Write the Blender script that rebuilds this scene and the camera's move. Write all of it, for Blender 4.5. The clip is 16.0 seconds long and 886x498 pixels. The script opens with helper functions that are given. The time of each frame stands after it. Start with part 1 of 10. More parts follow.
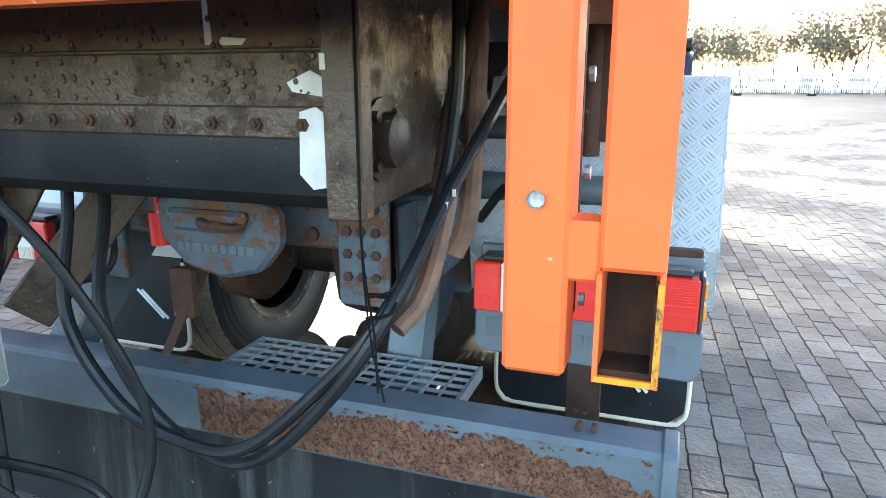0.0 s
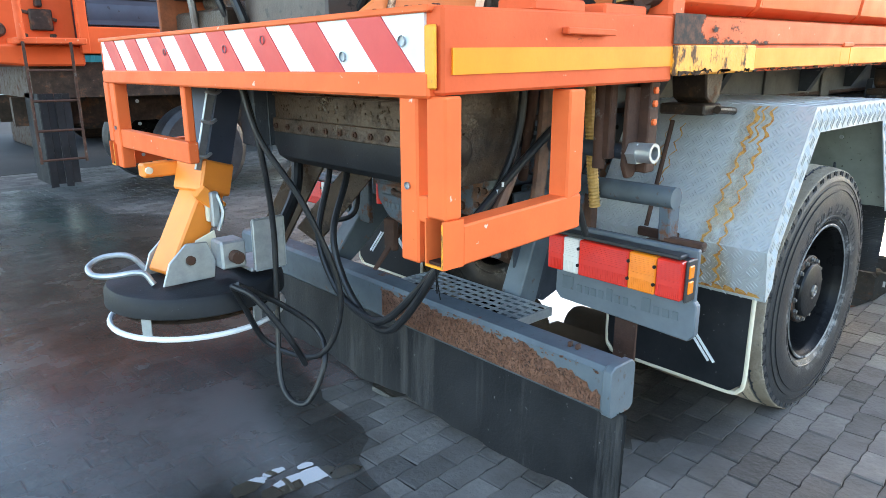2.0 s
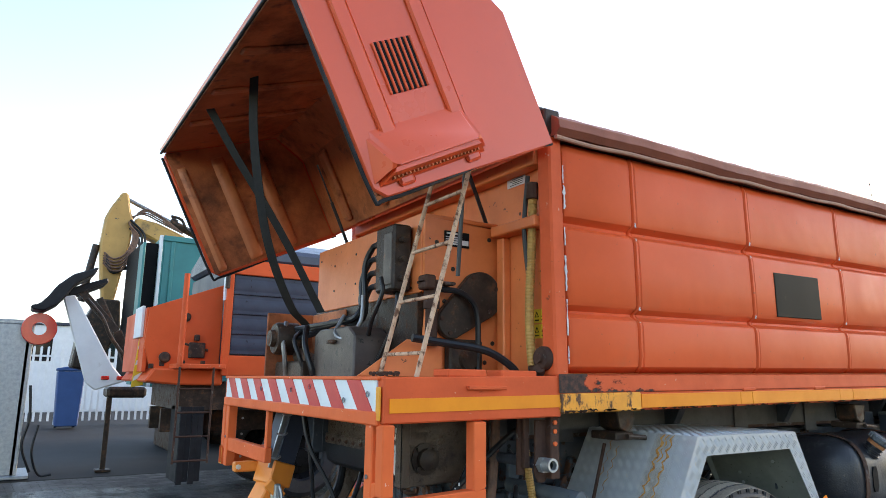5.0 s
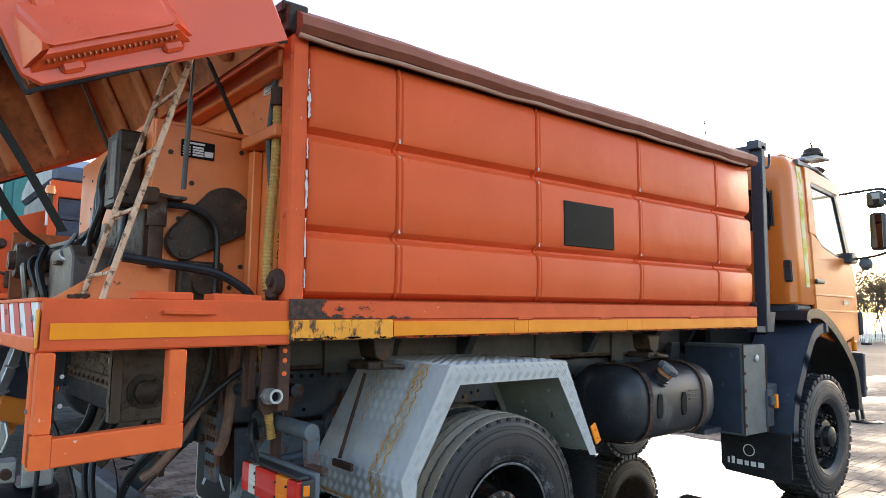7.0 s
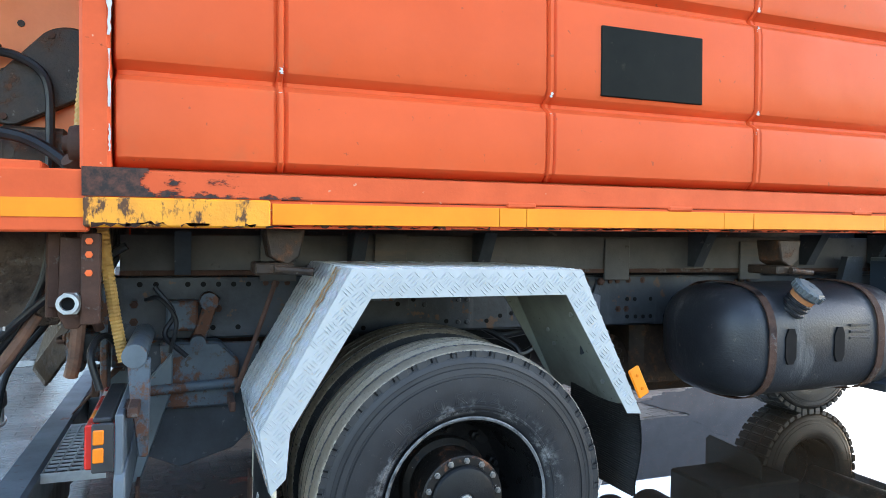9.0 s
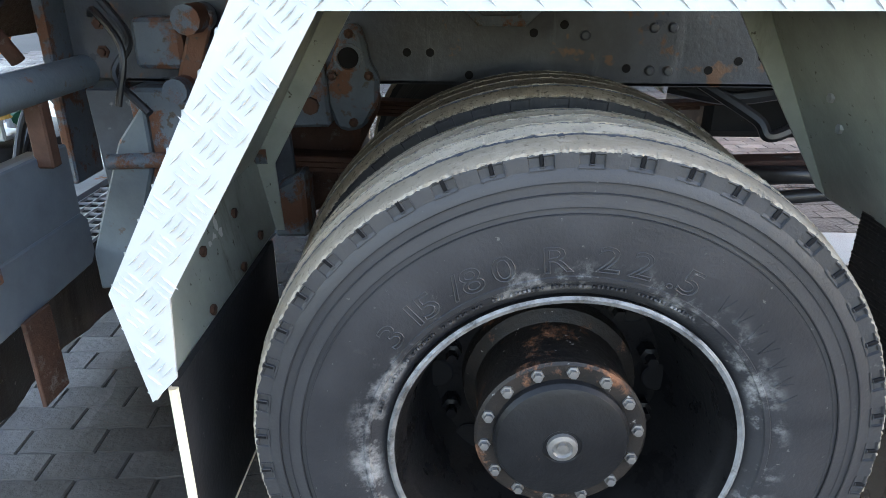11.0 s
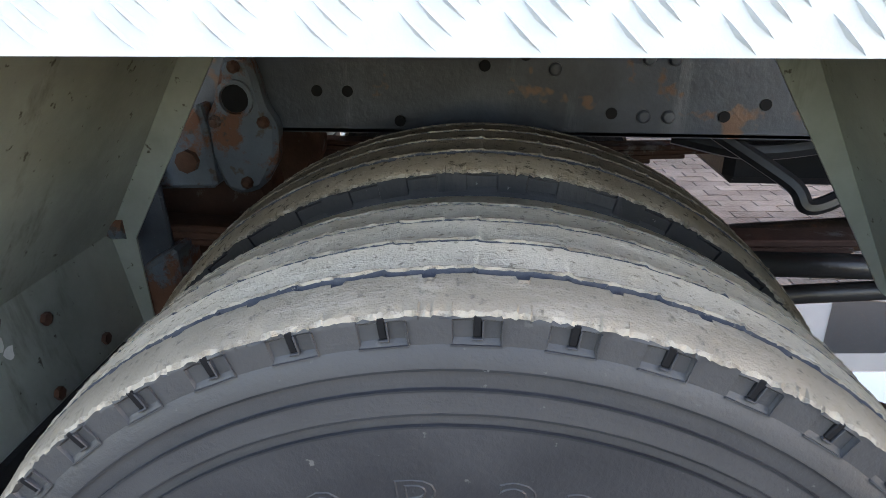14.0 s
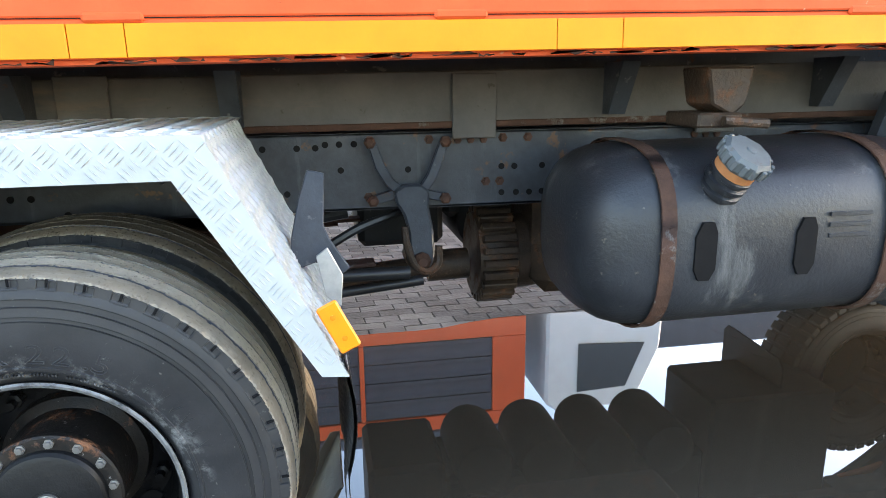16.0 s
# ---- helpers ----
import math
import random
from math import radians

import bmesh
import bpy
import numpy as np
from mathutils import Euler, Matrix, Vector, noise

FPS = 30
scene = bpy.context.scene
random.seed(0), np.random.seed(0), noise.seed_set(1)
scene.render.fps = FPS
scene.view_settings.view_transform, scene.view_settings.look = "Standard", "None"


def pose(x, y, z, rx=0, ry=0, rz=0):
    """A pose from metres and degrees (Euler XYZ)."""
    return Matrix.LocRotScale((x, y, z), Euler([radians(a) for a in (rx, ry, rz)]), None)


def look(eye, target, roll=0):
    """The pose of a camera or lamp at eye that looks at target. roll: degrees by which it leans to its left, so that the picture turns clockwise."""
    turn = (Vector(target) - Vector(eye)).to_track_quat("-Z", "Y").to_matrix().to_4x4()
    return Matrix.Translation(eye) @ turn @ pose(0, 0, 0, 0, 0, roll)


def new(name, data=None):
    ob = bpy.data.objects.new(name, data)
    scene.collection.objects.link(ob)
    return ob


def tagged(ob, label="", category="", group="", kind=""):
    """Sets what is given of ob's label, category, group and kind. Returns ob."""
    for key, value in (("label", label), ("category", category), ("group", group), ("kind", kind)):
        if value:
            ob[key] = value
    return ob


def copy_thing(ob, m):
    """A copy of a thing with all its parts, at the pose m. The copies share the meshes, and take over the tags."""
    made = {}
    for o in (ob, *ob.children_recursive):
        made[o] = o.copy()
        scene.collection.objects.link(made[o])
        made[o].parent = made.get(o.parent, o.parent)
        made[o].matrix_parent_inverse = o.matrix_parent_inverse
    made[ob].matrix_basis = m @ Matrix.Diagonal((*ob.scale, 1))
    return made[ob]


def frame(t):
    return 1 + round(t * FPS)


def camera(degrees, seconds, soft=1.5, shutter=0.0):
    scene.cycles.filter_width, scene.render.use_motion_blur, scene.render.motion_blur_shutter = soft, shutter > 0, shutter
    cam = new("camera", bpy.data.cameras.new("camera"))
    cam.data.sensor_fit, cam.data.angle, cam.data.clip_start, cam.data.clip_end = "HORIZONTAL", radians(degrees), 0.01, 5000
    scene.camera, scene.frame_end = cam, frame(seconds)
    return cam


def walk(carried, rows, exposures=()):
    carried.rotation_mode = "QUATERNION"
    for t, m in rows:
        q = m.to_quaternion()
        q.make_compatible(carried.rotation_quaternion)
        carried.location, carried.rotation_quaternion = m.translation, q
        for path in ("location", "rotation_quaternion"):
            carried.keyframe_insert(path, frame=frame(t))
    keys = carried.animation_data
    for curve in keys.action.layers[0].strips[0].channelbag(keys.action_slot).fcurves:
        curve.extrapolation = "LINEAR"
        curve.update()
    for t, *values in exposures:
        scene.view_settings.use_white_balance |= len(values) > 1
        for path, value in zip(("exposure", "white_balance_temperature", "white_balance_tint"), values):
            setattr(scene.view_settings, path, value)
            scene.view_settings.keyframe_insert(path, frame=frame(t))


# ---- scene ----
cam = camera(66.7, 16.0, 0.5)
PATH = [
    (0, (-2.716, -0.013, 1.295), (-0.885, 0.624, 0.806), -0.1),
    (0.5, (-2.905, -0.22, 1.309), (-1.149, 0.58, 0.784), -0.2),
    (1, (-3.029, -0.475, 1.331), (-1.387, 0.53, 0.791), -0.2),
    (1.5, (-3.024, -0.805, 1.368), (-1.568, 0.449, 0.814), -0.2),
    (2, (-3.049, -1.073, 1.447), (-1.76, 0.363, 0.923), -0.2),
    (2.5, (-3.115, -1.319, 1.545), (-1.847, 0.209, 1.305), 0.0),
    (3, (-3.177, -1.538, 1.603), (-1.983, 0.063, 1.702), 0.3),
    (3.5, (-3.279, -1.772, 1.638), (-2.192, -0.135, 2.012), 0.2),
    (3.7, (-3.326, -1.859, 1.643), (-2.276, -0.225, 2.121), 0.5),
    (6, (-3.237, -2.556, 1.499), (-2.165, -0.888, 1.761), 0.7),
    (6.5, (-2.903, -2.561, 1.503), (-1.651, -1.018, 1.73), 0.7),
    (7, (-2.498, -2.581, 1.52), (-1.229, -1.049, 1.726), 0.9),
    (7.5, (-2.098, -2.539, 1.516), (-0.832, -1.002, 1.699), 1.0),
    (8, (-1.672, -2.465, 1.523), (-0.414, -0.917, 1.678), 1.0),
    (8.5, (-1.228, -2.393, 1.473), (-0.129, -0.727, 1.594), 0.8),
    (9, (-0.908, -2.201, 1.388), (-0.195, -0.332, 1.37), 1.0),
    (9.2, (-0.784, -2.082, 1.362), (-0.235, -0.164, 1.22), 1.0),
    (11.3, (-0.147, -0.833, 1.254), (-0.194, 1.003, 0.461), 0.6),
    (11.5, (-0.122, -0.706, 1.246), (-0.172, 1.134, 0.462), 0.8),
    (12, (-0.065, -0.47, 1.223), (-0.136, 1.386, 0.482), 0.8),
    (12.5, (-0.048, -0.389, 1.203), (-0.139, 1.476, 0.486), 0.8),
    (13, (-0.046, -0.355, 1.193), (-0.153, 1.513, 0.484), 0.7),
    (13.5, (-0.037, -0.343, 1.208), (-0.155, 1.519, 0.486), 0.5),
    (14, (0.004, -0.54, 1.252), (-0.112, 1.314, 0.51), 0.2),
    (14.5, (0.047, -0.889, 1.313), (-0.001, 0.963, 0.56), 0.4),
    (15, (0.163, -1.166, 1.373), (0.221, 0.719, 0.707), -0.1),
    (15.5, (0.395, -1.452, 1.414), (0.592, 0.473, 0.908), -0.8),
    (16, (0.628, -1.529, 1.394), (0.978, 0.381, 0.916), -0.6),
]
EXPOSURES = [(0.0, 3.45, 6400, 10), (0.5, 2.85, 6400, 10), (1.0, 2.85, 6600, 11), (2.0, 3.15, 6700, 11), (2.6, 3.32, 6900, 12), (3.0, 2.95, 6900, 13), (3.5, 2.1, 6800, 14), (6.0, 2.1, 6800, 16), (7.5, 2.15, 6900, 16), (8.4, 2.1, 6900, 16), (9.0, 2.95, 6400, 13), (9.2, 3.05, 6400, 13), (11.4, 3.65, 7200, 19), (12.0, 3.75, 7300, 20), (12.5, 3.75, 7400, 21), (13.0, 4.05, 7400, 21), (13.5, 4.1, 7400, 21), (14.0, 3.6, 7400, 21), (15.0, 3.25, 7500, 21), (15.5, 3.35, 7250, 18), (16.0, 3.45, 7100, 14)]
walk(cam, [(t, look(eye, target, roll)) for t, eye, target, roll in PATH], EXPOSURES)

# ---- world, sun ----
SUN_EL, SUN_AZ = 16.0, 8.0   # degrees; azimuth from +x towards +y
world = bpy.data.worlds.new("sky")
scene.world = world
world.use_nodes = True
wn = world.node_tree.nodes
sky = wn.new("ShaderNodeTexSky")
sky.sky_type = 'NISHITA'
sky.sun_disc = False
sky.sun_elevation = radians(SUN_EL)
sky.sun_rotation = radians(90 - SUN_AZ)
sky.air_density, sky.dust_density, sky.ozone_density = 1.0, 1.0, 1.0
world.node_tree.links.new(sky.outputs[0], wn["Background"].inputs[0])
wn["Background"].inputs[1].default_value = 0.15
sun = new("sun", bpy.data.lights.new("sun", 'SUN'))
sun.data.energy, sun.data.angle, sun.data.color = 0.4, radians(12), (1.0, 0.86, 0.7)
sun_from = Vector((math.cos(radians(SUN_EL)) * math.cos(radians(SUN_AZ)), math.cos(radians(SUN_EL)) * math.sin(radians(SUN_AZ)), math.sin(radians(SUN_EL))))
sun.matrix_world = look((0, 0, 30), Vector((0, 0, 30)) - sun_from)

# ---- materials ----


def nodes_of(m):
    m.use_nodes = True
    return m.node_tree.nodes, m.node_tree.links, m.node_tree.nodes["Principled BSDF"]


def ramp(n, l, fac, stops):
    r = n.new("ShaderNodeValToRGB")
    e = r.color_ramp.elements
    while len(e) < len(stops):
        e.new(0.5)
    for k, (p, c) in enumerate(stops):
        e[k].position = p
        e[k].color = (*c, 1) if len(c) == 3 else (c[0], c[0], c[0], 1)
    l.new(fac, r.inputs[0])
    return r.outputs[0]


def noise_of(n, l, scale, detail=5, rough=0.6, stretch=None, kind="Object"):
    t = n.new("ShaderNodeTexCoord")
    src = t.outputs[kind]
    if stretch:
        mp = n.new("ShaderNodeMapping")
        mp.inputs["Scale"].default_value = stretch
        l.new(src, mp.inputs[0])
        src = mp.outputs[0]
    x = n.new("ShaderNodeTexNoise")
    x.inputs["Scale"].default_value, x.inputs["Detail"].default_value, x.inputs["Roughness"].default_value = scale, detail, rough
    l.new(src, x.inputs[0])
    return x.outputs[0]


def mixc(n, l, fac, a, b, mode='MIX'):
    m = n.new("ShaderNodeMix")
    m.data_type, m.blend_type = 'RGBA', mode
    if isinstance(fac, float):
        m.inputs[0].default_value = fac
    else:
        l.new(fac, m.inputs[0])
    for k, v in ((6, a), (7, b)):
        if isinstance(v, tuple):
            m.inputs[k].default_value = (*v, 1)
        else:
            l.new(v, m.inputs[k])
    return m.outputs[2]


def surface(name, colour, second=None, rough=0.5, rough2=None, metal=0.0, grain=6.0, fine=90.0, bump=0.15, bump_d=0.004,
            stain=None, stain_at=(0.6, 0.7), stain_scale=3.0, streak=None, coat=0.0, spec=0.5, vary=0.0, stretch=None, dent=0.0, fleck=None, fleck_at=(0.66, 0.70), fleck_scale=60.0):
    """Paint, steel, rubber: two colours mixed by a large noise, stains by another, grain as roughness and relief."""
    m = bpy.data.materials.new(name)
    n, l, b = nodes_of(m)
    big = noise_of(n, l, grain, 6, 0.65, stretch)
    second = second or tuple(c * 0.75 for c in colour)
    base = ramp(n, l, big, [(0.35, colour), (0.7, second)])
    rg = None
    if vary:
        oi = n.new("ShaderNodeObjectInfo")
        base = mixc(n, l, ramp(n, l, oi.outputs["Random"], [(0.0, (1 - vary,)), (1.0, (0.0,))]), base, tuple(c * (1 - vary) for c in colour))
    if stain:
        st = noise_of(n, l, stain_scale, 8, 0.7, streak)
        k = ramp(n, l, st, [(stain_at[0], (0.0,)), (stain_at[1], (1.0,))])
        base = mixc(n, l, k, base, stain)
        rg = k
    if fleck:
        base = mixc(n, l, ramp(n, l, noise_of(n, l, fleck_scale, 3, 0.6), [(fleck_at[0], (0.0,)), (fleck_at[1], (1.0,))]), base, fleck)
    l.new(base, b.inputs["Base Color"])
    b.inputs["Metallic"].default_value = metal
    b.inputs["Specular IOR Level"].default_value = spec
    b.inputs["Coat Weight"].default_value = coat
    f = noise_of(n, l, fine, 4, 0.6)
    r2 = rough2 if rough2 is not None else min(1.0, rough + 0.2)
    rr = ramp(n, l, big, [(0.3, (rough,)), (0.75, (r2,))])
    if rg is not None:
        rr = mixc(n, l, rg, rr, (0.85, 0.85, 0.85))
    l.new(rr, b.inputs["Roughness"])
    if bump:
        bp = n.new("ShaderNodeBump")
        bp.inputs["Strength"].default_value, bp.inputs["Distance"].default_value = bump, bump_d
        l.new(f, bp.inputs["Height"])
        if rg is not None:
            b2 = n.new("ShaderNodeBump")
            b2.inputs["Strength"].default_value, b2.inputs["Distance"].default_value = bump, bump_d
            l.new(rg, b2.inputs["Height"])
            l.new(bp.outputs[0], b2.inputs["Normal"])
            bp = b2
        if dent:
            b3 = n.new("ShaderNodeBump")
            b3.inputs["Strength"].default_value, b3.inputs["Distance"].default_value = 1.0, dent
            l.new(noise_of(n, l, 2.6, 2, 0.5), b3.inputs["Height"])
            l.new(bp.outputs[0], b3.inputs["Normal"])
            bp = b3
        l.new(bp.outputs[0], b.inputs["Normal"])
    return m


RUST = (0.16, 0.06, 0.025)
DARKRUST = (0.06, 0.03, 0.02)
M = {}
M["orange"] = surface("orange_paint", (0.70, 0.110, 0.034), (0.60, 0.092, 0.028), 0.30, 0.44, grain=1.6, bump=0.05, stain=(0.55, 0.125, 0.048), stain_at=(0.56, 0.85), stain_scale=2.2, spec=0.10, dent=0.012, fleck=(0.42, 0.085, 0.04), fleck_at=(0.69, 0.73), fleck_scale=30)
M["orange_rail"] = surface("worn_orange_paint", (0.68, 0.108, 0.034), (0.55, 0.086, 0.028), 0.45, 0.65, grain=5, bump=0.12, stain=(0.10, 0.035, 0.02), stain_at=(0.67, 0.70), stain_scale=9, streak=(0.5, 1, 1.5), spec=0.13, fleck=(0.62, 0.30, 0.20), fleck_at=(0.68, 0.72), fleck_scale=22)
M["orange_leg"] = surface("bright_orange_paint", (0.77, 0.145, 0.040), (0.67, 0.118, 0.034), 0.45, 0.6, grain=4, bump=0.1, stain=(0.42, 0.075, 0.02), stain_at=(0.69, 0.73), stain_scale=9, spec=0.15, fleck=(0.75, 0.45, 0.36), fleck_at=(0.70, 0.73), fleck_scale=26)
M["orange_in"] = surface("oily_orange_paint", (0.76, 0.215, 0.065), (0.60, 0.155, 0.045), 0.40, 0.55, grain=3, bump=0.15, stain=(0.13, 0.05, 0.02), stain_at=(0.64, 0.75), stain_scale=6, streak=(1, 1, 0.3), spec=0.4, fleck=(0.12, 0.045, 0.018), fleck_at=(0.69, 0.71), fleck_scale=24)
M["hood"] = surface("hood_gel_coat", (0.70, 0.090, 0.026), (0.64, 0.082, 0.024), 0.26, 0.36, grain=1.2, bump=0.04, coat=0.2, spec=0.5, dent=0.006, fleck=(0.50, 0.07, 0.02), fleck_at=(0.7, 0.74), fleck_scale=12)
M["hood_in"] = surface("bare_hood_laminate", (0.62, 0.195, 0.070), (0.38, 0.112, 0.044), 0.5, 0.75, grain=1.8, bump=0.4, stain=(0.040, 0.020, 0.014), stain_at=(0.47, 0.70), stain_scale=1.5, spec=0.3, fleck=(0.16, 0.055, 0.028), fleck_at=(0.60, 0.72), fleck_scale=7)
M["rubbed_rib"] = surface("rubbed_rib", (0.62, 0.215, 0.080), (0.40, 0.125, 0.05), 0.45, 0.65, grain=3, bump=0.3, stain=(0.09, 0.036, 0.02), stain_at=(0.56, 0.72), stain_scale=3)
M["arm_orange"] = surface("spreader_arm_paint", (0.85, 0.27, 0.03), (0.75, 0.22, 0.03), 0.4, 0.5, grain=5, bump=0.08, stain=(0.3, 0.25, 0.2), stain_at=(0.68, 0.72), stain_scale=9)
M["cab_orange"] = surface("cab_paint", (0.64, 0.165, 0.022), (0.58, 0.15, 0.022), 0.3, 0.4, grain=1.0, bump=0.02, coat=0.15, spec=0.4)
M["yellow"] = surface("yellow_reflective_tape", (0.82, 0.262, 0.004), (0.74, 0.222, 0.004), 0.45, 0.6, grain=6, bump=0.08, stain=(0.30, 0.11, 0.02), stain_at=(0.70, 0.80), stain_scale=10, spec=0.3)
M["yellow_worn"] = surface("peeling_yellow_tape", (0.82, 0.32, 0.010), (0.66, 0.24, 0.012), 0.45, 0.6, grain=9, bump=0.3, stain=(0.10, 0.045, 0.02), stain_at=(0.54, 0.60), stain_scale=14, streak=(1, 1, 0.5))
M["black_rust"] = surface("burnt_rusty_steel", (0.022, 0.014, 0.011), (0.075, 0.030, 0.018), 0.6, 0.85, grain=18, bump=0.6, stain=(0.42, 0.11, 0.04), stain_at=(0.62, 0.66), stain_scale=18, spec=0.1)
M["white_plate"] = surface("white_tread_plate", (0.435, 0.455, 0.464), (0.375, 0.395, 0.40), 0.34, 0.5, metal=0.12, grain=5, bump=0.12, stain=(0.42, 0.40, 0.34), stain_at=(0.62, 0.8), stain_scale=6, streak=(1, 1, 0.4), fleck=(0.45, 0.42, 0.36), fleck_at=(0.67, 0.71), fleck_scale=45)
M["plate_in"] = surface("inner_plate", (0.28, 0.305, 0.275), (0.18, 0.20, 0.18), 0.4, 0.55, metal=0.2, grain=4, bump=0.15, stain=(0.10, 0.095, 0.07), stain_at=(0.58, 0.75), stain_scale=5, streak=(1, 1, 0.2), fleck=(0.06, 0.055, 0.04), fleck_at=(0.66, 0.72), fleck_scale=50)
def run_off(name, colour, across):
    """Thin stain washed down a sheet, fading to both sides."""
    m = bpy.data.materials.new(name)
    n, l, b = nodes_of(m)
    tc = n.new("ShaderNodeTexCoord")
    sp = n.new("ShaderNodeSeparateXYZ")
    l.new(tc.outputs["Generated"], sp.inputs[0])
    side = ramp(n, l, sp.outputs[across], [(0.0, (0.0,)), (0.35, (0.5,)), (0.65, (0.5,)), (1.0, (0.0,))])
    k = ramp(n, l, noise_of(n, l, 9, 6, 0.7, (1, 1, 0.3)), [(0.42, (0.0,)), (0.66, (1.0,))])
    l.new(mixc(n, l, 1.0, side, k, 'MULTIPLY'), b.inputs["Alpha"])
    b.inputs["Base Color"].default_value = (*colour, 1)
    b.inputs["Roughness"].default_value = 0.6
    return m


def soot(name, colour):
    """Scorched crust, solid at one end and breaking up into specks towards the other."""
    m = bpy.data.materials.new(name)
    n, l, b = nodes_of(m)
    tc = n.new("ShaderNodeTexCoord")
    sp = n.new("ShaderNodeSeparateXYZ")
    l.new(tc.outputs["Generated"], sp.inputs[0])
    fade = ramp(n, l, sp.outputs[0], [(0.0, (0.5,)), (0.21, (0.36,)), (0.30, (0.13,)), (1.0, (0.0,))])
    low = ramp(n, l, sp.outputs[2], [(0.0, (0.26,)), (0.35, (0.06,)), (1.0, (0.0,))])
    s = n.new("ShaderNodeMath")
    s.operation = 'ADD'
    l.new(fade, s.inputs[0])
    l.new(low, s.inputs[1])
    t = n.new("ShaderNodeMath")
    t.operation = 'ADD'
    l.new(s.outputs[0], t.inputs[0])
    l.new(noise_of(n, l, 22, 6, 0.7, (0.5, 1, 1)), t.inputs[1])
    l.new(ramp(n, l, t.outputs[0], [(0.72, (0.0,)), (0.79, (1.0,))]), b.inputs["Alpha"])
    l.new(ramp(n, l, noise_of(n, l, 35, 5, 0.7), [(0.42, colour), (0.66, (0.10, 0.035, 0.02))]), b.inputs["Base Color"])
    b.inputs["Roughness"].default_value = 0.8
    return m


M["soot"] = soot("scorched_crust", (0.018, 0.012, 0.010))
M["run_off"] = run_off("yellow_rust_wash", (0.52, 0.34, 0.11), 1)
M["rust_stain"] = surface("rust_run", (0.50, 0.22, 0.035), (0.54, 0.31, 0.09), 0.6, 0.7, grain=30, bump=0.2, stain=(0.28, 0.09, 0.018), stain_at=(0.50, 0.62), stain_scale=45)
M["chassis"] = surface("chassis_paint", (0.045, 0.054, 0.069), (0.027, 0.032, 0.040), 0.42, 0.65, grain=7, bump=0.3, stain=(0.10, 0.045, 0.026), stain_at=(0.64, 0.70), stain_scale=8, spec=0.28, fleck=(0.12, 0.125, 0.13), fleck_at=(0.64, 0.72), fleck_scale=26)
M["bluegrey"] = surface("blue_grey_paint", (0.098, 0.122, 0.140), (0.064, 0.080, 0.093), 0.45, 0.6, grain=5, bump=0.2, stain=(0.19, 0.075, 0.035), stain_at=(0.63, 0.68), stain_scale=9, spec=0.4, fleck=(0.07, 0.06, 0.055), fleck_at=(0.64, 0.70), fleck_scale=38)
M["bluegrey_rusty"] = surface("rusty_blue_grey_paint", (0.075, 0.098, 0.122), (0.05, 0.063, 0.078), 0.45, 0.65, grain=6, bump=0.4, stain=(0.11, 0.048, 0.027), stain_at=(0.50, 0.56), stain_scale=8, spec=0.4, fleck=(0.05, 0.04, 0.035), fleck_at=(0.60, 0.67), fleck_scale=38)
M["bar_rust"] = surface("flaking_rust", (0.215, 0.105, 0.066), (0.112, 0.048, 0.029), 0.85, 0.95, grain=26, fine=240, bump=1.0, bump_d=0.007, stain=(0.25, 0.135, 0.088), stain_at=(0.52, 0.62), stain_scale=80, spec=0.2, fleck=(0.055, 0.03, 0.022), fleck_at=(0.58, 0.63), fleck_scale=110)
M["rust"] = surface("rusty_steel", (0.070, 0.033, 0.021), (0.042, 0.022, 0.016), 0.75, 0.9, grain=14, bump=0.5, stain=(0.12, 0.115, 0.11), stain_at=(0.58, 0.66), stain_scale=9, spec=0.3)
M["trough"] = surface("salt_stained_steel", (0.048, 0.030, 0.019), (0.074, 0.045, 0.028), 0.22, 0.48, grain=5, fine=70, bump=0.7, bump_d=0.005, stain=(0.020, 0.014, 0.010), stain_at=(0.52, 0.70), stain_scale=9, spec=0.40, fleck=(0.16, 0.12, 0.09), fleck_at=(0.70, 0.75), fleck_scale=60)
M["flake"] = surface("bare_primer_patch", (0.58, 0.58, 0.57), (0.46, 0.45, 0.43), 0.7, 0.8, grain=20, bump=0.3)
M["rubber"] = surface("black_rubber", (0.010, 0.011, 0.013), (0.022, 0.023, 0.026), 0.42, 0.65, grain=5, bump=0.25, stain=(0.07, 0.068, 0.066), stain_at=(0.60, 0.80), stain_scale=3, streak=(1, 1, 0.16), spec=0.2, fleck=(0.10, 0.10, 0.10), fleck_at=(0.70, 0.74), fleck_scale=70)
M["sidewall"] = surface("tyre_sidewall", (0.010, 0.0108, 0.0135), (0.036, 0.036, 0.039), 0.34, 0.7, grain=5, fine=160, bump=0.3, stain=(0.10, 0.092, 0.086), stain_at=(0.60, 0.80), stain_scale=6, spec=0.42, fleck=(0.09, 0.086, 0.082), fleck_at=(0.68, 0.73), fleck_scale=70)
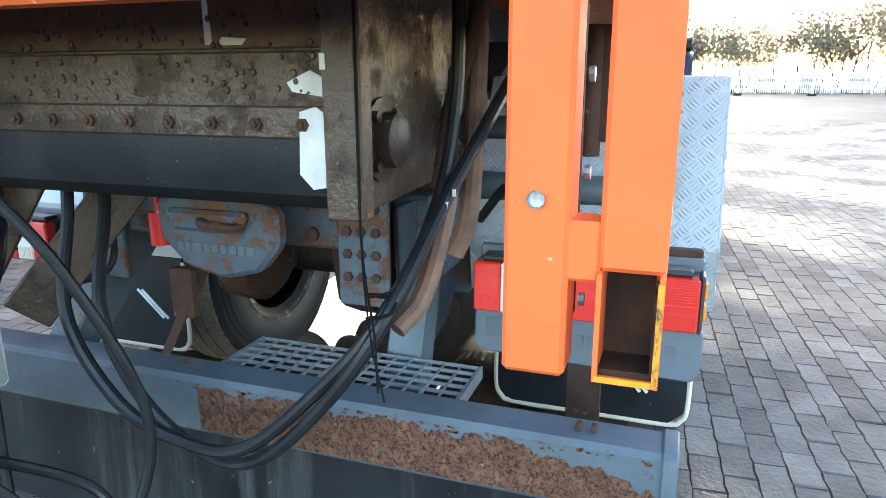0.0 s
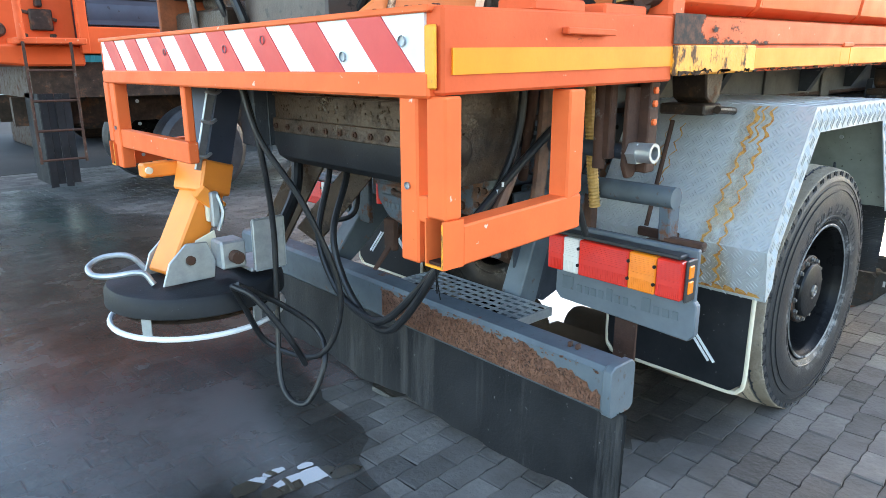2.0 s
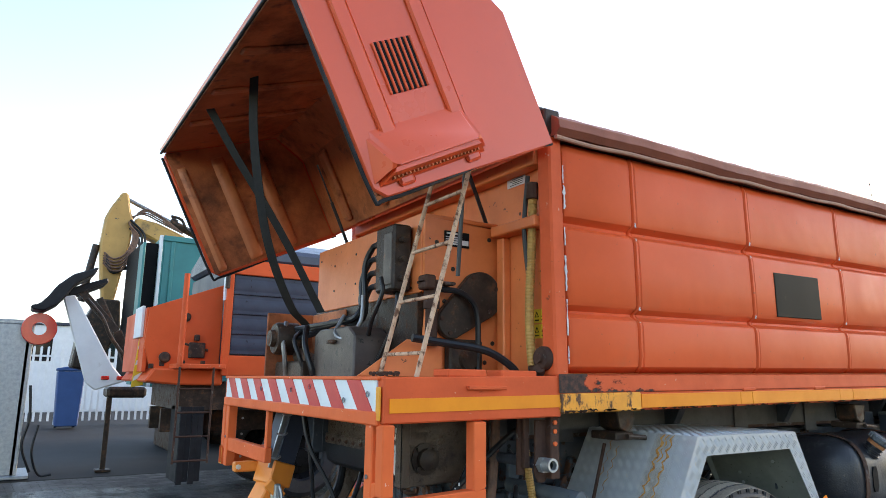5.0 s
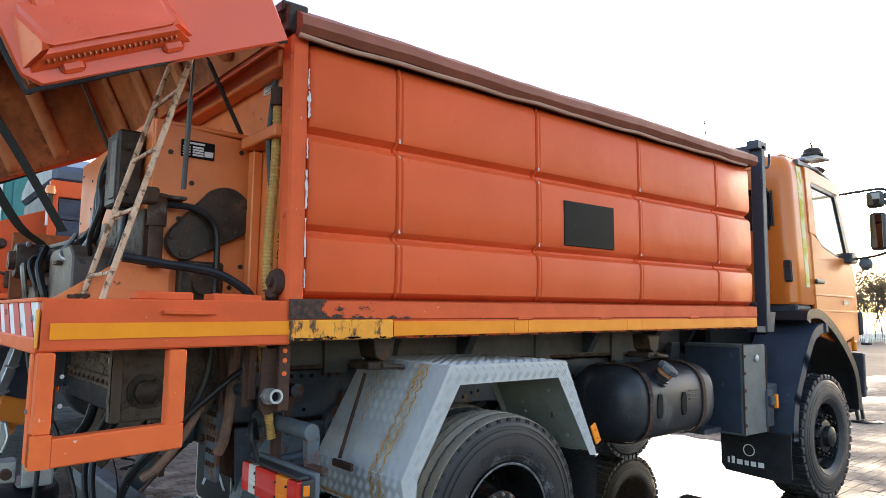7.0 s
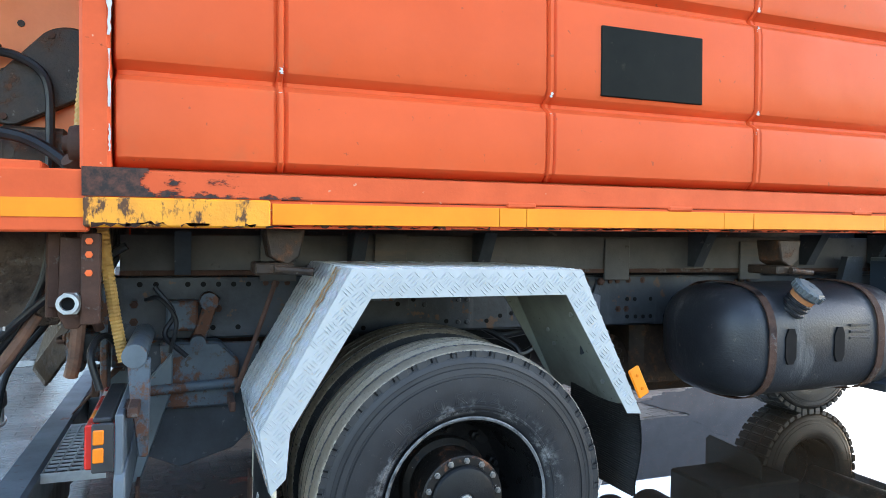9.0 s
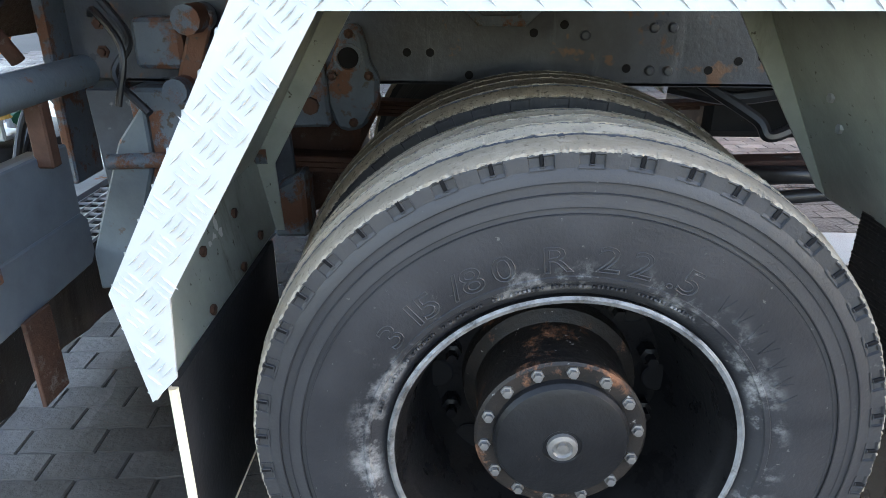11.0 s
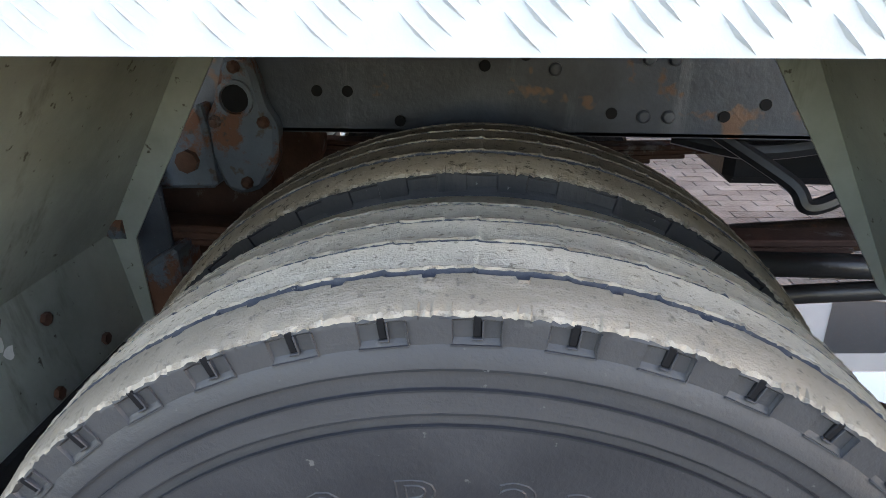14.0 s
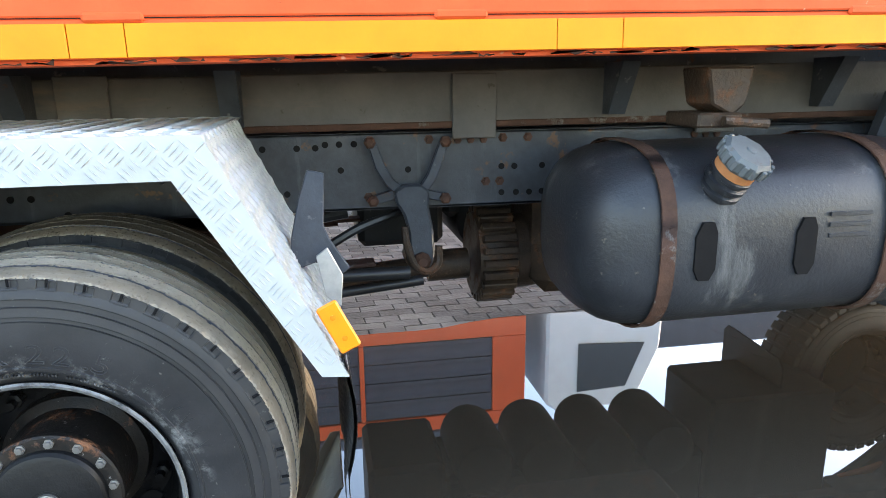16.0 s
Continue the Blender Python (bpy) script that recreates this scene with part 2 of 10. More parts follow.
def sidewall_paint(name):
    """Tyre rubber: dusty near the tread, dark in the middle, pale scuffs round the bead."""
    m = surface(name, (0.014, 0.0147, 0.0172), (0.026, 0.0263, 0.029), 0.42, 0.6, grain=7, fine=160, bump=0.25, stain=(0.06, 0.056, 0.053), stain_at=(0.62, 0.80), stain_scale=9, spec=0.30, fleck=(0.08, 0.077, 0.074), fleck_at=(0.69, 0.73), fleck_scale=75)
    n, l, b = nodes_of(m)
    tc = n.new("ShaderNodeTexCoord")
    off = n.new("ShaderNodeVectorMath")
    off.operation = 'SUBTRACT'
    off.inputs[1].default_value = (0, 0, 0.5)
    l.new(tc.outputs["Object"], off.inputs[0])
    flat = n.new("ShaderNodeVectorMath")
    flat.operation = 'MULTIPLY'
    flat.inputs[1].default_value = (1, 0, 1)
    l.new(off.outputs[0], flat.inputs[0])
    ln = n.new("ShaderNodeVectorMath")
    ln.operation = 'LENGTH'
    l.new(flat.outputs[0], ln.inputs[0])
    r = ln.outputs["Value"]
    base = b.inputs["Base Color"].links[0].from_socket
    dust = n.new("ShaderNodeMath")
    dust.operation = 'MULTIPLY'
    l.new(ramp(n, l, r, [(0.430, (0.0,)), (0.447, (0.75,)), (0.465, (0.45,)), (0.50, (0.9,))]), dust.inputs[0])
    l.new(ramp(n, l, noise_of(n, l, 6, 4, 0.6), [(0.3, (0.35,)), (0.7, (1.0,))]), dust.inputs[1])
    c = mixc(n, l, dust.outputs[0], base, (0.038, 0.0378, 0.0392))
    scuff = n.new("ShaderNodeMath")
    scuff.operation = 'MULTIPLY'
    l.new(ramp(n, l, r, [(0.306, (0.0,)), (0.318, (0.9,)), (0.345, (0.6,)), (0.372, (0.0,))]), scuff.inputs[0])
    l.new(ramp(n, l, noise_of(n, l, 13, 7, 0.75), [(0.50, (0.0,)), (0.66, (1.0,))]), scuff.inputs[1])
    c = mixc(n, l, scuff.outputs[0], c, (0.24, 0.24, 0.24))
    l.new(c, b.inputs["Base Color"])
    return m


M["rear_sidewall"] = sidewall_paint("scuffed_rear_sidewall")
M["flap_rubber"] = surface("ribbed_flap_rubber", (0.010, 0.0105, 0.011), (0.020, 0.0205, 0.022), 0.35, 0.6, grain=6, bump=0.5, bump_d=0.003, spec=0.3, fleck=(0.12, 0.12, 0.12), fleck_at=(0.66, 0.70), fleck_scale=120)
# browner mud, with the shade between the twin tyres put into the colour
M["tread_brown_shaded"] = surface("muddy_shaded_tread", (0.30, 0.245, 0.185), (0.19, 0.152, 0.112), 0.9, 0.95, grain=10, fine=300, bump=0.5, bump_d=0.003, stain=(0.34, 0.28, 0.215), stain_at=(0.58, 0.72), stain_scale=18, spec=0.12, fleck=(0.09, 0.072, 0.052), fleck_at=(0.58, 0.66), fleck_scale=85)
M["chalk_brown_shaded"] = surface("muddy_shaded_edge", (0.34, 0.295, 0.235), (0.24, 0.20, 0.155), 0.9, 0.95, grain=40, fine=240, bump=0.8, bump_d=0.003, stain=(0.16, 0.135, 0.105), stain_at=(0.46, 0.60), stain_scale=40, spec=0.15)
M["rail"] = surface("streaked_frame_paint", (0.052, 0.061, 0.076), (0.024, 0.028, 0.035), 0.26, 0.5, grain=5, bump=0.3, stain=(0.13, 0.14, 0.15), stain_at=(0.56, 0.84), stain_scale=4, streak=(1.6, 1, 0.22), spec=0.28, fleck=(0.10, 0.055, 0.035), fleck_at=(0.63, 0.69), fleck_scale=14)
M["subframe"] = surface("dusty_subframe_paint", (0.088, 0.085, 0.083), (0.052, 0.051, 0.052), 0.5, 0.7, grain=4, bump=0.25, stain=(0.13, 0.10, 0.08), stain_at=(0.58, 0.75), stain_scale=5, streak=(0.3, 1, 1.6), spec=0.25, fleck=(0.05, 0.045, 0.04), fleck_at=(0.66, 0.71), fleck_scale=20)
M["curtain"] = surface("scuffed_rubber_curtain", (0.0090, 0.0096, 0.0108), (0.020, 0.0208, 0.0230), 0.30, 0.5, grain=3, bump=0.3, stain=(0.085, 0.084, 0.084), stain_at=(0.52, 0.80), stain_scale=4, streak=(2, 2.2, 0.12), spec=0.2, fleck=(0.10, 0.10, 0.10), fleck_at=(0.70, 0.73), fleck_scale=40)
M["trough_top"] = surface("rusty_trough_plate", (0.095, 0.046, 0.026), (0.066, 0.033, 0.020), 0.30, 0.5, grain=4, bump=0.4, stain=(0.045, 0.026, 0.018), stain_at=(0.56, 0.72), stain_scale=8, spec=0.3)
M["letter"] = surface("raised_tyre_letters", (0.020, 0.021, 0.024), (0.033, 0.033, 0.036), 0.55, 0.75, grain=12, fine=160, bump=0.3, stain=(0.09, 0.08, 0.072), stain_at=(0.6, 0.8), stain_scale=12, spec=0.4)
M["chalk"] = surface("chalky_tread_edge", (0.33, 0.288, 0.232), (0.25, 0.212, 0.165), 0.9, 0.95, grain=40, fine=240, bump=0.6, bump_d=0.003, stain=(0.20, 0.17, 0.135), stain_at=(0.50, 0.62), stain_scale=50, spec=0.12)
# inner ribs paler, outer rib darker: the colours even out the falling light
M["tread"] = surface("dirty_brightened_tread", (0.67, 0.580, 0.470), (0.53, 0.450, 0.352), 0.9, 0.95, grain=14, fine=380, bump=0.5, bump_d=0.003, stain=(0.66, 0.58, 0.48), stain_at=(0.55, 0.72), stain_scale=24, streak=(0.6, 1, 0.6), spec=0.12, fleck=(0.26, 0.215, 0.165), fleck_at=(0.58, 0.70), fleck_scale=130)
M["tread_dust_dimmed"] = surface("dusty_dimmed_shoulder", (0.250, 0.212, 0.166), (0.180, 0.151, 0.117), 0.9, 0.95, grain=9, fine=380, bump=0.45, bump_d=0.003, stain=(0.31, 0.272, 0.222), stain_at=(0.52, 0.75), stain_scale=14, streak=(0.7, 1.5, 0.7), spec=0.10, fleck=(0.13, 0.111, 0.09), fleck_at=(0.58, 0.72), fleck_scale=110)
# floors and walls of the grooves are coloured dark, so the lines read
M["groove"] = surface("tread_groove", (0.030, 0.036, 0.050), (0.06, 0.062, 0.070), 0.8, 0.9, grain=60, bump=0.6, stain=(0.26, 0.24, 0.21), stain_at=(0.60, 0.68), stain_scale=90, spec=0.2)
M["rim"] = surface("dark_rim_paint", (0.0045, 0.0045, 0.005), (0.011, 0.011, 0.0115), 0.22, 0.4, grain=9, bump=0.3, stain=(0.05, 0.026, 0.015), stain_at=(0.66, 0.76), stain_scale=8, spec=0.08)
M["rim_edge"] = surface("worn_rim_edge", (0.20, 0.205, 0.21), (0.07, 0.07, 0.072), 0.5, 0.7, metal=0.3, grain=14, bump=0.4, stain=(0.03, 0.03, 0.03), stain_at=(0.5, 0.6), stain_scale=9)
M["hub"] = surface("hub_paint", (0.006, 0.0062, 0.007), (0.013, 0.0135, 0.0145), 0.30, 0.5, grain=9, bump=0.3, stain=(0.12, 0.06, 0.04), stain_at=(0.64, 0.72), stain_scale=14, spec=0.22)
M["hub_rust"] = surface("rusty_hub_flange", (0.010, 0.0095, 0.0095), (0.022, 0.017, 0.014), 0.35, 0.65, grain=16, bump=0.5, stain=(0.24, 0.105, 0.055), stain_at=(0.57, 0.68), stain_scale=9, spec=0.25, fleck=(0.26, 0.25, 0.24), fleck_at=(0.68, 0.72), fleck_scale=60)
M["hose"] = surface("hydraulic_hose", (0.009, 0.0095, 0.011), (0.018, 0.0185, 0.02), 0.30, 0.45, grain=20, bump=0.2, spec=0.32)
M["hose_old"] = surface("worn_hose", (0.20, 0.10, 0.06), (0.08, 0.05, 0.04), 0.6, 0.8, grain=14, bump=0.3)
M["hose_yellow"] = surface("ribbed_yellow_hose", (0.46, 0.27, 0.070), (0.34, 0.19, 0.05), 0.5, 0.6, grain=12, bump=0.1)
M["tank"] = surface("tank_plastic", (0.014, 0.0155, 0.019), (0.030, 0.033, 0.039), 0.33, 0.5, grain=4, bump=0.3, bump_d=0.006, stain=(0.17, 0.17, 0.165), stain_at=(0.55, 0.80), stain_scale=5, streak=(1, 1, 0.25), spec=0.40, fleck=(0.10, 0.085, 0.07), fleck_at=(0.68, 0.73), fleck_scale=30)
M["black_plastic"] = surface("black_plastic", (0.02, 0.021, 0.023), (0.035, 0.036, 0.038), 0.35, 0.5, grain=8, bump=0.1)
M["tarp"] = surface("brown_tarpaulin", (0.27, 0.080, 0.045), (0.20, 0.062, 0.038), 0.55, 0.7, grain=3, bump=0.3, bump_d=0.01, stain=(0.32, 0.14, 0.09), stain_at=(0.6, 0.8), stain_scale=4, spec=0.3)
M["galv"] = surface("galvanised_steel", (0.42, 0.44, 0.45), (0.30, 0.32, 0.33), 0.4, 0.55, metal=0.7, grain=18, bump=0.15, stain=(0.22, 0.12, 0.07), stain_at=(0.66, 0.72), stain_scale=12)
M["steel"] = surface("worn_steel", (0.28, 0.28, 0.28), (0.18, 0.17, 0.16), 0.35, 0.55, metal=0.8, grain=18, bump=0.2)
M["white"] = surface("white_paint", (0.72, 0.73, 0.74), (0.64, 0.65, 0.66), 0.4, 0.55, grain=4, bump=0.08, stain=(0.45, 0.42, 0.38), stain_at=(0.62, 0.78), stain_scale=5)
M["cream"] = surface("cream_rubber_edge", (0.66, 0.60, 0.46), (0.55, 0.50, 0.38), 0.6, 0.7, grain=12, bump=0.2)
M["red_film"] = surface("red_reflective_film", (0.58, 0.035, 0.03), (0.50, 0.03, 0.028), 0.4, 0.55, grain=5, bump=0.05, stain=(0.55, 0.2, 0.15), stain_at=(0.68, 0.8), stain_scale=8)
M["white_film"] = surface("white_reflective_film", (0.70, 0.74, 0.75), (0.6, 0.64, 0.65), 0.4, 0.55, grain=5, bump=0.05, stain=(0.42, 0.40, 0.37), stain_at=(0.66, 0.75), stain_scale=8)
M["lens_red"] = surface("red_lamp_lens", (0.66, 0.028, 0.014), (0.52, 0.020, 0.012), 0.15, 0.25, grain=6, fine=200, bump=0.05, coat=0.5)
M["lens_amber"] = surface("amber_lamp_lens", (0.80, 0.22, 0.01), (0.7, 0.18, 0.01), 0.15, 0.25, grain=6, fine=200, bump=0.05, coat=0.5)
M["lens_clear"] = surface("clear_lamp_lens", (0.66, 0.64, 0.60), (0.55, 0.52, 0.48), 0.15, 0.3, grain=6, fine=200, bump=0.05, coat=0.5)
M["reflector"] = surface("amber_reflector", (0.92, 0.255, 0.003), (0.86, 0.225, 0.003), 0.35, 0.45, grain=14, bump=0.1)
M["wing_blue"] = surface("dark_blue_wing_paint", (0.030, 0.043, 0.066), (0.022, 0.030, 0.045), 0.40, 0.6, grain=5, bump=0.2, stain=(0.12, 0.13, 0.14), stain_at=(0.64, 0.74), stain_scale=6, streak=(0.4, 1, 1), spec=0.3, fleck=(0.18, 0.18, 0.18), fleck_at=(0.70, 0.74), fleck_scale=40)
M["plate_grey"] = surface("grey_number_board", (0.10, 0.122, 0.145), (0.075, 0.092, 0.11), 0.45, 0.6, grain=8, bump=0.1)
M["strap"] = surface("webbing_strap", (0.013, 0.013, 0.012), (0.026, 0.025, 0.021), 0.8, 0.9, grain=30, bump=0.3)
M["ladder"] = surface("chipped_ladder_paint", (0.62, 0.42, 0.28), (0.42, 0.24, 0.15), 0.6, 0.8, grain=10, bump=0.4, stain=(0.14, 0.065, 0.035), stain_at=(0.52, 0.60), stain_scale=22)
M["oily"] = surface("oily_machine", (0.020, 0.015, 0.012), (0.065, 0.042, 0.029), 0.28, 0.6, grain=10, bump=0.6, stain=(0.12, 0.055, 0.030), stain_at=(0.55, 0.66), stain_scale=10, spec=0.22, fleck=(0.13, 0.115, 0.10), fleck_at=(0.68, 0.73), fleck_scale=40)
M["grey_cover"] = surface("grey_oily_cover", (0.095, 0.072, 0.056), (0.050, 0.036, 0.027), 0.38, 0.6, grain=6, bump=0.3, stain=(0.045, 0.028, 0.018), stain_at=(0.54, 0.68), stain_scale=6, streak=(1, 1, 0.5), fleck=(0.16, 0.08, 0.045), fleck_at=(0.66, 0.70), fleck_scale=20)
M["label_white"] = surface("printed_label", (0.66, 0.67, 0.68), (0.55, 0.56, 0.56), 0.4, 0.5, grain=20, bump=0.02)
M["label_yellow"] = surface("warning_label", (0.72, 0.48, 0.02), (0.62, 0.4, 0.02), 0.4, 0.5, grain=20, bump=0.02)
# for print and small black parts, and painted where holes lie in shade
M["flat_black"] = surface("flat_black_surface", (0.008, 0.008, 0.009), None, 0.6, 0.7, grain=20, bump=0.0, spec=0.1)
# olive blotches in the colour stand for faint reflections in the pane
M["black_panel"] = surface("black_side_window", (0.008, 0.009, 0.008), (0.014, 0.015, 0.013), 0.4, 0.6, grain=5, bump=0.05, stain=(0.05, 0.047, 0.034), stain_at=(0.60, 0.75), stain_scale=14, spec=0.05)
M["slat_grey"] = surface("grey_side_panel", (0.050, 0.056, 0.078), (0.034, 0.038, 0.054), 0.4, 0.5, grain=3, bump=0.05, spec=0.25, fleck=(0.02, 0.02, 0.024), fleck_at=(0.66, 0.71), fleck_scale=14)
M["teal"] = surface("teal_container_paint", (0.02, 0.19, 0.19), (0.02, 0.15, 0.155), 0.45, 0.55, grain=2, bump=0.08)
M["digger"] = surface("faded_yellow_paint", (0.50, 0.285, 0.075), (0.38, 0.215, 0.060), 0.5, 0.65, grain=2, bump=0.1, stain=(0.16, 0.11, 0.06), stain_at=(0.58, 0.72), stain_scale=2.5, fleck=(0.10, 0.07, 0.045), fleck_at=(0.66, 0.71), fleck_scale=7)
M["blue_bin"] = surface("blue_plastic", (0.025, 0.075, 0.22), (0.02, 0.06, 0.18), 0.45, 0.55, grain=3, bump=0.05)
M["car_grey"] = surface("car_paint_grey", (0.16, 0.16, 0.165), (0.12, 0.12, 0.125), 0.3, 0.4, grain=1, bump=0.0, coat=0.2, spec=0.3)
M["fence"] = surface("white_fence_paint", (0.74, 0.75, 0.75), (0.66, 0.67, 0.67), 0.5, 0.6, grain=5, bump=0.1)
M["bark"] = surface("bark", (0.10, 0.075, 0.055), (0.06, 0.045, 0.035), 0.85, 0.95, grain=9, bump=0.6)
M["leaf"] = surface("autumn_leaves", (0.30, 0.205, 0.125), (0.22, 0.150, 0.095), 0.8, 0.9, grain=0.6, bump=0.0, spec=0.1)
M["leaf_green"] = surface("fading_green_leaves", (0.24, 0.190, 0.115), (0.17, 0.135, 0.085), 0.8, 0.9, grain=0.6, bump=0.0, spec=0.1)


def glass(name, tint, rough=0.03):
    m = bpy.data.materials.new(name)
    n, l, b = nodes_of(m)
    b.inputs["Base Color"].default_value = (*tint, 1)
    b.inputs["Roughness"].default_value = rough
    b.inputs["Transmission Weight"].default_value = 0.85
    b.inputs["IOR"].default_value = 1.45
    return m


M["glass"] = glass("tinted_glass", (0.26, 0.27, 0.255))
M["dark_glass"] = surface("dark_glass", (0.012, 0.014, 0.016), None, 0.05, 0.08, grain=2, bump=0.0)
mm = bpy.data.materials.new("mirror")
_, _, mb = nodes_of(mm)
mb.inputs["Metallic"].default_value, mb.inputs["Roughness"].default_value = 1.0, 0.03
mb.inputs["Base Color"].default_value = (0.10, 0.095, 0.09, 1)
M["mirror"] = mm


def paving(name, vary_island=False):
    """Wet concrete block: grey-brown, damp darker patches that shine."""
    m = bpy.data.materials.new(name)
    n, l, b = nodes_of(m)
    tc = n.new("ShaderNodeNewGeometry")
    damp = n.new("ShaderNodeTexNoise")
    damp.inputs["Scale"].default_value, damp.inputs["Detail"].default_value, damp.inputs["Roughness"].default_value = 0.55, 6, 0.6
    l.new(tc.outputs["Position"], damp.inputs[0])
    grain = n.new("ShaderNodeTexNoise")
    grain.inputs["Scale"].default_value, grain.inputs["Detail"].default_value = 45, 6
    l.new(tc.outputs["Position"], grain.inputs[0])
    mid = n.new("ShaderNodeTexNoise")
    mid.inputs["Scale"].default_value, mid.inputs["Detail"].default_value = 5, 5
    l.new(tc.outputs["Position"], mid.inputs[0])
    k = ramp(n, l, damp.outputs[0], [(0.36, (0.0,)), (0.6, (1.0,))])
    c = mixc(n, l, k, (0.064, 0.061, 0.058), (0.150, 0.145, 0.140))
    c = mixc(n, l, ramp(n, l, mid.outputs[0], [(0.35, (0.0,)), (0.75, (0.6,))]), c, (0.042, 0.036, 0.030))
    if vary_island:
        rnd = tc.outputs["Random Per Island"]
    else:
        rnd = n.new("ShaderNodeObjectInfo").outputs["Random"]
    c = mixc(n, l, 1.0, c, ramp(n, l, rnd, [(0.0, (0.66, 0.64, 0.62)), (0.5, (0.97, 0.95, 0.93)), (1.0, (1.32, 1.28, 1.24))]), 'MULTIPLY')
    c = mixc(n, l, ramp(n, l, grain.outputs[0], [(0.4, (0.0,)), (0.7, (0.35,))]), c, (0.10, 0.096, 0.092))
    l.new(c, b.inputs["Base Color"])
    rr = mixc(n, l, k, (0.27, 0.27, 0.27), (0.90, 0.90, 0.90))
    l.new(rr, b.inputs["Roughness"])
    b.inputs["Specular IOR Level"].default_value = 0.10
    bp = n.new("ShaderNodeBump")
    bp.inputs["Strength"].default_value, bp.inputs["Distance"].default_value = 0.8, 0.008
    l.new(grain.outputs[0], bp.inputs["Height"])
    l.new(bp.outputs[0], b.inputs["Normal"])
    return m


M["paver"] = paving("wet_block")
M["paver_far"] = paving("wet_block_field", True)
M["film"] = surface("standing_wet_film", (0.020, 0.017, 0.014), (0.044, 0.038, 0.031), 0.10, 0.42, grain=1.1, fine=60, bump=0.12, stain=(0.055, 0.045, 0.036), stain_at=(0.60, 0.72), stain_scale=5)
# darker brown sheet for the ground below the truck's rear
M["damp"] = surface("damp_dark_ground", (0.022, 0.018, 0.014), (0.042, 0.034, 0.026), 0.55, 0.8, grain=1.6, fine=60, bump=0.3, stain=(0.06, 0.048, 0.036), stain_at=(0.58, 0.72), stain_scale=5, spec=0.15)
for mt in ("film", "damp"):
    # thins out towards its edge and in patches
    n = M[mt].node_tree.nodes
    l = M[mt].node_tree.links
    tc = n.new("ShaderNodeTexCoord")
    vm = n.new("ShaderNodeVectorMath")
    vm.operation = 'DISTANCE'
    l.new(tc.outputs["Generated"], vm.inputs[0])
    vm.inputs[1].default_value = (0.5, 0.5, 0.5)
    edge = ramp(n, l, vm.outputs["Value"], [(0.33, (0.94,)), (0.52, (0.0,))])
    wet = ramp(n, l, noise_of(n, l, 2.2, 5, 0.6), [(0.34, (0.50,)), (0.58, (1.0,))])
    l.new(mixc(n, l, 1.0, edge, wet, 'MULTIPLY'), [x for x in n if x.type == 'BSDF_PRINCIPLED'][0].inputs["Alpha"])
M["joint_mud"] = surface("wet_joint_mud", (0.016, 0.0145, 0.0125), (0.030, 0.027, 0.023), 0.7, 0.9, grain=3, bump=0.4, spec=0.1)
M["joint"] = surface("joint_sand", (0.045, 0.042, 0.036), (0.07, 0.065, 0.055), 0.5, 0.8, grain=3, bump=0.3)
M["asphalt"] = surface("wet_asphalt", (0.028, 0.027, 0.026), (0.048, 0.046, 0.044), 0.6, 0.9, grain=0.25, fine=60, bump=0.3, spec=0.12)
mw = bpy.data.materials.new("puddle_water")
_, _, wb = nodes_of(mw)
wb.inputs["Base Color"].default_value = (0.060, 0.050, 0.038, 1)
wb.inputs["Roughness"].default_value, wb.inputs["IOR"].default_value = 0.012, 1.5
wb.inputs["Coat Weight"].default_value, wb.inputs["Coat Roughness"].default_value, wb.inputs["Coat IOR"].default_value = 1.0, 0.01, 1.6
M["water"] = mw

# ---- building helpers ----


def bm_new():
    return bmesh.new()


def merge(bm, other):
    me = bpy.data.meshes.new("tmp")
    other.to_mesh(me)
    other.free()
    bm.from_mesh(me)
    bpy.data.meshes.remove(me)


def box(bm, lo, hi, r=0.0, m=None, seg=1):
    """A box with rounded edges between two corners."""
    t = bmesh.new()
    bmesh.ops.create_cube(t, size=1)
    for v in t.verts:
        v.co = Vector([(lo[k] + hi[k]) / 2 + v.co[k] * (hi[k] - lo[k]) for k in range(3)])
    if r > 0:
        bmesh.ops.bevel(t, geom=list(t.edges), offset=r, segments=seg, affect='EDGES', profile=0.5)
    if m is not None:
        t.transform(m)
    merge(bm, t)
    return bm


def prism(bm, poly, axis, a, b, r=0.0):
    """A polygon in the two other axes, extruded along the axis from a to b."""
    t = bmesh.new()

    def at(p, k):
        return {'x': (k, p[0], p[1]), 'y': (p[0], k, p[1]), 'z': (p[0], p[1], k)}[axis]
    va = [t.verts.new(at(p, a)) for p in poly]
    vb = [t.verts.new(at(p, b)) for p in poly]
    t.faces.new(va)
    t.faces.new(vb[::-1])
    for k in range(len(poly)):
        t.faces.new((va[k], vb[k], vb[(k + 1) % len(poly)], va[(k + 1) % len(poly)]))
    bmesh.ops.recalc_face_normals(t, faces=list(t.faces))
    if r > 0:
        bmesh.ops.bevel(t, geom=list(t.edges), offset=r, segments=1, affect='EDGES')
    merge(bm, t)
    return bm


def smooth_path(pts, n=8):
    """Catmull-Rom through the points."""
    p = [Vector(q) for q in pts]
    p = [p[0] * 2 - p[1]] + p + [p[-1] * 2 - p[-2]]
    out = []
    for k in range(1, len(p) - 2):
        a, b, c, d = p[k - 1:k + 3]
        for s in range(n):
            t = s / n
            out.append(0.5 * (2 * b + (c - a) * t + (2 * a - 5 * b + 4 * c - d) * t * t + (3 * b - a - 3 * c + d) * t ** 3))
    out.append(p[-2])
    return out


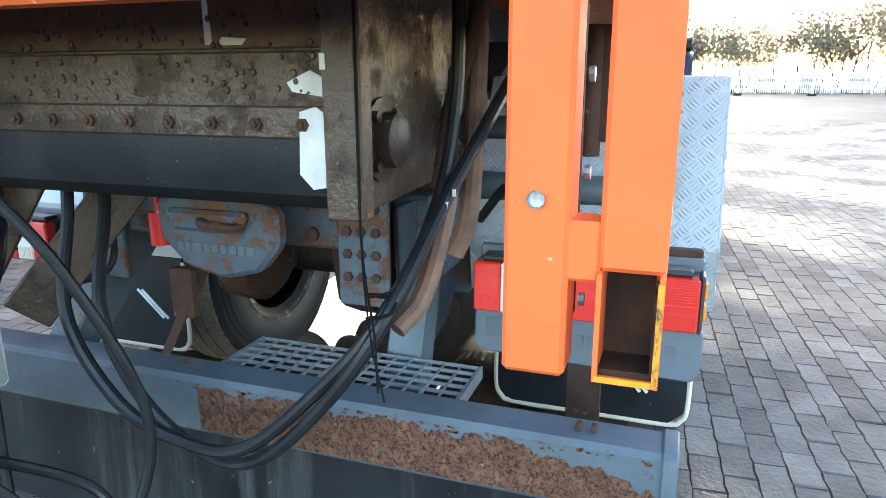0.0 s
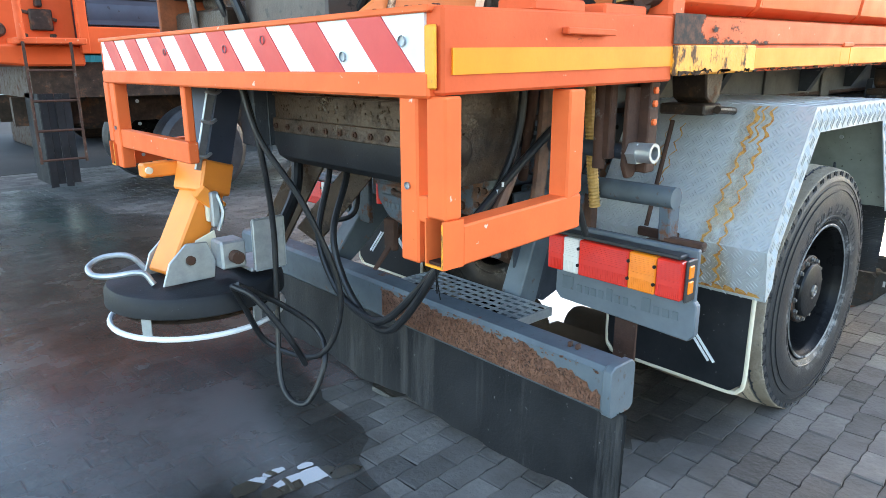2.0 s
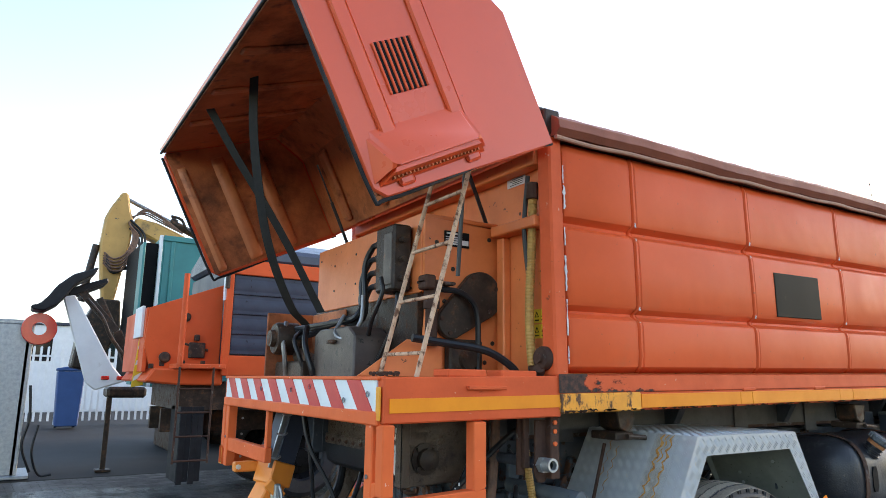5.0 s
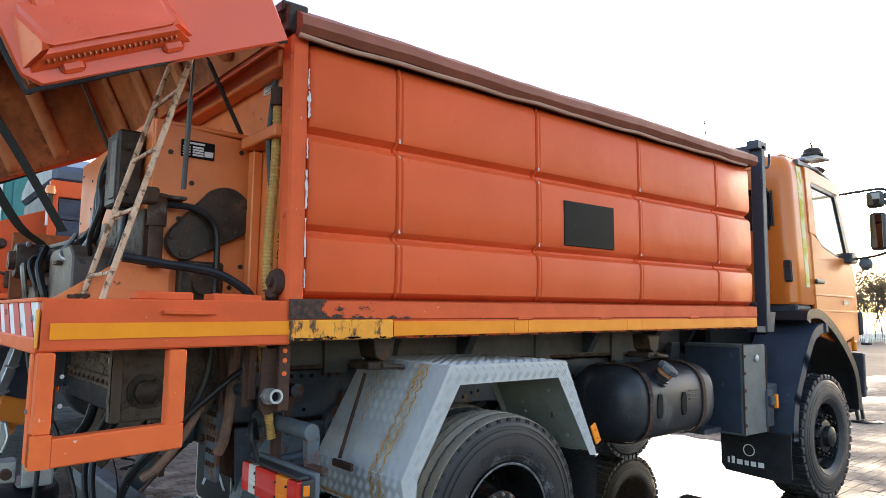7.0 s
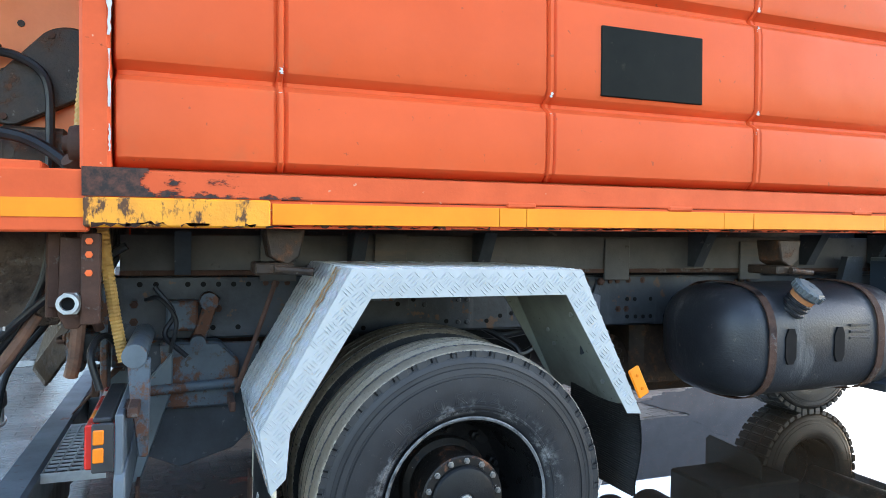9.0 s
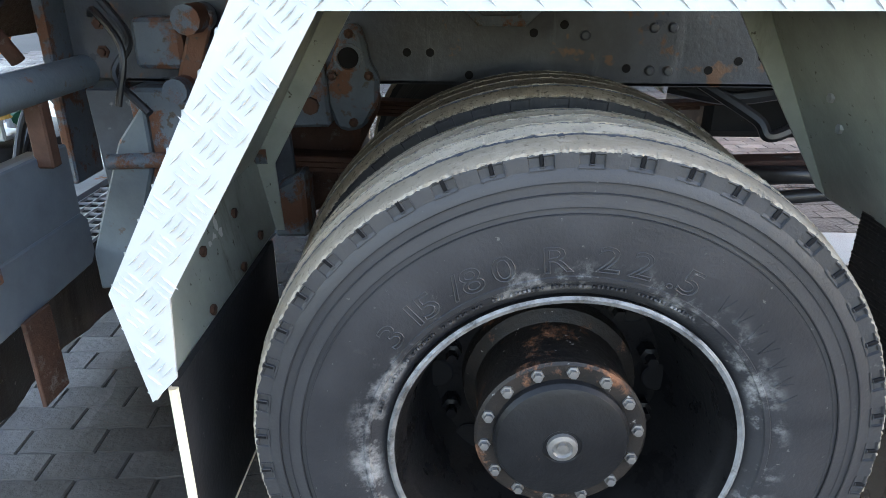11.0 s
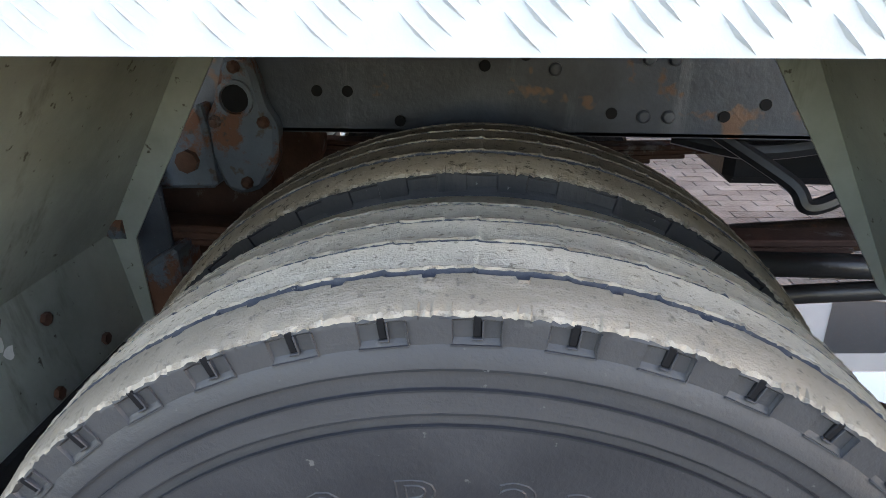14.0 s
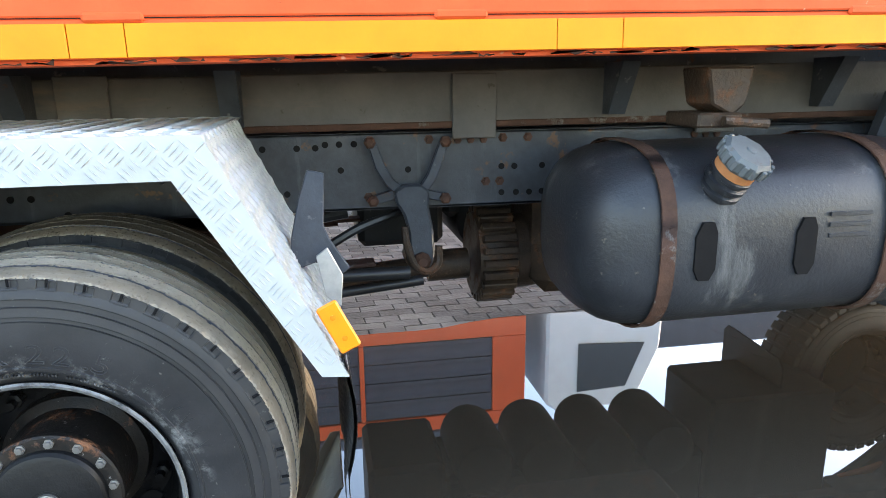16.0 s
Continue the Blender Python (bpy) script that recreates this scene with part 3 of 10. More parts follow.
def tube(bm, pts, r, seg=10, n=8, smooth=True, rib=0.0):
    """A round hose or bar along points; rib: relative swelling of every other ring."""
    path = smooth_path(pts, n) if smooth and len(pts) > 2 else [Vector(q) for q in pts]
    t = bmesh.new()
    rings = []
    up = Vector((0, 0, 1))
    for k, q in enumerate(path):
        d = (path[min(k + 1, len(path) - 1)] - path[max(k - 1, 0)]).normalized()
        if k == 0:
            u = d.cross(up if abs(d.z) < 0.9 else Vector((1, 0, 0))).normalized()
        else:
            u = (u - d * u.dot(d)).normalized()
        w = d.cross(u)
        rr = r * (1 + (rib if k % 2 else 0))
        rings.append([t.verts.new(q + (u * math.cos(2 * math.pi * s / seg) + w * math.sin(2 * math.pi * s / seg)) * rr) for s in range(seg)])
    for a, b in zip(rings, rings[1:]):
        for s in range(seg):
            f = t.faces.new((a[s], a[(s + 1) % seg], b[(s + 1) % seg], b[s]))
            f.smooth = True
    t.faces.new(rings[0][::-1])
    t.faces.new(rings[-1])
    merge(bm, t)
    return bm


def rod(bm, a, b, r, seg=12):
    return tube(bm, [a, b], r, seg, smooth=False)


def pipe(bm, a, b, r, inner, seg=16):
    """A hollow round tube with open ends."""
    a, b = Vector(a), Vector(b)
    d = (b - a).normalized()
    u = d.cross(Vector((0, 0, 1)) if abs(d.z) < 0.9 else Vector((1, 0, 0))).normalized()
    w = d.cross(u)
    t = bmesh.new()
    rows = []
    for q, rr in ((a, inner), (a, r), (b, r), (b, inner)):
        rows.append([t.verts.new(q + (u * math.cos(2 * math.pi * s / seg) + w * math.sin(2 * math.pi * s / seg)) * rr) for s in range(seg)])
    for k in range(4):
        p, q = rows[k], rows[(k + 1) % 4]
        for s in range(seg):
            f = t.faces.new((p[s], p[(s + 1) % seg], q[(s + 1) % seg], q[s]))
            f.smooth = k in (1, 3)
    bmesh.ops.recalc_face_normals(t, faces=list(t.faces))
    merge(bm, t)
    return bm


def lathe(bm, profile, centre, axis='y', seg=48, closed=False, smooth=True):
    """Profile of (radius, along) turned round an axis through the centre."""
    t = bmesh.new()
    rows = []
    for r, h in profile:
        ring = []
        for s in range(seg):
            a = 2 * math.pi * s / seg
            c, d = r * math.cos(a), r * math.sin(a)
            off = {'y': (c, h, d), 'x': (h, c, d), 'z': (c, d, h)}[axis]
            ring.append(t.verts.new(Vector(centre) + Vector(off)))
        rows.append(ring)
    pairs = list(zip(rows, rows[1:]))
    if closed:
        pairs.append((rows[-1], rows[0]))
    for p, q in pairs:
        for s in range(seg):
            f = t.faces.new((p[s], p[(s + 1) % seg], q[(s + 1) % seg], q[s]))
            f.smooth = smooth
    bmesh.ops.remove_doubles(t, verts=list(t.verts), dist=1e-5)
    bmesh.ops.recalc_face_normals(t, faces=list(t.faces))
    merge(bm, t)
    return bm


def beam(bm, a, b, w, h, r=0.004, up=(0, 0, 1)):
    """A square bar between two points, w across and h high."""
    a, b = Vector(a), Vector(b)
    d = b - a
    x = d.normalized()
    y = Vector(up).cross(x).normalized()
    z = x.cross(y)
    m = Matrix((x, y, z)).transposed().to_4x4()
    m.translation = (a + b) / 2
    return box(bm, (-d.length / 2, -w / 2, -h / 2), (d.length / 2, w / 2, h / 2), r, m)


def thing(name, label, category, at=(0, 0, 0), group="", kind=""):
    ob = new(name)
    ob.location = at
    ob.empty_display_size = 0.1
    return tagged(ob, label, category, group, kind)


def part(name, bm, material, parent=None, label=""):
    me = bpy.data.meshes.new(name)
    bm.to_mesh(me)
    bm.free()
    me.set_sharp_from_angle(angle=radians(32))
    me.materials.append(M[material] if isinstance(material, str) else material)
    ob = new(name, me)
    if parent is not None:
        ob.parent = parent
    if label:
        ob["label"] = label
    return ob


def pieces(name, bm, material, parent=None, label=""):
    """Each loose piece of the bmesh becomes a part of its own."""
    todo, out = set(bm.verts), []
    bm.verts.index_update()
    while todo:
        seed = todo.pop()
        isle, edge = {seed}, [seed]
        while edge:
            v = edge.pop()
            for e in v.link_edges:
                o = e.other_vert(v)
                if o not in isle:
                    isle.add(o)
                    edge.append(o)
        todo -= isle
        order = sorted(isle, key=lambda v: v.index)
        at = {v: k for k, v in enumerate(order)}
        faces = {f for v in order for f in v.link_faces}
        faces = sorted(faces, key=lambda f: [at[v] for v in f.verts])
        me = bpy.data.meshes.new(name)
        me.from_pydata([tuple(v.co) for v in order], [], [tuple(at[v] for v in f.verts) for f in faces])
        for p, f in zip(me.polygons, faces):
            p.use_smooth = f.smooth
        me.set_sharp_from_angle(angle=radians(32))
        me.materials.append(M[material] if isinstance(material, str) else material)
        ob = new(name, me)
        ob.parent = parent
        if label:
            ob["label"] = label
        out.append((order[0].index, ob))
    bm.free()
    return [ob for _, ob in sorted(out, key=lambda p: p[0])]


def text_mesh(text, size, depth):
    """Raised letters as a bmesh in the x-y plane, centred."""
    cu = bpy.data.curves.new("letters", 'FONT')
    cu.body, cu.size, cu.extrude, cu.align_x, cu.align_y = text, size, depth, 'CENTER', 'CENTER'
    ob = bpy.data.objects.new("letters", cu)
    me = ob.to_mesh()
    t = bmesh.new()
    t.from_mesh(me)
    ob.to_mesh_clear()
    bpy.data.objects.remove(ob)
    bpy.data.curves.remove(cu)
    return t


SLOPE = math.atan(0.0165)
TILT = Matrix.Rotation(-SLOPE, 4, 'Y')


def tilted(bm):
    """The loaded body stands slightly nose-up."""
    bm.transform(TILT)
    return bm

# ---- ground ----
YC = 1.15                      # the truck's middle line
WZ = 0.500                     # axle height of the loaded wheels
g = bm_new()
box(g, (-90, -90, -0.3), (160, 120, -0.012))
tagged(part("ground", g, "asphalt"), "wet dark asphalt yard reaching to the horizon", "ground", kind="structure")

# ---- salt spreader body ----
spreader = thing("salt_spreader", "faded orange salt spreader body with rear hood propped open", "salt spreader")

# side wall of the hopper: pressed panels with two creases and raised seams
Z0, ZB, ZA, Z1 = 1.617, 1.90, 2.335, 2.74
X0, X1 = -1.09, 2.95
SEAMS = [-0.60, 0.385, 1.385, 2.40]


def side_profile():
    """(y, z) of the pressed side from the foot up."""
    return [(0.045, Z0), (0.012, Z0 + 0.03), (0.004, Z0 + 0.09), (0.002, ZB - 0.05), (0.008, ZB - 0.026), (0.045, ZB - 0.002), (0.048, ZB + 0.012),
            (0.012, ZB + 0.036), (0.002, ZB + 0.06), (0.0, (ZA + ZB) / 2), (0.002, ZA - 0.06), (0.008, ZA - 0.034), (0.045, ZA - 0.008), (0.048, ZA + 0.008),
            (0.012, ZA + 0.034), (0.004, ZA + 0.06), (0.006, Z1 - 0.05), (0.02, Z1)]


def hopper_side(flip):
    b = bm_new()
    prof = side_profile()
    xs = [X0 - 0.0, X0 + 0.012, X0 + 0.035]
    for s in SEAMS:
        xs += [s - 0.024, s - 0.012, s - 0.006, s + 0.006, s + 0.012, s + 0.024]
    xs += [X1 - 0.035, X1 - 0.012, X1]
    rows = []
    for x in xs:
        near = min(abs(x - s) for s in SEAMS)
        edge = min(abs(x - X0), abs(x - X1))
        row = []
        for y, z in prof:
            dy = 0.0
            if near < 0.007:
                dy = -0.006
            elif near < 0.013:
                dy = 0.010
            if edge < 0.005:
                dy = 0.045
            elif edge < 0.02:
                dy = 0.014
            yy = y + dy
            row.append(b.verts.new((x, yy if not flip else 2 * YC - yy, z)))
        rows.append(row)
    for p, q in zip(rows, rows[1:]):
        for k in range(len(prof) - 1):
            f = b.faces.new((p[k], q[k], q[k + 1], p[k + 1]))
            f.smooth = q[k].co.x - p[k].co.x < 0.1 and abs(q[k].co.z - q[k + 1].co.z) < 0.05
    bmesh.ops.recalc_face_normals(b, faces=list(b.faces))
    return tilted(b)


for flip in (False, True):
    side = part("side_panel", hopper_side(flip), "orange", spreader, "faded orange pressed side panel with scratched edges")
    md = side.modifiers.new("thick", 'SOLIDIFY')
    md.thickness, md.offset = 0.012, -1 if not flip else -1
# floor and front of the hopper, a dark funnel inside
b = bm_new()
box(b, (X0 + 0.02, 0.07, Z0 - 0.02), (X1 - 0.02, 2 * YC - 0.07, Z0 + 0.02))
box(b, (X1 - 0.03, 0.07, Z0 + 0.03), (X1 - 0.005, 2 * YC - 0.07, Z1), 0.004)
part("hopper_shell", tilted(b), "orange_in", spreader)
b = bm_new()
box(b, (0.60, -0.004, 1.952), (1.085, 0.012, 2.222), 0.003)
part("window", tilted(b), "black_panel", spreader, "black rectangular panel on the side")
# rear corner post
b = bm_new()
box(b, (-1.175, 0.005, 1.60), (-1.092, 0.10, 2.765), 0.01)
box(b, (-1.175, 2 * YC - 0.10, 1.60), (-1.092, 2 * YC - 0.005, 2.765), 0.01)
pieces("corner_post", tilted(b), "orange_rail", spreader)


def ragged(b, x0, x1, z0, z1, y, seed, n=9, bite=0.5):
    """A thin patch with an uneven outline on the side of the body."""
    rnd = random.Random(seed)
    if x1 - x0 > z1 - z0:
        lo = [(x0 + (x1 - x0) * k / n, z0 + (z1 - z0) * rnd.uniform(0, bite)) for k in range(n + 1)]
        hi = [(x0 + (x1 - x0) * (k + rnd.uniform(-0.3, 0.3)) / n, z1 - (z1 - z0) * rnd.uniform(0, bite)) for k in range(n + 1)]
    else:
        lo = [(x0 + (x1 - x0) * rnd.uniform(0, bite), z0 + (z1 - z0) * k / n) for k in range(n + 1)]
        hi = [(x1 - (x1 - x0) * rnd.uniform(0, bite), z0 + (z1 - z0) * k / n) for k in range(n + 1)]
    prism(b, lo + hi[::-1], 'y', y, y + 0.003)


b = bm_new()
for k, (x0, x1, z0, z1) in enumerate(((-1.103, -1.084, 2.00, 2.17), (-1.100, -1.090, 1.79, 1.96), (-1.103, -1.080, 2.40, 2.52), (-1.099, -1.088, 2.53, 2.62), (-1.098, -1.089, 2.22, 2.31), (-1.099, -1.091, 1.66, 1.74))):
    ragged(b, x0, x1, z0, z1, 0.0005, k + 3)
for k, s in enumerate(SEAMS):
    for z in (ZA, ZB):
        ragged(b, s - 0.010, s + 0.009, z - 0.055, z - 0.030, 0.0005, 20 + k)
        ragged(b, s - 0.008, s + 0.010, z + 0.030, z + 0.060, 0.0005, 40 + k)
pieces("paint_wear", tilted(b), "flake", spreader, "bare metal worn through the paint")

# rail under the panels with its yellow stripe
b = bm_new()
prism(b, [(0.02, 1.435), (0.02, 1.445), (0.004, 1.445), (0.004, 1.522), (-0.002, 1.53), (0.0, 1.605), (0.05, 1.613), (0.14, 1.613), (0.14, 1.435)], 'x', -1.17, 2.97)
part("side_rail", tilted(b), "orange_rail", spreader, "orange steel rail with chipped edges")
b = bm_new()
box(b, (-1.17, 2 * YC - 0.14, 1.435), (2.97, 2 * YC - 0.004, 1.613), 0.004)
part("side_rail", tilted(b), "orange_rail", spreader)
b = bm_new()
xs = [-1.16, -0.63, 0.17, 0.28, 1.20, 1.36, 2.15, 2.955]
for k in range(1, len(xs) - 1):
    box(b, (xs[k] + 0.001, -0.006 - 0.0006 * (k % 2), 1.447), (xs[k + 1] - 0.001, 0.008, 1.514), 0.001)
pieces("yellow_stripe", tilted(b), "yellow", spreader, "yellow reflective stripe, worn at its edges")
b = bm_new()
box(b, (-1.165, -0.012, 1.436), (-0.635, 0.008, 1.524), 0.006)
part("worn_stripe", tilted(b), "yellow_worn", spreader, "burnt and peeling yellow stripe")
b = bm_new()
b.faces.new([b.verts.new(v) for v in ((-1.168, -0.006, 1.5265), (-0.52, -0.006, 1.5265), (-0.52, -0.006, 1.612), (-1.168, -0.006, 1.612))])
part("scorched_patch", tilted(b), "soot", spreader, "blackened rusty patch at the rear of the rail")
b = bm_new()
for k in range(46):
    rr = random.Random(170 + k)
    x = -1.16 + k * 0.09 + rr.uniform(-0.03, 0.03)
    ragged(b, x, x + rr.uniform(0.03, 0.11), 1.434, 1.442 + rr.uniform(0.0, 0.012) * (1.5 if x < -0.5 else 0.7), 0.0012 if x > -0.63 else -0.0155, 200 + k, 6, 0.8)
pieces("rust_patch", tilted(b), "black_rust", spreader, "rusty lower edge")
# black line painted where the gap above the stripe is shaded
b = bm_new()
box(b, (-0.6, 0.001, 1.524), (2.95, 0.02, 1.5285))
part("rail_gap", tilted(b), "flat_black", spreader)
for x in (0.20, 0.92, 1.95):
    b = bm_new()
    box(b, (x, -0.007, 1.515), (x + 0.12, 0.012, 1.537), 0.006)
    part("hinge", tilted(b), "orange_rail", spreader)

# front posts of the body with rope hooks
for yy in (0.02, 2 * YC - 0.12):
    b = bm_new()
    box(b, (3.16, yy, 1.45), (3.23, yy + 0.10, 3.04), 0.006)
    box(b, (3.10, yy, 3.0), (3.26, yy + 0.10, 3.075), 0.006)
    prism(b, [(3.0, 1.45), (3.30, 1.45), (3.34, 1.62), (3.23, 1.62), (3.23, 1.50), (3.0, 1.50)], 'y', yy + 0.01, yy + 0.09)
    p = part("front_post", b, "wing_blue", spreader, "dark blue steel post")
    b = bm_new()
    tube(b, [(3.2, yy + 0.02, 2.86), (3.27, yy + 0.0, 2.86), (3.30, yy, 2.92), (3.30, yy, 2.98)], 0.011, 8, 4)
    tube(b, [(3.2, yy + 0.06, 2.86), (3.29, yy + 0.06, 2.86), (3.32, yy + 0.06, 2.92)], 0.011, 8, 4)
    part("hook", b, "wing_blue", p)
b = bm_new()
box(b, (3.15, 0.10, 2.98), (3.22, 2 * YC - 0.1, 3.05), 0.006)
box(b, (3.15, 0.10, 1.62), (3.22, 2 * YC - 0.1, 1.70), 0.006)
pieces("front_crossbar", b, "wing_blue", spreader)

# tarpaulin roll along the top edge, sheet behind it
b = bm_new()
rows = []
N = 60
for k in range(N + 1):
    x = -1.16 + (X1 + 0.02 + 1.16) * k / N
    sag = 0.004 * math.sin(k * 0.9) + 0.003 * math.sin(k * 2.3 + 1)
    base = 2.755 + 0.006 * math.sin(k * 0.21)
    ring = []
    prof = [(-0.035, 0.0), (-0.062, 0.03), (-0.055, 0.075), (-0.02, 0.10), (0.01, 0.115), (0.05, 0.14), (0.08, 0.135), (0.4, 0.20), (0.8, 0.25), (1.15, 0.27),
            (1.5, 0.25), (1.9, 0.20), (2.25, 0.13), (2.36, 0.09), (2.37, 0.02), (2.33, 0.0)]
    for y, z in prof:
        ring.append(b.verts.new((x, y + sag * 0.4, base + z + sag * (0.6 if y < 0.3 else 1.2))))
    rows.append(ring)
for p, q in zip(rows, rows[1:]):
    for k in range(len(prof) - 1):
        f = b.faces.new((p[k], q[k], q[k + 1], p[k + 1]))
        f.smooth = True
    f = b.faces.new((p[-1], q[-1], q[0], p[0]))
b.faces.new(rows[0])
b.faces.new(rows[-1][::-1])
bmesh.ops.recalc_face_normals(b, faces=list(b.faces))
part("tarpaulin", tilted(b), "tarp", spreader, "brown tarpaulin cover rolled over the top edge")
b = bm_new()
tube(b, [(-1.16 + 0.25 * k, -0.028 + 0.006 * math.sin(k * 1.7), 2.748 - 0.005 * (k % 2)) for k in range(17)], 0.012, 8, 5)
part("tarpaulin_hem", tilted(b), surface("pale_hem", (0.42, 0.24, 0.17), (0.34, 0.18, 0.12), 0.6, 0.7, grain=4, bump=0.2), spreader, "pale folded tarpaulin hem")
b = bm_new()
box(b, (-1.20, 0.0, 2.77), (-1.10, 0.16, 2.90), 0.008)
box(b, (-1.215, 0.03, 2.86), (-1.14, 0.20, 2.915), 0.008)
rod(b, (-1.20, 0.05, 2.84), (-1.20, 0.35, 2.84), 0.022)
part("tarpaulin_bracket", tilted(b), "oily", spreader)

# rear bulkhead of the hopper
b = bm_new()
box(b, (-1.150, 0.10, 1.58), (-1.125, 2 * YC - 0.10, 2.73))
part("bulkhead", b, "orange_in", spreader, "orange steel bulkhead with oil stains")
b = bm_new()
box(b, (-1.235, 0.10, 2.62), (-1.152, 2 * YC - 0.10, 2.70), 0.006)
prism(b, [(-1.30, 2.70), (-1.155, 2.70), (-1.155, 2.76), (-1.18, 2.76)], 'y', 0.08, 2 * YC - 0.08)
box(b, (-1.24, 0.10, 2.305), (-1.152, 0.46, 2.36), 0.006)
box(b, (-1.20, 0.40, 1.58), (-1.152, 0.46, 2.30), 0.006)
pieces("bulkhead_beam", b, "orange_in", spreader)
b = bm_new()
box(b, (-1.156, 0.27, 2.575), (-1.151, 0.42, 2.625), 0.001)
part("label", b, "label_white", spreader, "white printed label with worn lines")
b = bm_new()
for k in range(4):
    box(b, (-1.158, 0.285, 2.583 + k * 0.010), (-1.1565, 0.395 - 0.02 * (k % 2), 2.586 + k * 0.010))
pieces("label_print", b, "flat_black", spreader)
for z in (1.765, 1.84):
    for y in (0.115, 0.165):
        b = bm_new()
        box(b, (-1.156, y, z), (-1.151, y + 0.045, z + 0.068), 0.001)
        w = part("warning_sticker", b, "label_yellow", spreader, "yellow warning sticker")
        b = bm_new()
        for za, ya, yb in ((0.028, 0.008, 0.037), (0.052, 0.022, 0.023)):
            box(b, (-1.1585, y + ya, z + za), (-1.1565, y + yb, z + za + 0.003))
        for k in range(2):
            prism(b, [(y + 0.008 + 0.026 * k, z + 0.028), (y + 0.011 + 0.026 * k, z + 0.028), (y + 0.024, z + 0.054), (y + 0.021, z + 0.054)], 'x', -1.1585, -1.1565)
        box(b, (-1.1585, y + 0.008, z + 0.010), (-1.1565, y + 0.037, z + 0.016))
        part("pictogram", b, "flat_black", w)

# tray at the rear: side beams, floor, striped board
b = bm_new()
prism(b, [(-2.085, 1.387), (-1.178, 1.402), (-1.178, 1.585), (-2.085, 1.567)], 'y', 0.0, 0.06, 0.006)
part("tray_side", b, "orange_rail", spreader, "orange tray side with chipped paint")
b = bm_new()
prism(b, [(-2.085, 1.387), (-1.178, 1.402), (-1.178, 1.585), (-2.085, 1.567)], 'y', 2 * YC - 0.06, 2 * YC, 0.006)
part("tray_side", b, "orange_rail", spreader)
b = bm_new()
prism(b, [(-2.06, 1.429), (-1.185, 1.445), (-1.185, 1.500), (-2.06, 1.484)], 'y', -0.004, 0.001)
part("yellow_stripe", b, "yellow", spreader, "yellow reflective stripe")
b = bm_new()
box(b, (-2.05, 0.06, 1.535), (-1.16, 2 * YC - 0.06, 1.556))
part("tray_floor", b, "orange_in", spreader)
b = bm_new()
prism(b, [(-1.70, -0.022), (-1.50, -0.022), (-1.52, 0.0), (-1.70, 0.0)], 'z', 1.520, 1.537, 0.003)
part("step_lug", b, "orange_rail", spreader)
for x0 in (-1.78, -1.50):
    b = bm_new()
    box(b, (x0, 0.02, 1.572), (x0 + 0.20, 0.14, 1.605), 0.006)
    part("tray_block", b, "orange_rail", spreader)
b = bm_new()
box(b, (-2.10, 0.03, 1.380), (-2.055, 2 * YC - 0.03, 1.435), 0.006)
box(b, (-2.10, 0.03, 1.555), (-2.055, 2 * YC - 0.03, 1.570), 0.003)
pieces("board_frame", b, "orange_leg", spreader)
b = bm_new()
box(b, (-2.092, 0.05, 1.43), (-2.062, 2 * YC - 0.05, 1.56))
board = part("marker_board", b, "white_film", spreader, "red and white striped reflective board")
# slanted red stripes
y0, y1, z0, z1 = 0.055, 2 * YC - 0.055, 1.432, 1.558
pitch = 0.268
k = -1
while y0 + k * pitch < y1 + 0.2:
    a = y0 + k * pitch
    # stripe leans: its top lies further inboard
    poly = [(a + 0.02, z0), (a + 0.02 + pitch / 2, z0), (a + 0.02 + pitch / 2 + 0.126, z1), (a + 0.02 + 0.126, z1)]
    poly2 = []
    for (p, q), (r, s) in zip(poly, poly[1:] + poly[:1]):
        poly2.append((p, q))
    cl = [(min(max(p, y0), y1), q) for p, q in poly2]
    if max(p for p, _ in cl) - min(p for p, _ in cl) > 0.03:
        b = bm_new()
        prism(b, cl, 'x', -2.0955, -2.092)
        part("red_stripe", b, "red_film", board)
    k += 1
b = bm_new()
for y, z in ((0.12, 1.50), (0.35, 1.47), (0.75, 1.52), (1.0, 1.5), (1.5, 1.5)):
    lathe(b, [(0.012, -0.0), (0.012, 0.004), (0.0, 0.005)], (-2.0955, y, z), 'x', 8)
b.transform(Matrix.Translation((-0.004, 0, 0)))
pieces("rivet", b, "galv", board)

# guard frames under the tray corners


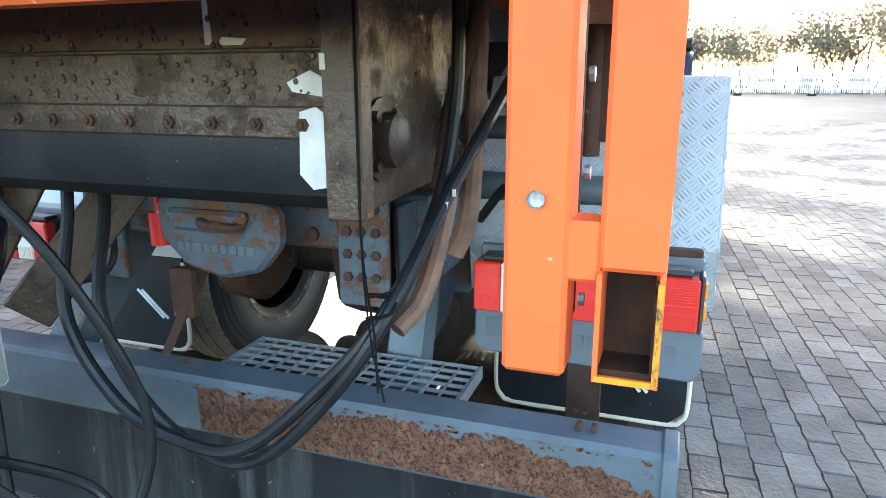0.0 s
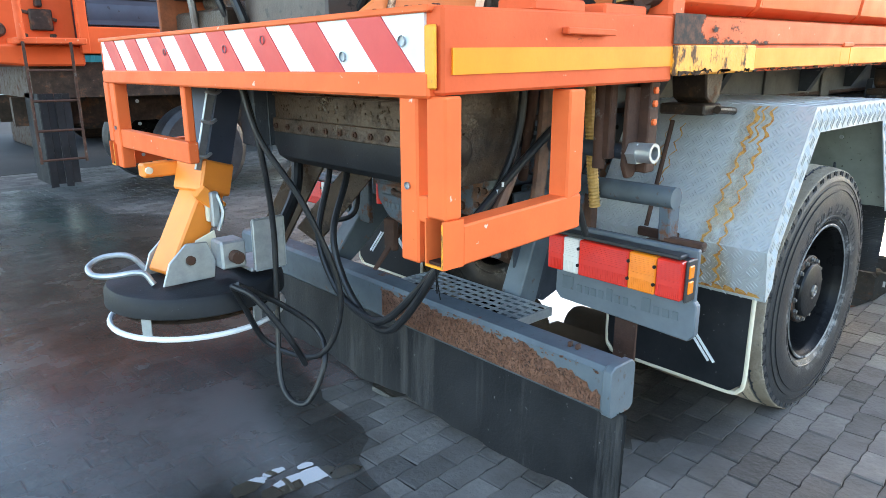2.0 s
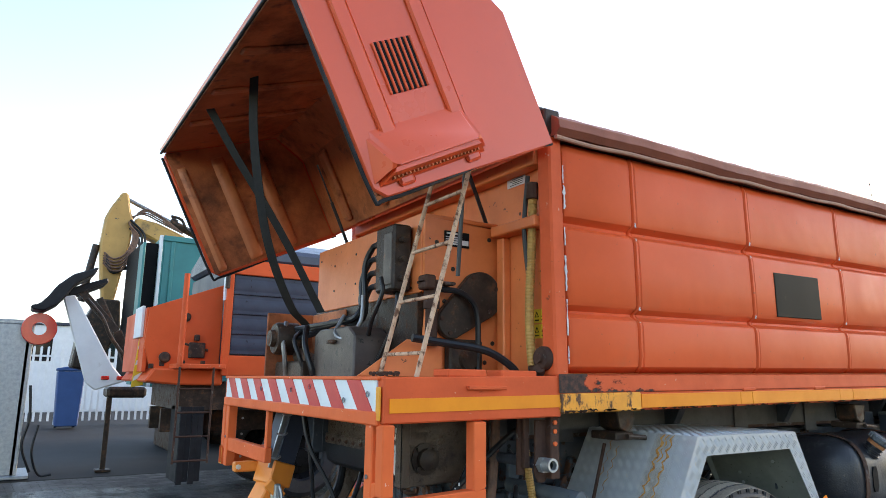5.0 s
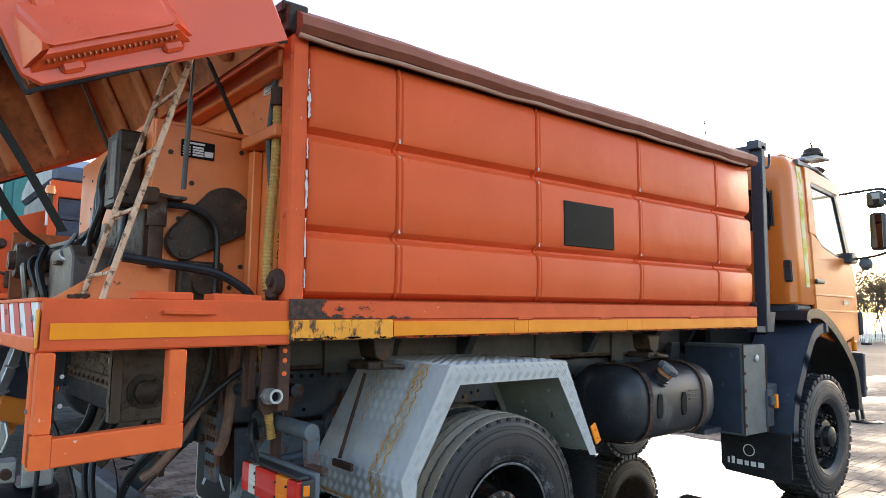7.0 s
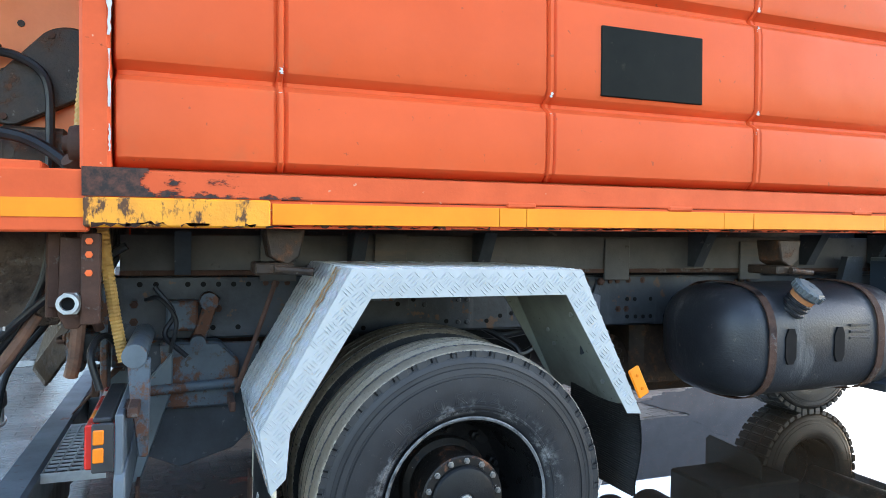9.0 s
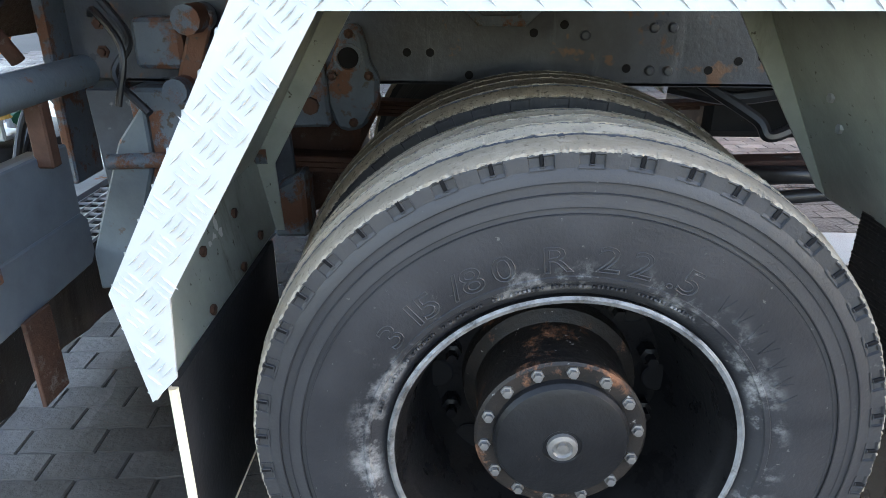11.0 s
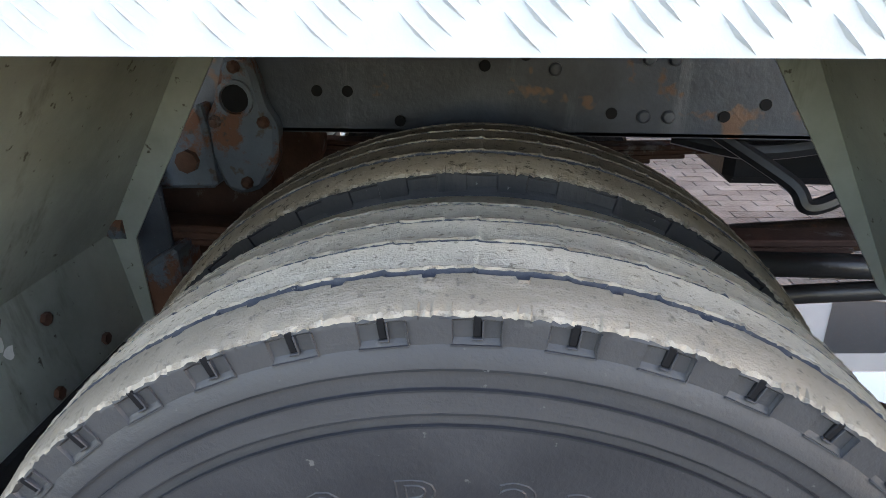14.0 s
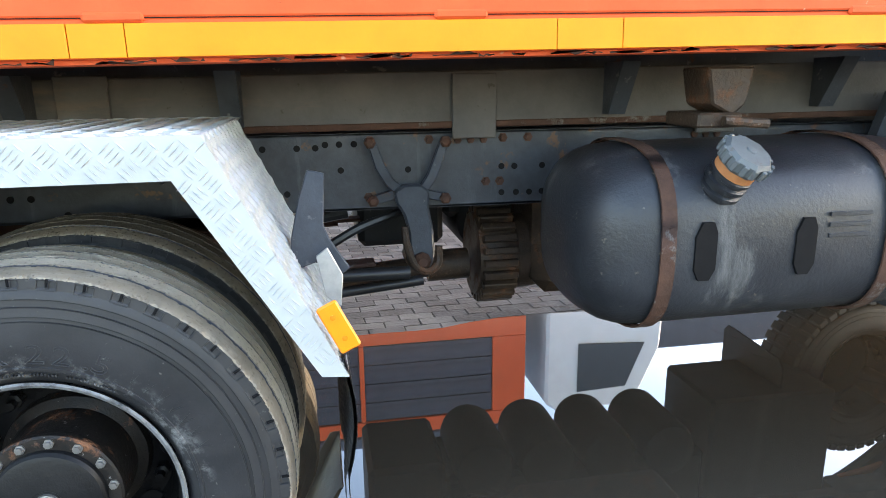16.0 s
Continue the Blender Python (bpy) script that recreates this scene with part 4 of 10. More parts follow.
def guard(y_side, sign):
    """A leg frame of square tube: two posts, a lower rail and a rear return."""
    b = bm_new()
    ya, yb = sorted((y_side - sign * 0.012, y_side + sign * 0.050))
    # side window frame, slightly tapered downwards to the rear
    prism(b, [(-2.09, 1.385), (-2.038, 1.385), (-2.038, 1.118), (-2.09, 1.118)], 'y', ya, yb, 0.005)
    prism(b, [(-1.668, 1.39), (-1.604, 1.39), (-1.604, 1.125), (-1.668, 1.105)], 'y', ya, yb, 0.005)
    prism(b, [(-2.036, 1.103), (-1.604, 1.123), (-1.604, 1.030), (-2.036, 1.008)], 'y', ya, yb, 0.005)
    pieces("guard_side", b, "orange_leg", spreader, "orange square-tube guard frame")
    b = bm_new()
    yc, yd = sorted((y_side + sign * 0.078, y_side + sign * 0.142))
    box(b, (-2.092, yc, 1.005), (-2.035, yd, 1.383), 0.005)
    ye, yf = sorted((y_side + sign * 0.048, y_side + sign * 0.085))
    box(b, (-2.088, ye, 1.105), (-2.04, yf, 1.165), 0.004)
    pieces("guard_post", b, "orange_leg", spreader, "orange guard post, scratched at the bolt")
    # the open end of the lower tube, rusty, its inner shade put into the colour
    b = bm_new()
    for q in ((ya, 1.008, ya + 0.005, 1.118), (yb - 0.005, 1.008, yb, 1.118), (ya + 0.005, 1.008, yb - 0.005, 1.013)):
        box(b, (-2.096, q[0], q[1]), (-2.034, q[2], q[3]))
    part("tube_mouth", b, "orange_leg", spreader, "open end of a square tube")
    b = bm_new()
    box(b, (-2.088, ya + 0.0052, 1.0132), (-2.038, yb - 0.0052, 1.020))
    box(b, (-2.088, ya + 0.0052, 1.020), (-2.038, ya + 0.009, 1.10))
    box(b, (-2.040, ya + 0.009, 1.020), (-2.037, yb - 0.0052, 1.117))
    pieces("tube_lining", b, "black_rust", spreader, "rusty inside of the tube, darkened for shade")
    # yellow strips for the lit side edge and the rusty lower edge
    b = bm_new()
    box(b, (-2.0965, ya + 0.0005, 1.010), (-2.0935, ya + 0.0062, 1.112))
    box(b, (-2.0965, ya + 0.0062, 1.0085), (-2.0935, yb - 0.002, 1.0145))
    part("tube_edge", b, "yellow_worn", spreader)
    b = bm_new()
    for z in (1.06, 1.2, 1.3):
        rod(b, (-2.02 + 0.02, yc, z), (-2.02 + 0.02, yc - 0.006 * 1, z), 0.008, 8)
    lathe(b, [(0.009, 0.0), (0.008, 0.005), (0.0, 0.006)], (-2.098, (yc + yd) / 2, 1.185), 'x', 10)
    pieces("bolt_scar", b, "galv", spreader)


guard(0.0, 1)
guard(2 * YC, -1)
b = bm_new()
for z0, z1 in ((1.05, 1.12), (1.14, 1.37)):
    box(b, (-2.03, 0.079, z0), (-2.015, 0.14, z1), 0.003)
pieces("rusty_flat", b, "black_rust", spreader)
b = bm_new()
box(b, (-2.098, 0.01, 1.40), (-2.09, 0.045, 1.53), 0.003)
part("socket", b, "yellow_worn", spreader)
# left frame cross rail
b = bm_new()
box(b, (-2.085, 1.40, 1.10), (-2.045, 2 * YC - 0.142, 1.18), 0.004)
box(b, (-2.08, 1.40, 1.18), (-2.05, 1.44, 1.38), 0.004)
pieces("guard_rail", b, "orange_leg", spreader)

# ---- open hood ----
HINGE = Vector((-1.14, 0, 2.755))
HOOD = Matrix.Translation(HINGE) @ Matrix.Rotation(radians(63.5), 4, 'Y') @ Matrix.Identity(4)
HL, HH = 0.96, 1.18     # length and height when shut
HY0, HY1 = -0.115, 2 * YC + 0.115


def hood_bm(fn):
    b = bm_new()
    fn(b)
    b.transform(HOOD)
    return b


def hood_side(b, y, t):
    prism(b, [(0.03, -0.185), (-0.62, -0.185), (-HL + 0.10, -0.34), (-HL, -HH + 0.07), (-HL + 0.06, -HH), (-0.05, -HH), (0.0, -HH + 0.05)], 'y', y, y + t, 0.008)


for y in (HY0, HY1 - 0.02):
    part("hood_side", hood_bm(lambda b: hood_side(b, y, 0.02)), "hood", spreader, "smooth red-orange hood side with louvres")


def shell(b, t0, t1, y0, y1):
    pts = [(0.02, -0.185), (-0.62, -0.185), (-HL + 0.10, -0.34), (-HL, -HH)]
    inn = [(0.02, -0.185 - t1), (-0.61, -0.185 - t1), (-HL + 0.10 + t1, -0.35), (-HL + t1, -HH)]
    prism(b, pts + inn[::-1], 'y', y0, y1)


part("hood_top", hood_bm(lambda b: shell(b, 0, 0.02, HY0 + 0.021, HY1 - 0.021)), "hood", spreader, "red-orange hood top")


def hood_liner(b):
    pts = [(0.0, -0.208), (-0.605, -0.208), (-HL + 0.124, -0.355), (-HL + 0.024, -HH + 0.01)]
    inn = [(0.0, -0.22), (-0.60, -0.22), (-HL + 0.136, -0.36), (-HL + 0.036, -HH + 0.01)]
    prism(b, pts + inn[::-1], 'y', HY0 + 0.032, HY1 - 0.032)
    for y in (HY0 + 0.021, HY1 - 0.031):
        prism(b, [(0.0, -0.23), (-0.59, -0.23), (-HL + 0.14, -0.365), (-HL + 0.04, -HH + 0.02), (-0.02, -HH + 0.02)], 'y', y, y + 0.01)


part("hood_liner", hood_bm(hood_liner), "hood_in", spreader, "dark stained laminate inside the hood")


def hood_ribs(b):
    for y in (0.35, 0.90, 1.45, 2.0):
        prism(b, [(-0.03, -0.216), (-0.585, -0.216), (-0.565, -0.262), (-0.05, -0.262)], 'y', y - 0.05, y + 0.05, 0.018)
    for y in (0.62, 1.17, 1.72):
        prism(b, [(-HL + 0.037, -HH + 0.04), (-HL + 0.129, -0.38), (-HL + 0.150, -0.38), (-HL + 0.058, -HH + 0.04)], 'y', y - 0.035, y + 0.035, 0.008)


def side_ribs(b):
    """The pressed channels of the far side, seen from inside as ribs."""
    for z, w in ((-0.56, 0.055), (-0.84, 0.055), (-1.10, 0.035)):
        t = bmesh.new()
        y0, y1 = HY1 - 0.031, HY1 - 0.066
        x0, x1 = -HL + 0.16, -0.03
        ring = [[t.verts.new(v) for v in ((x, y0, z - w), (x, y1, z - w * 0.55), (x, y1, z + w * 0.55), (x, y0, z + w))] for x in (x0, x0 + 0.05, x1 - 0.03, x1)]
        for v in ring[0][1:3] + ring[3][1:3]:
            v.co.y = y0 + 0.002
        for p, q in zip(ring, ring[1:]):
            for k in range(3):
                t.faces.new((p[k], q[k], q[k + 1], p[k + 1]))
            t.faces.new((p[3], q[3], q[0], p[0]))
        t.faces.new(ring[0])
        t.faces.new(ring[3][::-1])
        bmesh.ops.recalc_face_normals(t, faces=list(t.faces))
        bmesh.ops.bevel(t, geom=list(t.edges), offset=0.008, segments=1, affect='EDGES')
        merge(b, t)


pieces("side_rib", hood_bm(side_ribs), "rubbed_rib", spreader, "rubbed orange rib pressed into the hood side")
pieces("hood_rib", hood_bm(hood_ribs), "rubbed_rib", spreader)


def hood_creases(b):
    for z, w in ((-0.665, 0.04), (-1.02, 0.04)):
        prism(b, [(-HL + 0.10, z - w), (-0.02, z - w), (-0.02, z + w), (-HL + 0.12, z + w)], 'y', HY0 - 0.014, HY0 + 0.004, 0.012)


pieces("hood_crease", hood_bm(hood_creases), "hood", spreader)


def hood_scoop(b):
    t = bmesh.new()
    # a low box that opens towards the hood's front edge
    lo = [(-0.27, -1.12), (-0.27, -0.63), (-0.045, -0.57), (-0.045, -1.17)]
    hi = [(-0.115, -1.08), (-0.115, -0.66), (-0.085, -0.64), (-0.085, -1.11)]
    va = [t.verts.new((x, HY0 + 0.002, z)) for x, z in lo]
    vb = [t.verts.new((x, HY0 - 0.088, z)) for x, z in hi]
    t.faces.new(vb)
    for k in range(4):
        t.faces.new((va[k], va[(k + 1) % 4], vb[(k + 1) % 4], vb[k]))
    bmesh.ops.recalc_face_normals(t, faces=list(t.faces))
    bmesh.ops.bevel(t, geom=list(t.edges), offset=0.018, segments=2, affect='EDGES')
    merge(b, t)


scoop = part("scoop", hood_bm(hood_scoop), "hood", spreader, "moulded air scoop on the hood")


def scoop_grille(b):
    for k in range(24):
        z = -1.10 + k * 0.019
        box(b, (-0.066, HY0 - 0.052, z), (-0.056, HY0 - 0.014, z + 0.006))


tagged(part("scoop_grille", hood_bm(scoop_grille), "hood_in", scoop), kind="stuff")


# black bars on the closed side stand for the shaded slots
def louvres(b):
    for k in range(7):
        z = -0.93 + k * 0.027
        box(b, (-0.60, HY0 - 0.004, z), (-0.38, HY0 + 0.003, z + 0.014), 0.002)


pieces("louvre_slot", hood_bm(louvres), "flat_black", spreader, "row of black bars for shaded louvre slots")


def louvre_lips(b):
    for k in range(8):
        z = -0.943 + k * 0.027
        prism(b, [(-0.60, z), (-0.38, z), (-0.38, z + 0.012), (-0.60, z + 0.012)], 'y', HY0 - 0.010, HY0 + 0.002, 0.004)


pieces("louvre_lip", hood_bm(louvre_lips), "hood", spreader)


def hood_seal(b):
    for y in (HY0 + 0.01, HY1 - 0.01):
        pts = [(0.025, y, -0.19), (0.006, y, -0.4), (0.006, y, -0.8), (0.004, y, -HH + 0.05), (-0.04, y, -HH - 0.006), (-0.5, y, -HH - 0.008), (-HL + 0.06, y, -HH - 0.006)]
        tube(b, pts, 0.0085, 8, 5)


pieces("hood_seal", hood_bm(hood_seal), "rubber", spreader, "black rubber edge seal")


def hood_seal2(b):
    rod(b, (-HL + 0.03, HY0 + 0.03, -HH - 0.005), (-HL + 0.03, HY1 - 0.03, -HH - 0.005), 0.0085, 8)


pieces("hood_seal", hood_bm(hood_seal2), "rubber", spreader)

# ---- truck ----
truck = thing("truck", "lorry with blue-grey chassis, orange cab and white tread-plate mudguards", "truck")
RAIL_Y = 0.75
for y0, y1, s in ((RAIL_Y, RAIL_Y + 0.075, 1), (2 * YC - RAIL_Y - 0.075, 2 * YC - RAIL_Y, -1)):
    b = bm_new()
    web = (y0, y0 + 0.009) if s > 0 else (y1 - 0.009, y1)
    box(b, (-1.18, web[0], 0.975), (5.3, web[1], 1.235))
    box(b, (-1.18, y0, 1.226), (5.3, y1, 1.2352), 0.002)
    box(b, (-1.18, y0, 0.9748), (5.3, y1, 0.985), 0.002)
    part("chassis_rail", b, "rail", truck, "dusty blue-grey chassis rail with bolt holes")
# flat black discs put the shade of the bolt holes on the rail
b = bm_new()
holes = [(-0.319, 1.055), (-0.26, 1.055), (-0.32, 1.17), (-0.26, 1.17), (0.0, 1.105), (0.075, 1.125), (0.448, 1.017), (-0.16, 1.0), (0.24, 1.02), (0.45, 1.19), (0.56, 1.19), (0.62, 1.19),
         (0.652, 1.2), (0.698, 1.2), (0.747, 1.2), (0.70, 1.114), (0.927, 1.11), (1.256, 1.111), (1.303, 1.11), (1.404, 1.11), (1.257, 1.019), (1.31, 1.018), (1.358, 1.017), (1.405, 1.018), (1.50, 1.018), (1.55, 1.11), (-0.9, 1.2), (-0.84, 1.2),
         (-0.78, 1.2), (-0.72, 1.2), (-0.66, 1.2), (-0.9, 1.02), (-0.8, 1.02), (-0.7, 1.02), (-1.02, 1.2), (-1.08, 1.2), (0.52, 1.04), (0.58, 1.05)]
for x, z in holes:
    lathe(b, [(0.0, -0.003), (0.011, -0.003), (0.011, 0.0)], (x, RAIL_Y, z), 'y', 12)
pieces("bolt_hole", b, "flat_black", truck)
b = bm_new()
bolts = [(0.346, 1.015), (0.30, 1.015), (0.346, 1.12), (0.30, 1.12), (0.13, 1.10), (-0.55, 1.2), (0.80, 1.21), (1.0, 1.21), (0.79, 1.02), (1.0, 1.02), (1.26, 1.21), (1.35, 1.21), (1.2, 1.06), (1.25, 1.06),
         (-0.95, 1.12), (-0.87, 1.12), (-0.78, 1.1), (-1.1, 1.05), (-1.1, 1.12), (0.16, 1.2), (-0.08, 1.2), (-0.16, 1.2)]
for x, z in bolts[:5]:
    lathe(b, [(0.013, 0.0), (0.0125, -0.004), (0.009, -0.008), (0.0, -0.010)], (x, RAIL_Y - 0.0005, z), 'y', 16)
pieces("rivet_head", b, "rail", truck, "round rivet heads")
b = bm_new()
for x, z in bolts[5:]:
    lathe(b, [(0.017, 0.0), (0.017, -0.003), (0.010, -0.004), (0.010, -0.012), (0.0, -0.013)], (x, RAIL_Y - 0.0005, z), 'y', 6, smooth=False)
pieces("frame_bolt", b, "rust", truck, "rusty bolts and washers")
# rusty reinforcing plate in the middle of the rail
b = bm_new()
prism(b, [(-0.19, 1.235), (0.02, 1.235), (0.02, 1.16), (-0.02, 1.12), (-0.14, 1.12), (-0.19, 1.17)], 'y', RAIL_Y - 0.008, RAIL_Y - 0.0005, 0.002)
part("frame_patch", b, "bluegrey_rusty", truck, "welded frame plate with a rusty lip")
b = bm_new()
prism(b, [(-0.155, 1.235), (-0.02, 1.235), (-0.02, 1.165), (-0.045, 1.145), (-0.13, 1.145), (-0.155, 1.17)], 'y', RAIL_Y - 0.014, RAIL_Y - 0.0085, 0.002)
part("frame_patch", b, "rail", truck)
# spring bracket casting
b = bm_new()
prism(b, [(-0.485, 1.112), (-0.472, 1.124), (-0.436, 1.126), (-0.422, 1.09), (-0.41, 1.03), (-0.388, 0.995), (-0.392, 0.93), (-0.427, 0.872), (-0.466, 0.858), (-0.50, 0.868), (-0.524, 0.935), (-0.526, 1.01), (-0.510, 1.03), (-0.492, 1.08)], 'y', 0.70, RAIL_Y - 0.001, 0.010)
part("spring_bracket", b, "bluegrey_rusty", truck, "cast spring bracket with rusty edges")
b = bm_new()
for x, z in ((-0.458, 1.104), (-0.505, 1.003), (-0.412, 1.003), (-0.455, 0.885)):
    lathe(b, [(0.012, 0.0), (0.012, -0.008), (0.006, -0.014), (0.0, -0.015)], (x, 0.70, z), 'y', 8)
pieces("bracket_bolt", b, "rust", truck)
b = bm_new()
pipe(b, (-0.462, 0.690, 1.046), (-0.462, 0.702, 1.046), 0.036, 0.028)
part("bracket_eye", b, "bluegrey_rusty", truck)
# black disc for the shaded hole of the eye
b = bm_new()
lathe(b, [(0.0, 0.0), (0.026, 0.0), (0.026, 0.004)], (-0.462, 0.698, 1.046), 'y', 20)
part("eye_hole", b, "flat_black", truck)
b = bm_new()
prism(b, [(-0.64, 0.87), (-0.585, 0.985), (-0.53, 1.04), (-0.520, 0.995), (-0.512, 0.875)], 'y', 0.685, RAIL_Y - 0.002, 0.008)
prism(b, [(-0.665, 0.60), (-0.652, 0.735), (-0.575, 0.78), (-0.572, 0.60)], 'y', 0.605, 0.72, 0.01)
pieces("bracket_block", b, "bluegrey_rusty", truck)
b = bm_new()
lathe(b, [(0.022, 0.0), (0.022, -0.015), (0.0, -0.018)], (-0.560, 0.685, 0.93), 'y', 8)
pieces("bracket_bolt", b, "rust", truck)
# leaf springs
for yy in (RAIL_Y - 0.035, 2 * YC - RAIL_Y - 0.045):
    b = bm_new()
    for k in range(6):
        L = 0.80 - k * 0.10
        pts = [(-L, yy, 0.80 - 0.017 * k), (0, yy, 0.775 - 0.017 * k), (L, yy, 0.80 - 0.017 * k)]
        for p, q in zip(pts, pts[1:]):
            beam(b, p, q, 0.075, 0.014, 0.003)
    part("leaf_spring", b, "rust", truck, "rusty leaf spring pack")
# rear axle with differential and drive shafts
b = bm_new()
rod(b, (0, 0.2, WZ), (0, 2 * YC - 0.2, WZ), 0.085, 20)
lathe(b, [(0.0, -0.24), (0.13, -0.21), (0.2, -0.12), (0.22, 0.0), (0.2, 0.12), (0.13, 0.2), (0.0, 0.23)], (0.02, YC, 0.53), 'y', 24)
rod(b, (0.05, YC, 0.54), (0.42, YC, 0.60), 0.10, 20)
part("rear_axle", b, "oily", truck)
b = bm_new()
rod(b, (0.42, YC, 0.60), (1.05, YC, 0.655), 0.045, 16)
rod(b, (1.05, YC, 0.655), (1.22, YC, 0.66), 0.065, 16)
box(b, (1.06, YC - 0.05, 0.61), (1.13, YC + 0.05, 0.71), 0.012)
part("drive_shaft", b, "oily", truck, "oily drive shaft with universal joint")
b = bm_new()
lathe(b, [(0.0, 0.0), (0.17, 0.0), (0.18, 0.02), (0.18, 0.14), (0.17, 0.16), (0.0, 0.16)], (1.24, YC, 0.70), 'x', 28)
for k in range(24):
    a = 2 * math.pi * k / 24
    box(b, (1.25, -0.014, 0.17), (1.39, 0.014, 0.205), 0.004, Matrix.Translation((0, YC, 0.70)) @ Matrix.Rotation(a, 4, 'X'))
rod(b, (1.40, YC, 0.70), (1.75, YC, 0.74), 0.16, 20)
box(b, (1.45, YC - 0.22, 0.56), (2.3, YC + 0.24, 1.0), 0.06)
pieces("transmission_brake", b, "oily", truck, "ribbed gearbox housing with rusty bolts")
for yy in (0.86, 2 * YC - 0.98):
    b = bm_new()
    prism(b, [(-0.98, 0.98), (-0.50, 0.98), (-0.46, 0.80), (-0.56, 0.60), (-0.74, 0.52), (-0.90, 0.60)], 'y', yy, yy + 0.12, 0.02)
    part("spring_hanger", b, "rust", truck, "rusty spring hanger")
b = bm_new()
prism(b, [(-1.12, 0.97), (-0.62, 0.97), (-0.60, 0.66), (-0.72, 0.54), (-0.92, 0.48), (-1.10, 0.56)], 'y', 0.66, 0.675, 0.004)
part("frame_plate", b, "chassis", truck, "dark steel plate at the end of the frame")
# torque arm bracket: a Y shaped casting with an eye
b = bm_new()
prism(b, [(0.775, 1.222), (0.805, 1.226), (0.822, 1.195), (0.842, 1.135), (0.872, 1.085), (0.900, 1.062), (0.878, 1.035), (0.845, 1.065), (0.812, 1.120), (0.792, 1.190)], 'y', 0.690, 0.712, 0.004)
prism(b, [(1.062, 1.220), (1.034, 1.222), (1.012, 1.160), (0.985, 1.095), (0.962, 1.062), (0.985, 1.040), (1.012, 1.075), (1.040, 1.145)], 'y', 0.690, 0.712, 0.004)
prism(b, [(0.870, 1.050), (0.800, 1.030), (0.786, 1.012), (0.806, 1.000), (0.880, 1.018)], 'y', 0.695, 0.712, 0.003)
prism(b, [(0.985, 1.045), (1.045, 1.032), (1.058, 1.014), (1.040, 1.002), (0.985, 1.016)], 'y', 0.695, 0.712, 0.003)
prism(b, [(0.868, 1.045), (0.900, 1.068), (0.962, 1.068), (0.988, 1.045), (0.985, 0.990), (1.000, 0.915), (1.004, 0.815), (0.985, 0.770), (0.945, 0.762), (0.918, 0.785), (0.915, 0.905), (0.900, 0.965), (0.876, 1.005)], 'y', 0.672, 0.700, 0.008)
pieces("torque_arm", b, "chassis", truck, "forked steel bracket bolted to the frame")
b = bm_new()
for x, z in ((0.795, 1.208), (1.046, 1.206), (0.800, 1.016), (1.044, 1.017)):
    lathe(b, [(0.020, 0.0), (0.020, -0.012), (0.012, -0.018), (0.0, -0.019)], (x, 0.690, z), 'y', 6, smooth=False)
lathe(b, [(0.030, 0.0), (0.030, -0.018), (0.016, -0.034), (0.0, -0.036)], (0.958, 0.672, 0.808), 'y', 8)
pieces("arm_bolt", b, "rust", truck)
b = bm_new()
pipe(b, (0.958, 0.70, 0.808), (0.958, 0.80, 0.808), 0.052, 0.026, 20)
tube(b, [(0.90, 0.66, 0.93), (0.905, 0.65, 0.87), (0.93, 0.645, 0.80), (0.975, 0.645, 0.775), (1.01, 0.65, 0.80), (1.015, 0.66, 0.86)], 0.013, 8)
pieces("arm_joint", b, "oily", truck)
b = bm_new()
rod(b, (0.05, 0.56, 0.80), (0.90, 0.56, 0.80), 0.022)
rod(b, (0.40, 0.62, 0.70), (0.95, 0.60, 0.76), 0.018)
tube(b, [(0.45, 0.80, 0.98), (0.58, 0.72, 0.90), (0.62, 0.70, 0.86), (0.75, 0.72, 0.92), (0.9, 0.78, 0.96)], 0.016, 8)
tube(b, [(0.40, 0.9, 0.95), (0.55, 0.85, 0.93), (0.72, 0.85, 0.95)], 0.02, 8)
pieces("brake_line", b, "hose", truck)
b = bm_new()
rod(b, (-0.35, 0.95, 0.62), (-0.20, 0.95, 0.66), 0.09, 16)
pieces("brake_chamber", b, "oily", truck)
for k in range(4):
    x = (-0.9, 0.65, 1.9, 3.2)[k]
    b = bm_new()
    box(b, (x, RAIL_Y + 0.011, 1.02), (x + 0.09, 2 * YC - RAIL_Y - 0.011, 1.19), 0.01)
    part("cross_member", b, "chassis", truck)

# ---- sub-frame carrying the body ----
for y0, y1 in ((0.70, 0.79), (2 * YC - 0.79, 2 * YC - 0.70)):
    b = bm_new()
    prism(b, [(-1.15, 1.245), (3.1, 1.275), (3.1, 1.465), (-1.15, 1.40)], 'y', y0, y1, 0.004)
    rail = part("subframe_rail", b, "subframe", spreader, "dusty grey sub-frame rail")
    b = bm_new()
    prism(b, [(-1.15, 1.236), (3.1, 1.262), (3.1, 1.284), (-1.15, 1.258)], 'y', y0 - 0.006, y1 + 0.006, 0.003)
    part("rusty_lip", b, "rust", rail, "rusty lower lip of the sub-frame")
b = bm_new()
for x in (-0.62, -0.13, 1.07, 1.95):
    box(b, (x, 0.685, 1.215), (x + 0.15, 0.699, 1.425), 0.003)
pieces("fixing_plate", b, "subframe", spreader, "grey fixing plate with a rusty welded edge")
b = bm_new()
for x in (-0.62, -0.13, 1.07, 1.95):
    for k in range(3):
        lathe(b, [(0.013, 0.0), (0.013, -0.008), (0.0, -0.01)], (x + 0.03 + 0.045 * k, 0.748, 1.205), 'y', 6)
pieces("fixing_bolt", b, "rust", spreader)
